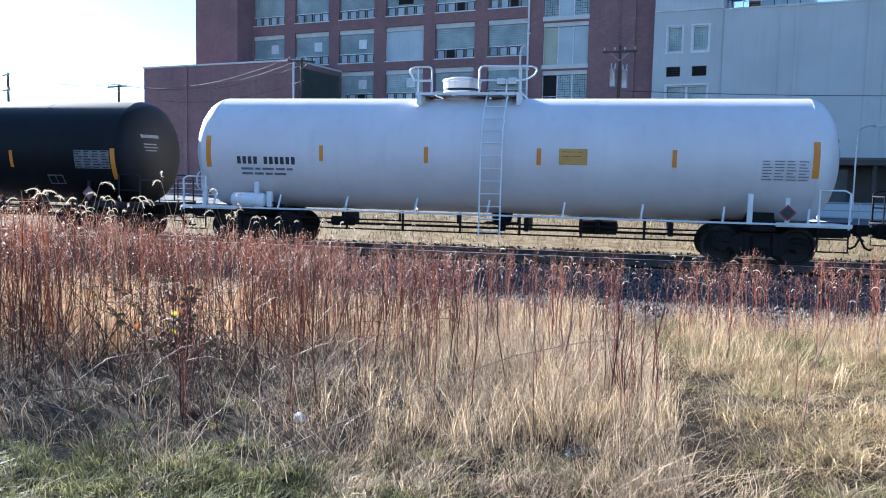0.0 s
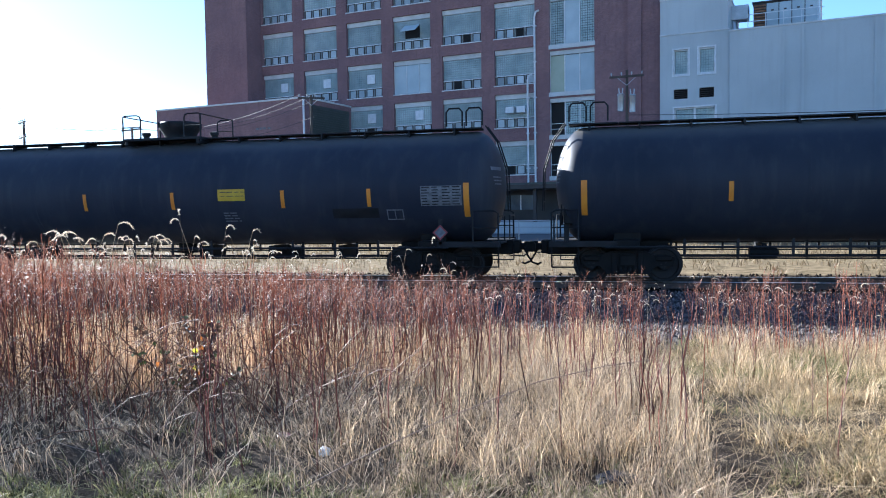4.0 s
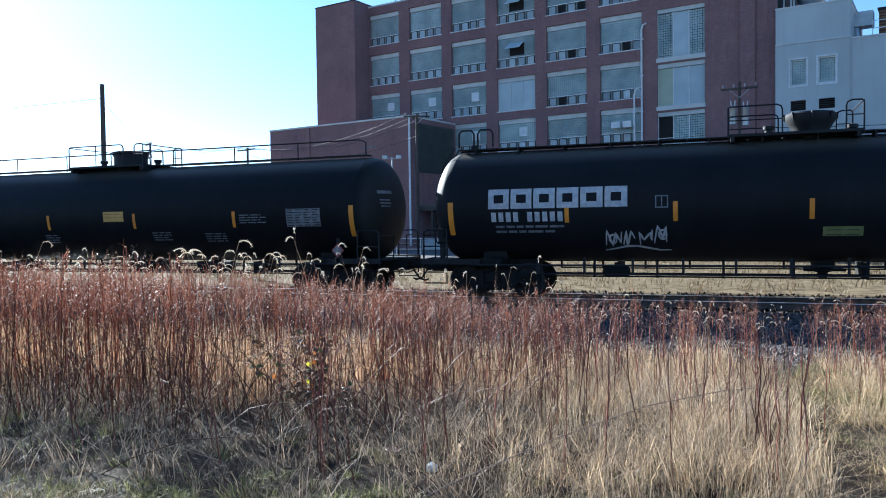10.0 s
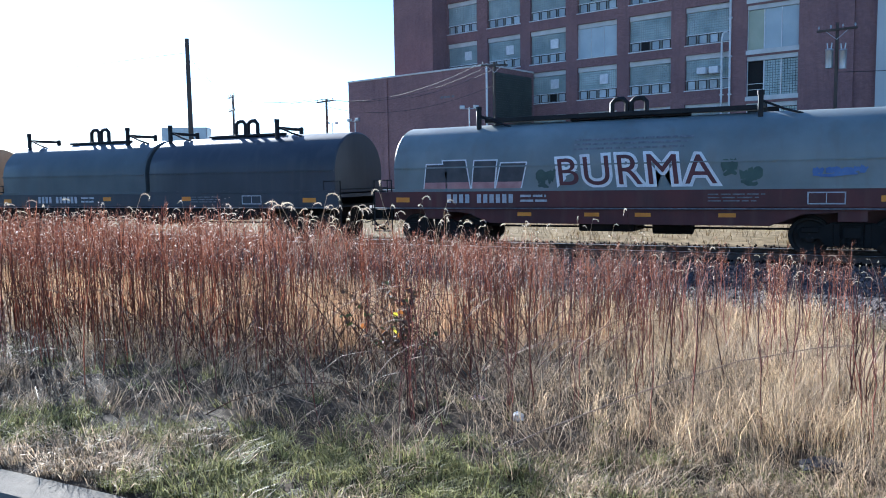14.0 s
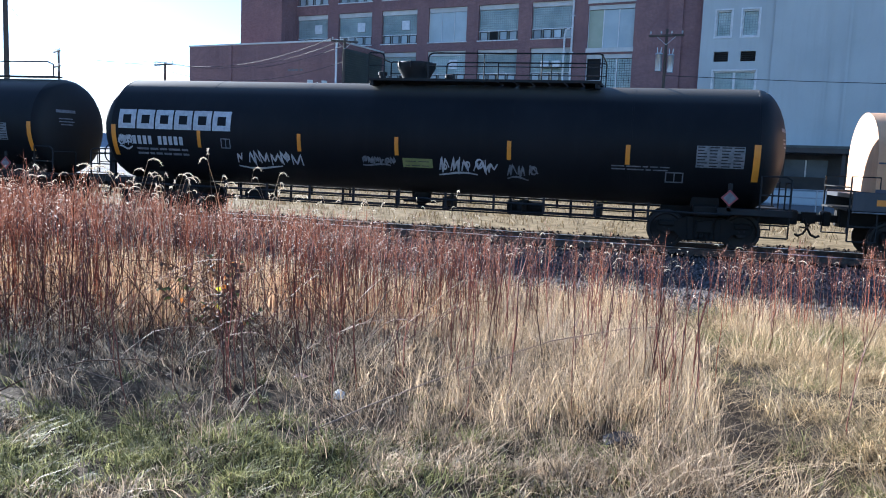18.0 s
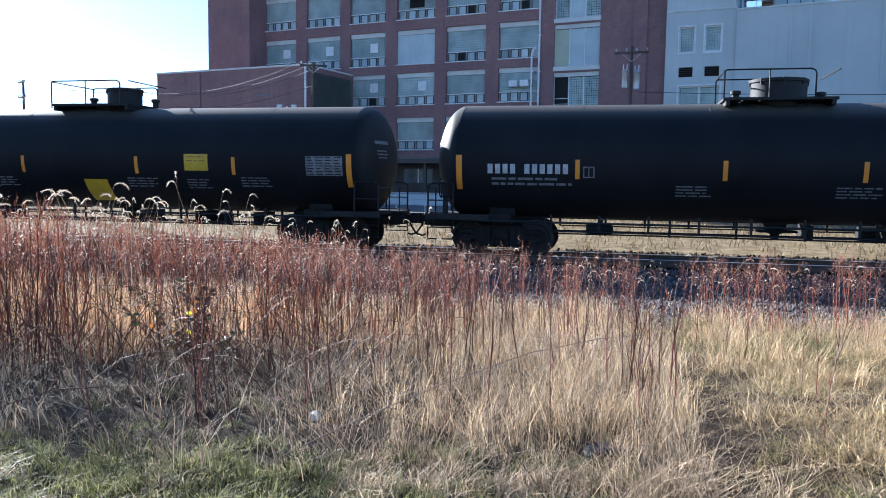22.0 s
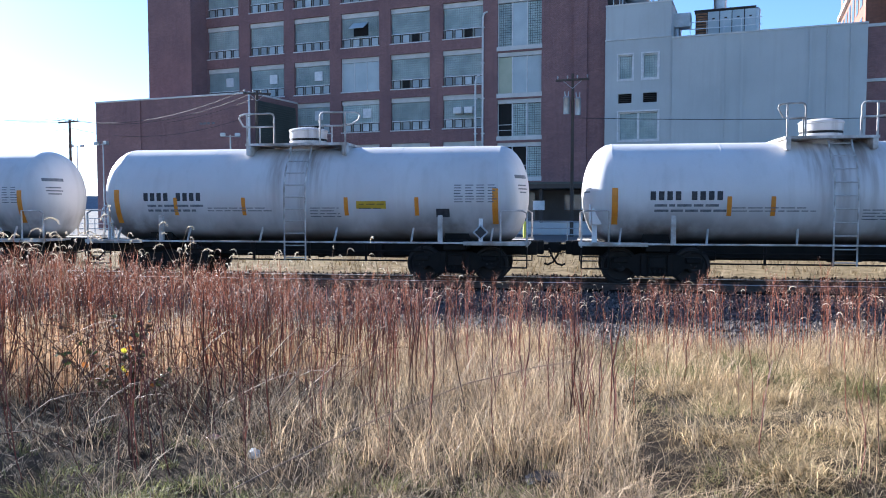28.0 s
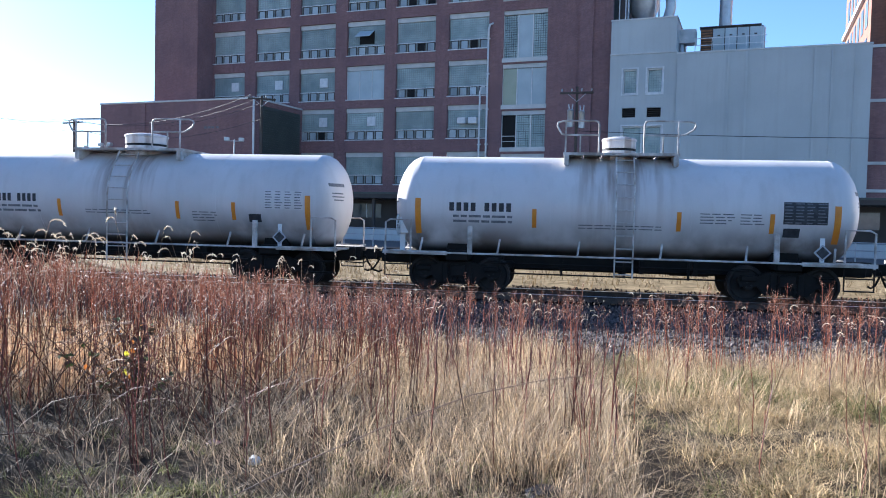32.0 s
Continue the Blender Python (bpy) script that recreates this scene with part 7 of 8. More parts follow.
def foxtail(h, big=1.0):
    """A fine stem that nods at the top under a soft, bristly seed head."""
    a = rng.uniform(0, 6.283)
    d = np.array([math.cos(a), math.sin(a), 0])
    b = rng.uniform(0.10, 0.26)
    t = np.linspace(0, 1, 6)
    stem = np.stack([d * b * h * u ** 3 + np.array([0, 0, h * u]) for u in t])
    out = [bar(stem, np.linspace(0.0019, 0.0011, 6))]
    top, ln = stem[-1], big * rng.uniform(0.072, 0.11)
    u = np.linspace(0, 1, 7)
    ang = 0.95 - u * rng.uniform(1.4, 2.3)
    step = ln / 6
    pts = [top]
    for q in ang[1:]:
        pts.append(pts[-1] + step * (d * math.cos(q) + np.array([0, 0, math.sin(q)])))
    pts = np.array(pts)
    rad = big * 0.0030 * np.array([0.45, 0.95, 1.0, 1.0, 0.92, 0.7, 0.25])
    head = [bar(pts, rad, 5)]
    for _ in range(64):                          # bristles stand off all round
        i = rng.integers(0, 6)
        p = pts[i] + (pts[i + 1] - pts[i]) * rng.random()
        v = rng.normal(0, 1, 3)
        v /= np.linalg.norm(v)
        v = v + 0.8 * (pts[i + 1] - pts[i]) / step
        q = np.cross(v, rng.normal(0, 1, 3))
        q /= np.linalg.norm(q)
        head.append((np.array([p - q * 0.0011, p + q * 0.0011, p + v * 0.0115 * big]), np.array([(0, 1, 2)])))
    return merged(out), merged(head)


def region(n, x0, x1, y0, y1, keep):
    x, y = rng.uniform(x0, x1, n), rng.uniform(y0, y1, n)
    ok = rng.random(n) < keep(x, y)
    return x[ok], y[ok]


def soft(v, a, b):
    t = np.clip((v - a) / (b - a), 0, 1)
    return t * t * (3 - 2 * t)


def patchy(x, y, s=0.8, seed=0.0):
    return np.array([noise.noise((a * s, b * s, seed)) for a, b in zip(x, y)])


WEED = surface("dead_red_stem", (0.060, 0.016, 0.009), (0.37, 0.105, 0.050), 3, 0.6, bump=0, island=True)
TWIG = surface("dead_mauve_twig", (0.055, 0.018, 0.011), (0.44, 0.185, 0.105), 3, 0.65, bump=0, island=True, through_light=0.25)
WEED_DARK = surface("dead_brown_weed", (0.036, 0.019, 0.014), (0.19, 0.098, 0.062), 3, 0.6, bump=0, island=True, through_light=0.1)
STRAW = surface("dry_tan_grass", (0.13, 0.075, 0.035), (0.95, 0.715, 0.44), 3, 0.45, bump=0, island=True, through_light=0.5)
STRAW_ORANGE = surface("dry_orange_grass", (0.17, 0.085, 0.042), (0.72, 0.46, 0.265), 3, 0.5, bump=0, island=True, through_light=0.5)
STRAW_GREY = surface("dry_grey_grass", (0.034, 0.022, 0.014), (0.69, 0.535, 0.36), 3, 0.5, bump=0, island=True, through_light=0.4)
MAT = surface("matted_brown_grass", (0.026, 0.017, 0.011), (0.64, 0.475, 0.315), 3, 0.55, bump=0, island=True, through_light=0.3, gloss=0.1)
GREEN = surface("winter_green_grass", (0.012, 0.018, 0.006), (0.36, 0.345, 0.145), 3, 0.5, bump=0, island=True, through_light=0.45)
OLIVE = surface("yellowing_grass", (0.085, 0.058, 0.024), (0.82, 0.62, 0.36), 3, 0.45, bump=0, island=True, through_light=0.5)
SEED = surface("pale_dry_seed", (0.46, 0.34, 0.27), (0.80, 0.67, 0.55), 3, 0.7, bump=0, island=True, through_light=0.3)
PLUME = surface("pale_seed_head", (0.60, 0.51, 0.38), (0.84, 0.75, 0.60), 3, 0.7, bump=0, island=True, through_light=0.5)

for m, g in ((STRAW, 0.30), (OLIVE, 0.20), (STRAW_ORANGE, 0.15), (STRAW_GREY, 0.10), (GREEN, 0.05), (WEED, 0.30), (TWIG, 0.25), (WEED_DARK, 0.12)):      # dry, with a dull gleam
    m.node_tree.nodes["Principled BSDF"].inputs["Specular IOR Level"].default_value = g

PATH_X = lambda y: 0.69 + 0.004 * y
TRAIL = lambda x, y: np.exp(-((x - PATH_X(y)) / 0.28) ** 2)


def clumped(x, y, s, seed, thr, edge=0.14):
    return soft(patchy(x, y, s, seed), thr - edge, thr + edge)


def front(x):
    """Where the stand of weeds begins, seen from the kerb."""
    return 4.2 + 2.2 * soft(x, -5.4, -3.2)


# the stand of tall red weeds: thick beyond the brambles, single stems in the middle, a thin row along the ballast
def stand(name, templates, x, y, size, lean, twig, label):
    """Stems and their twigs, set alike."""
    stems, tops, dry = [t[0] for t in templates], [t[1] for t in templates], [t[2] for t in templates]
    state = rng.bit_generator.state
    bulk(name + "_stems", *scatter(stems, x, y, size, lean), WEED if twig is TWIG else WEED_DARK, label + ", stems", "weeds")
    rng.bit_generator.state = state
    bulk(name + "_twigs", *scatter(tops, x, y, size, lean), twig, label + ", forked twigs", "weeds")
    rng.bit_generator.state = state
    bulk(name + "_seeds", *scatter(dry, x, y, size, lean), SEED, label + ", dry seeds", "weeds")


talls = [weed_stalk(1.0, 9, 0.17, 1) for _ in range(14)]
x, y = region(18000, -21, 9, 4.1, 13.5, lambda x, y: np.where(
    x < -0.2, (0.10 + 0.62 * soft(y, front(x) + 0.1, front(x) + 1.0)) * (1 - 0.80 * soft(y, front(x) + 2.0, front(x) + 2.9) * (1 - 0.5 * soft(y, 10.2, 11.0))) * soft(y, front(x) - 0.5, front(x) + 0.4) * (0.10 + 0.90 * soft(-x, 1.0, 3.0) + 0.55 * soft(y, 9.6, 10.8)),
    0.03 + 0.28 * soft(y, 9.8, 11.0)) * (1 - 0.95 * TRAIL(x, y)) * (1 - soft(y, 12.6, 13.5)) * (1 - 0.85 * soft(x, 0.4, 1.2) * (1 - soft(y, 8.8, 9.8)))
    * (0.25 + 0.75 * clumped(x, y, 1.3, 71, -0.05)) * (1 - 0.12 * soft(-x, 3.6, 5.6)))
bear = np.degrees(np.arctan2(x, y))
h = 1.30 - 0.19 * soft(bear, -40, -29) - 0.15 * soft(bear, -26, -12) + 0.08 * soft(x, 0.8, 2.0) * soft(y, 9, 10) + 0.14 * patchy(x, y, 0.9, 2.0) + rng.normal(0, 0.09, len(x))
stand("tall_weeds", talls, x, y, h, 0.040, TWIG, "dense stand of tall dead reddish weeds")
browns = [weed_stalk(1.0, 6, 0.26, 1, 0.4) for _ in range(8)]
x, y = region(4300, -16, 6, 4.2, 9.5, lambda x, y: soft(y, 4.3, 5.3) * (0.06 + 0.60 * soft(-x, 1.5, 3.0)) * (1 - TRAIL(x, y)) * (1 - 0.9 * soft(x, 0.5, 1.0) * (1 - soft(y, 8.6, 9.6))) * (0.25 + 0.75 * clumped(x, y, 1.2, 81, 0.0)))
stand("brown_weeds", browns, x, y, 0.80 + 0.20 * rng.normal(0, 1, len(x)).clip(-1.5, 1.5), 0.13, WEED_DARK, "scattered darker dead weeds")

# single bare dark-red stems that stand out of the dry grass
RED_STEM = surface("dark_red_stem", (0.045, 0.010, 0.008), (0.22, 0.060, 0.038), 3, 0.5, bump=0, island=True)
singles = []
for _ in range(10):
    s_, n_ = rng.normal(0, 0.016, (7, 2)).cumsum(0), np.linspace(0, 1, 7)
    pts = np.column_stack([s_ - s_[0], n_])
    p_ = [bar(pts, np.linspace(0.0064, 0.0030, 7))]
    for _ in range(rng.integers(1, 5)):
        i, a = rng.integers(2, 6), rng.uniform(0, 6.283)
        e = np.array([math.cos(a) * 0.35, math.sin(a) * 0.35, 1]) * rng.uniform(0.08, 0.22)
        p_.append(bar([pts[i], pts[i] + e * 0.6, pts[i] + e + (0, 0, 0.02)], [0.004, 0.003, 0.002]))
    singles.append(merged(p_))
x, y = region(2500, -9, 6.5, 4.3, 11.0, lambda x, y: np.where(x < PATH_X(y), np.minimum(1, 0.50 * soft(y, 4.4 - 0.5 * soft(-x, 1, 2.2), 5.4 - 0.9 * soft(-x, 1, 2.2)) * (1 + 0.5 * soft(-x, 1, 2.5)) * (1 - 0.5 * soft(-x, 3.0, 4.5))), 0.07 + 0.30 * soft(y, 8.6, 10)) * (0.2 + 0.8 * clumped(x, y, 1.5, 17, 0.0)) * (1 - TRAIL(x, y)))
cx, cy = rng.normal(0.30, 0.14, 11), rng.uniform(4.5, 6.2, 11)
x, y = np.r_[x, cx], np.r_[y, cy]
bulk("bare_red_stems", *scatter(singles, x, y, rng.uniform(0.50, 1.10, len(x)) * (1 - 0.3 * soft(x, 0.4, 1.0)), 0.05), RED_STEM, "single bare dark red stems in the dry grass", "weeds")

# nodding foxtails
fox = [foxtail(1.0) for _ in range(14)]
stems, heads = [f[0] for f in fox], [f[1] for f in fox]
x, y = region(1750, -20, 8, 5.4, 12.6, lambda x, y: np.where(x < -1.2, 0.45 * soft(y, 5.8, 7.5) * (0.25 + 0.75 * soft(-x, 2.6, 4.2)), 0.85 * soft(y, 9.2, 10.8) * (1 + 0.3 * soft(y, 11, 12))) * (1 - 0.8 * TRAIL(x, y)) * (0.2 + 0.8 * clumped(x, y, 0.9, 91, 0.0)))
size = 1.42 - 0.60 * soft(x, -4.5, 0.3) + rng.normal(0, 0.09, len(x))
cx, cy = rng.normal(-4.6, 0.9, 34), rng.normal(6.9, 0.6, 34)
x, y, size = np.r_[x, cx], np.r_[y, cy], np.r_[size, rng.normal(1.44, 0.10, 34)]
state = rng.bit_generator.state
bulk("foxtail_stems", *scatter(stems, x, y, size, 0.07), STRAW_GREY, "fine dry foxtail stems", "grass")
rng.bit_generator.state = state
bulk("foxtail_heads", *scatter(heads, x, y, size, 0.07), PLUME, "pale nodding foxtail seed heads", "grass")

fox = [foxtail(1.0, 1.5) for _ in range(10)]
stems, heads = [f[0] for f in fox], [f[1] for f in fox]
x, y = region(210, -3, 7.5, 9.6, 13.0, lambda x, y: 0.7 * (1 - 0.9 * TRAIL(x, y)) * (0.15 + 0.85 * clumped(x, y, 0.8, 95, 0.0)))
size = rng.normal(0.84, 0.10, len(x))
state = rng.bit_generator.state
bulk("foxtail_stems", *scatter(stems, x, y, size, 0.09), STRAW_GREY, "fine dry foxtail stems by the gravel", "grass")
rng.bit_generator.state = state
bulk("foxtail_heads", *scatter(heads, x, y, size, 0.09), PLUME, "pale nodding seed heads by the gravel", "grass")

# dry grass: tall and sunlit behind and between the weeds, matted under them
tufts = [tuft(14, 0.2, 1.0, 0.0033, 0.15, 0.45, 0.5) for _ in range(14)]
x, y = region(17500, -15, 7.5, 4.0, 13.5, lambda x, y: (1 - 0.97 * TRAIL(x, y)) * np.where(x < PATH_X(y) - 0.1, 0.85, 0.05 + 0.80 * soft(y, 7.4, 9.2))
    * np.maximum(soft(x, -2.4, -1.2) * soft(y, 4.0, 4.7), soft(y, front(x) + 0.6, front(x) + 1.5)) * (1 - soft(y, 12.5, 13.2)) * (0.12 + 0.88 * clumped(x, y, 1.6, 21, -0.06)))
bulk("tall_dry_grass", *scatter(tufts, x, y, (0.36 + 0.30 * patchy(x, y, 1.1, 5) + 0.14 * soft(y, 6, 9.5) + rng.normal(0, 0.09, len(x))).clip(0.16), 0.22), STRAW, "tall tan dry grass", "grass")
# upright straw, lit through, between the stems of the stand
upright = [tuft(12, 0.55, 1.0, 0.0027, 0.13, 0.16, 0.2) for _ in range(10)]
x, y = region(3300, -15, -0.8, 6.0, 11.5, lambda x, y: soft(y, front(x) + 0.7, front(x) + 1.3) * (1 - 0.6 * soft(y, front(x) + 3.0, front(x) + 4.0)) * (0.25 + 0.75 * soft(-x, 1.4, 3.0)) * (0.35 + 0.65 * clumped(x, y, 1.0, 23, -0.1)))
bulk("upright_orange_grass", *scatter(upright, x, y, 0.48 + 0.30 * soft(-np.degrees(np.arctan2(x, y)), 17, 31) + rng.normal(0, 0.08, len(x)), 0.08), STRAW_ORANGE, "upright orange-tan dry grass between the weed stems", "grass")
# a thick edge of tall grass along the trail, that shades it
edge = [tuft(20, 0.30, 1.0, 0.0026, 0.13, 0.28, 0.35) for _ in range(8)]
x, y = region(1050, -1.3, 0.50, 3.95, 7.2, lambda x, y: (0.30 + 0.45 * soft(x, -0.1, 0.35)) * soft(y, 3.9, 4.4) * (0.30 + 0.70 * clumped(x, y, 2.0, 29, 0.0)) * (1 - 0.5 * soft(y, 5.8, 6.8)))
g = rng.random(len(x)) < 0.35
size = (rng.uniform(0.30, 0.50, len(x)) + 0.10 * soft(x, 0.0, 0.3)) * (0.7 + 0.3 * soft(y, 4.0, 5.0))
bulk("trail_edge_grass", *scatter(edge, x[g], y[g], size[g], 0.14), STRAW, "dense tall dry grass edging the foot trail", "grass")
bulk("grey_edge_grass", *scatter(edge, x[~g], y[~g], size[~g], 0.16), STRAW_GREY, "grey tangled dry grass edging the foot trail", "grass")
mats = [tuft(11, 0.2, 0.7, 0.0036, 0.18, 1.0, 0.7) for _ in range(8)]
x, y = region(11000, -14, 1, 3.7, 12.6, lambda x, y: soft(y, 3.45, 4.0) * 0.78 * (0.85 + 0.4 * soft(x, -2.8, -1.0)) * (1 - TRAIL(x, y)) * (0.15 + 0.85 * clumped(x, y, 1.9, 31, 0.0, 0.12)))
bulk("matted_dry_grass", *scatter(mats, x, y, (0.55 + 0.3 * patchy(x, y, 0.9, 8) + rng.normal(0, 0.12, len(x))).clip(0.25), 0.35), MAT, "matted brown-grey dry grass under the weeds", "grass")
# long pale blades that stand out singly
longs = [tuft(3, 0.5, 1.0, 0.0033, 0.12, 0.35, 0.3, 4) for _ in range(8)]
x, y = region(3600, -10, 1.0, 4.2, 8.5, lambda x, y: (0.18 + 0.32 * soft(x, -3, -1)) * soft(y, 4.3, 5.0) * (1 - TRAIL(x, y)) * (0.3 + 0.7 * clumped(x, y, 1.1, 33, 0.0)))
bulk("long_pale_blades", *scatter(longs, x, y, rng.uniform(0.35, 0.75, len(x)), 0.35), STRAW_GREY, "single long pale dry grass blades", "grass")

# the verge: hummocks of short grass, combed over, half green, with dark hollows between
hummocks = [tuft(26, 0.05, 0.145, 0.0030, 0.075, 0.9, 0.6, 2) for _ in range(12)]
x, y = region(11500, -9, 3.4, 2.82, 5.3, lambda x, y: (1 - 0.93 * soft(y, 3.5 + 0.65 * soft(x, -4.5, -0.5), 3.9 + 0.75 * soft(x, -4.5, -0.5))) * 0.85 * (1 - 0.6 * TRAIL(x, y)) * (0.32 + 0.68 * clumped(x, y, 2.6, 41, -0.02, 0.08)))
g = patchy(x, y, 0.9, 3) + rng.normal(0, 0.22, len(x)) > -0.12
bulk("green_verge", *scatter(hummocks, x[g], y[g], rng.uniform(0.6, 1.25, g.sum()), 0.28), GREEN, "short green grass in hummocks along the kerb", "grass")
bulk("straw_verge", *scatter(hummocks, x[~g], y[~g], rng.uniform(0.6, 1.3, (~g).sum()), 0.35), STRAW_GREY, "short dry grass along the kerb", "grass")
# beside the trail: yellowing
fine_lawn = [tuft(18, 0.05, 0.15, 0.0022, 0.11, 1.4, 0.7, 2) for _ in range(10)]
x, y = region(15500, 0.45, 7.5, 3.0, 11.6, lambda x, y: 0.75 * (1 - 0.90 * TRAIL(x, y)) * (0.08 + 0.92 * clumped(x, y, 1.7, 61, 0.0, 0.1)))
g = patchy(x, y, 0.7, 13) + rng.normal(0, 0.2, len(x)) > 0.16
size = 0.50 + 1.0 * clumped(x, y, 1.8, 51, 0.14) + 0.9 * soft(y, 7.0, 9.0) + rng.uniform(-0.2, 0.3, len(x))
bulk("yellow_grass", *scatter(fine_lawn, x[~g], y[~g], size[~g], 0.45), OLIVE, "short yellowing grass beside the trail", "grass")
bulk("green_trail_grass", *scatter(fine_lawn, x[g], y[g], size[g], 0.45), GREEN, "short green grass beside the trail", "grass")
# trampled straw on the trail
flat = [tuft(10, 0.10, 0.28, 0.0026, 0.16, 2.8, 0.85) for _ in range(6)]
x, y = region(5200, 0.45, 6.5, 3.2, 11.4, lambda x, y: 0.55 * np.maximum(0.35 * TRAIL(x, y), 0.45 * soft(x, 0.85, 1.3)))
bulk("trampled_straw", *scatter(flat, x, y, rng.uniform(0.5, 0.9, len(x)), 0.6), OLIVE, "trampled straw on the foot trail", "straw")

# the far grass strip beyond the track
x, y = region(4200, -60, 26, 24.9, 44, lambda x, y: 0.9)
FAR_STRAW = surface("cropped_far_grass", (0.12, 0.085, 0.045), (0.30, 0.225, 0.125), 3, 0.8, bump=0, island=True, through_light=0.2)
far = [tuft(7, 0.12, 0.36, 0.014, 0.35, 0.7, 0.3, 2) for _ in range(5)]
bulk("far_dry_grass", *scatter(far, x, y, rng.uniform(0.7, 1.2, len(x)), 0.2), FAR_STRAW, "cropped dry grass beyond the track", "grass")

# arched dead canes through the weeds
canes = []
for _ in range(380):
    x0, y0 = rng.uniform(-9, -1.9), rng.uniform(4.4, 7.0)
    if y0 < 4.9 + 0.7 * (x0 > -2):
        continue
    a, ln = rng.uniform(0, 6.283), rng.uniform(0.5, 1.5)
    t = np.linspace(0, 1, 9)
    hh = rng.uniform(0.25, 0.75)
    pts = np.stack([x0 + math.cos(a) * ln * t + rng.normal(0, 0.012, 9), y0 + math.sin(a) * ln * 0.6 * t + rng.normal(0, 0.012, 9), ground_z(x0, y0) + hh * np.sin(t * rng.uniform(1.4, 2.7)) + 0.15 * t], -1)
    canes.append(bar(pts, np.linspace(rng.uniform(0.0035, 0.0062), 0.0016, 9)))
bulk("dead_canes", *merged(canes), WEED_DARK, "arched dead bramble canes", "brambles")

# long pale canes that lean out of the stand
PALE_CANE = surface("pale_dead_cane", (0.07, 0.040, 0.030), (0.33, 0.235, 0.185), 3, 0.6, bump=0, island=True, gloss=0.15)
canes = []
for _ in range(95):
    x0, y0 = rng.uniform(-9.0, -2.8), rng.uniform(4.2, 6.2)
    a, ln, up = rng.normal(0.1, 0.6) + math.pi * (rng.random() < 0.4), rng.uniform(0.4, 1.1), rng.uniform(0.15, 0.75)
    t = np.linspace(0, 1, 10)
    k = rng.normal(0, 0.012, (10, 3)).cumsum(0)
    pts = np.stack([x0 + math.cos(a) * ln * t, y0 + math.sin(a) * ln * 0.5 * t, ground_z(x0, y0) + 0.12 + up * t ** rng.uniform(0.5, 1.1) - 0.25 * t ** 4], -1) + k
    canes.append(bar(pts, np.linspace(rng.uniform(0.0022, 0.0036), 0.0012, 10)))
bulk("leaning_canes", *merged(canes), PALE_CANE, "long pale dead canes leaning over the verge", "brambles")
cane = thing("fallen_cane", "long thin bare cane slanting through the dry grass", "cane", m=Matrix())
part("stem", Shape().tube([(-1.86, 4.05, 0.02), (-1.5, 4.2, 0.20), (-1.0, 4.4, 0.42), (-0.5, 4.6, 0.60), (-0.1, 4.75, 0.68), (0.15, 4.85, 0.70)], 0.0045, 6, 0.0025), PALE_CANE, cane)
cane = thing("arched_cane", "dark bramble cane arching over the verge", "cane", m=Matrix())
part("stem", Shape().tube([(-4.05, 4.0, 0.0), (-3.75, 4.0, 0.16), (-3.3, 4.02, 0.32), (-2.95, 4.05, 0.36), (-2.72, 4.05, 0.26), (-2.6, 4.05, 0.02)], 0.005, 6, 0.003), WEED_DARK, cane)

# ballast stones
base = np.array([(0, 0, 1), (0.9, 0.1, 0.1), (-0.2, 0.9, 0), (-0.8, -0.3, 0.15), (0.2, -0.9, 0.05), (0.1, 0.1, -0.8)])
tris = np.array([(0, 1, 2), (0, 2, 3), (0, 3, 4), (0, 4, 1), (5, 2, 1), (5, 3, 2), (5, 4, 3), (5, 1, 4)])
stones = [(base * rng.uniform(0.7, 1.25, base.shape) * 0.035, tris) for _ in range(12)]
x, y = region(27000, -28, 12, 11.7, 20.0, lambda x, y: np.maximum(soft(y, 12.0, 12.7), 0.9 * TRAIL(x, y)))
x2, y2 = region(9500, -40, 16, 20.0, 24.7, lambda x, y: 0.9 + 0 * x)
# these stones carry the train's shade in their colour
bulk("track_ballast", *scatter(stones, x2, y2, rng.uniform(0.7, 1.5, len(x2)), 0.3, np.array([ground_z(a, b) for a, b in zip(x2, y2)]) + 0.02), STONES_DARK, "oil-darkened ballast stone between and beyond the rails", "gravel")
bulk("ballast", *scatter(stones, x, y, rng.uniform(0.6, 1.35, len(x)), 0.3, np.array([ground_z(a, b) for a, b in zip(x, y)]) + 0.012), STONES, "dark grey-purple crushed ballast stone", "gravel")


# ---- single things in the grass ----
LEAF_Y = surface("yellow_leaf", (0.55, 0.50, 0.03), (0.68, 0.60, 0.06), 8, 0.5, bump=0, through_light=0.5)
LEAF_O = surface("orange_leaf", (0.50, 0.16, 0.03), (0.60, 0.24, 0.05), 8, 0.5, bump=0, through_light=0.45)
LEAF_B = surface("brown_leaf", (0.07, 0.045, 0.03), (0.14, 0.09, 0.055), 8, 0.6, bump=0, vary=0.3, through_light=0.2)
LEAF_G = surface("dull_green_leaf", (0.06, 0.08, 0.025), (0.11, 0.13, 0.04), 8, 0.5, bump=0, vary=0.3, through_light=0.35)


def leaf_mesh(mat):
    s = Shape()
    v = [(0, 0, 0), (0.012, 0.014, 0.004), (0.030, 0.018, 0.006), (0.050, 0.0, -0.004), (0.030, -0.018, 0.006), (0.012, -0.014, 0.004), (0.026, 0, -0.003)]
    s.add(v, [(0, 6, 1), (1, 6, 2), (2, 6, 3), (3, 6, 4), (4, 6, 5), (5, 6, 0)])
    return s.mesh("leaf", mat)


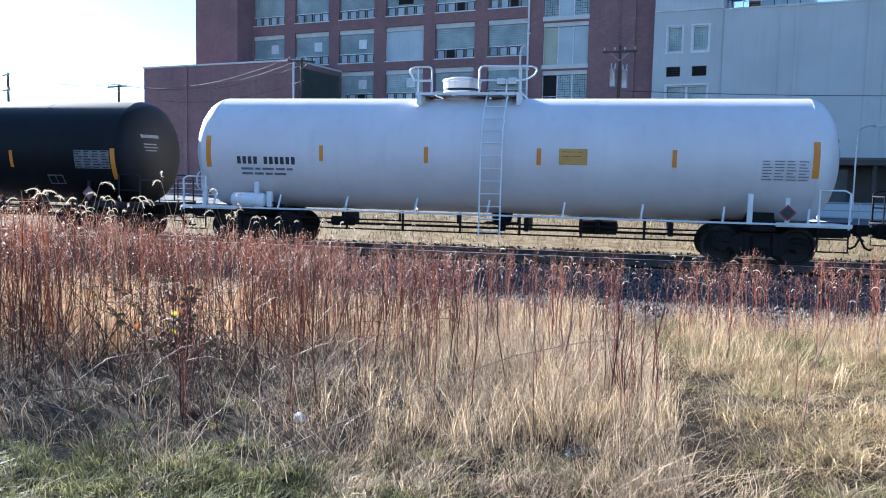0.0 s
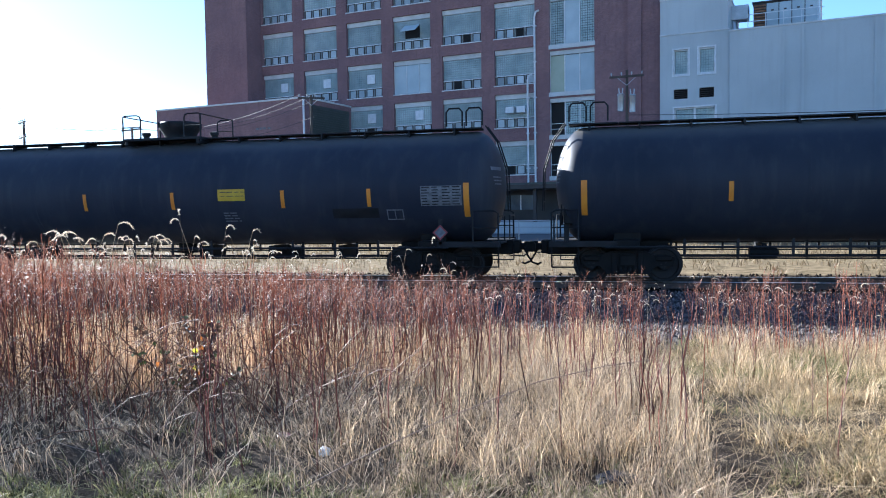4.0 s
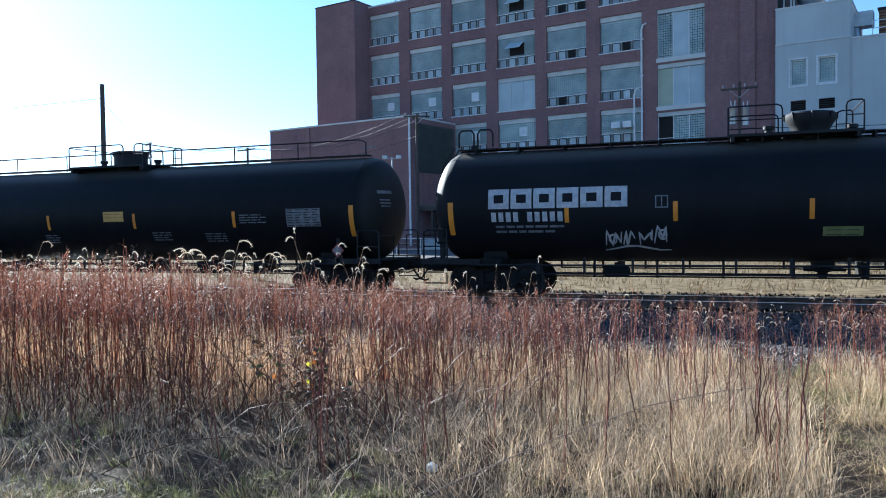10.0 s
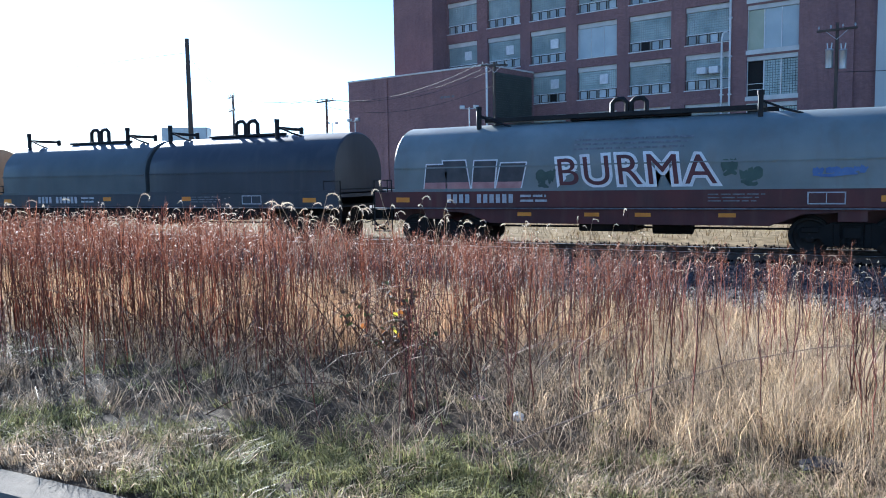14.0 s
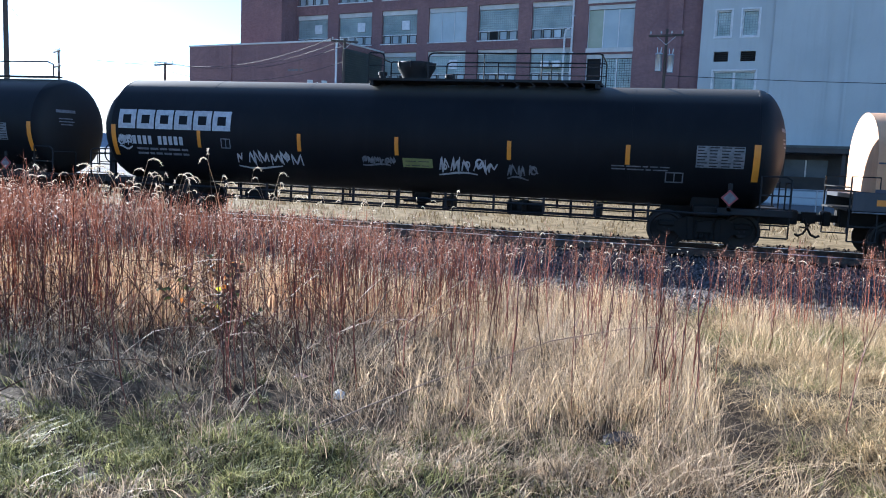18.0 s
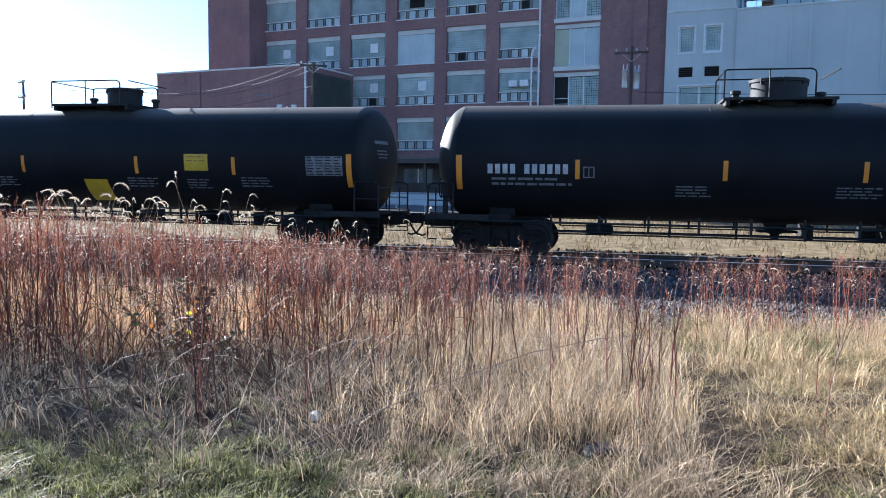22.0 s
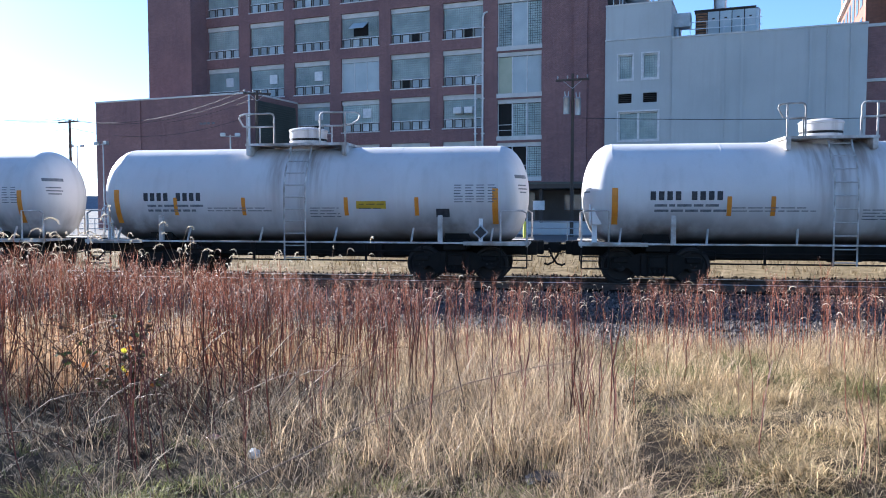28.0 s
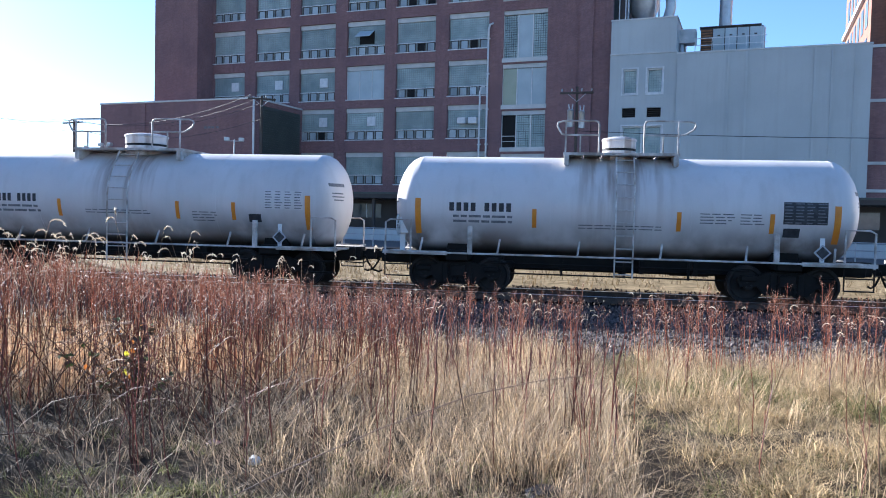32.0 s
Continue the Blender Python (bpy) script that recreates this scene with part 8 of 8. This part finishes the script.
lr = random.Random(8)
bx, by = -3.46, 5.88
shrub = tagged(new("bramble_shrub"), "straggling bramble with brown, orange and yellow leaves", "shrub")
shrub.matrix_basis = pose(bx, by, ground_z(bx, by))
for k in range(9):
    a, ln = lr.uniform(0, 6.28), lr.uniform(0.5, 1.15)
    sp = lr.uniform(0.05, 0.75)
    pts = [(sp * t * math.cos(a) + lr.uniform(-0.02, 0.02), sp * t * math.sin(a) + lr.uniform(-0.02, 0.02), ln * (t - 0.25 * t * t)) for t in [i / 6 for i in range(7)]]
    cane = part("cane", Shape().tube(pts, 0.006, 5, 0.002), WEED_DARK, shrub)
    for i in range(24):
        t = lr.uniform(0.2, 1) * 5.99
        j = int(t)
        p = Vector(pts[j]).lerp(Vector(pts[j + 1]), t - j)
        q = lr.random()
        m = "leaf_b" if q < 0.72 else ("leaf_g" if q < 0.95 else "leaf_o")
        lf = part("leaf", shared(m, lambda: leaf_mesh({"leaf_b": LEAF_B, "leaf_g": LEAF_G, "leaf_o": LEAF_O}[m])), None, cane)
        lf.matrix_basis = pose(*p, lr.uniform(-60, 60), lr.uniform(-40, 60), lr.uniform(0, 360)) @ Matrix.Scale(lr.uniform(0.8, 1.5), 4)
for dx, dz, m in ((-0.03, 0.36, "leaf_y"), (-0.01, 0.39, "leaf_y"), (0.02, 0.55, "leaf_o"), (-0.04, 0.52, "leaf_y"), (0.03, 0.62, "leaf_o")):
    lf = part("leaf", shared(m, lambda: leaf_mesh(LEAF_Y if m == "leaf_y" else LEAF_O)), None, shrub, "bright yellow leaf" if m == "leaf_y" else "orange leaf")
    lf.matrix_basis = pose(dx, -0.05, dz, 70, 20, lr.uniform(0, 360)) @ Matrix.Scale(1.15, 4)

PLASTIC = surface("white_plastic_film", (0.70, 0.72, 0.74), (0.82, 0.83, 0.84), 20, 0.3, bump=0.3, fine=50, through_light=0.3)
DARK_BAG = surface("black_plastic_film", (0.012, 0.012, 0.016), (0.03, 0.03, 0.036), 20, 0.6, bump=0.3, fine=50, gloss=0.1)


def crumpled(name, label, x, y, size, mat, seed, flatten=0.8):
    b = bmesh.new()
    bmesh.ops.create_icosphere(b, subdivisions=3, radius=1.0)
    for v in b.verts:
        n = v.co.normalized()
        k = 1 + 0.35 * noise.noise(n * 2.3 + Vector((seed, 0, 0))) + 0.16 * noise.noise(n * 6 + Vector((0, seed, 0)))
        v.co = Vector((n.x * k * size, n.y * k * size * 0.8, n.z * k * size * flatten))
    m = bpy.data.meshes.new(name)
    b.to_mesh(m)
    b.free()
    m.materials.append(mat)
    ob = tagged(new(name, m), label, "litter")
    ob.matrix_basis = pose(x, y, ground_z(x, y) + size * flatten * 0.8)


crumpled("plastic_bag", "crumpled white plastic bag in the dry grass", -1.91, 4.74, 0.042, PLASTIC, 2.2)
crumpled("black_bag", "crumpled black plastic bag half hidden in grass", -0.04, 4.70, 0.13, DARK_BAG, 7.1, 0.28)
crumpled("food_wrapper", "small crumpled wrapper on the ground", -2.36, 5.1, 0.045, surface("faded_red_wrapper", (0.42, 0.16, 0.15), (0.62, 0.45, 0.42), 14, 0.4, bump=0.2), 4.4, 0.4)


# ---- what moves: the train rolls by, its wheels turn ----
def rolled(t):
    for (t0, s0), (t1, s1) in zip(GONE, GONE[1:]):
        if t <= t1:
            return s0 + (s1 - s0) * (t - t0) / (t1 - t0)
    return GONE[-1][1]


def motions():
    middle = {car: x for car, x in ROLLING}
    for car, x in ROLLING:
        walk(car, [(t, pose(x + s, TRACK_Y, RAIL_Z)) for t, s in GONE])
    for wheel, car, dx, along in WHEELSETS:
        x = middle[car] + along
        seen = [k for k in range(0, 961) if -46 < x + rolled(k / 30) < 22]
        if not seen:
            seen = [0]
        turns = sorted({0, 960, *seen})
        rows = []
        for k in turns:
            s = rolled(min(max(k, seen[0]), seen[-1]) / 30) - rolled(seen[0] / 30)
            rows.append((k / 30, Matrix.Translation((dx, 0, WHEEL_R)) @ Matrix.Rotation(s / WHEEL_R, 4, "Y")))
        walk(wheel, rows)


motions()
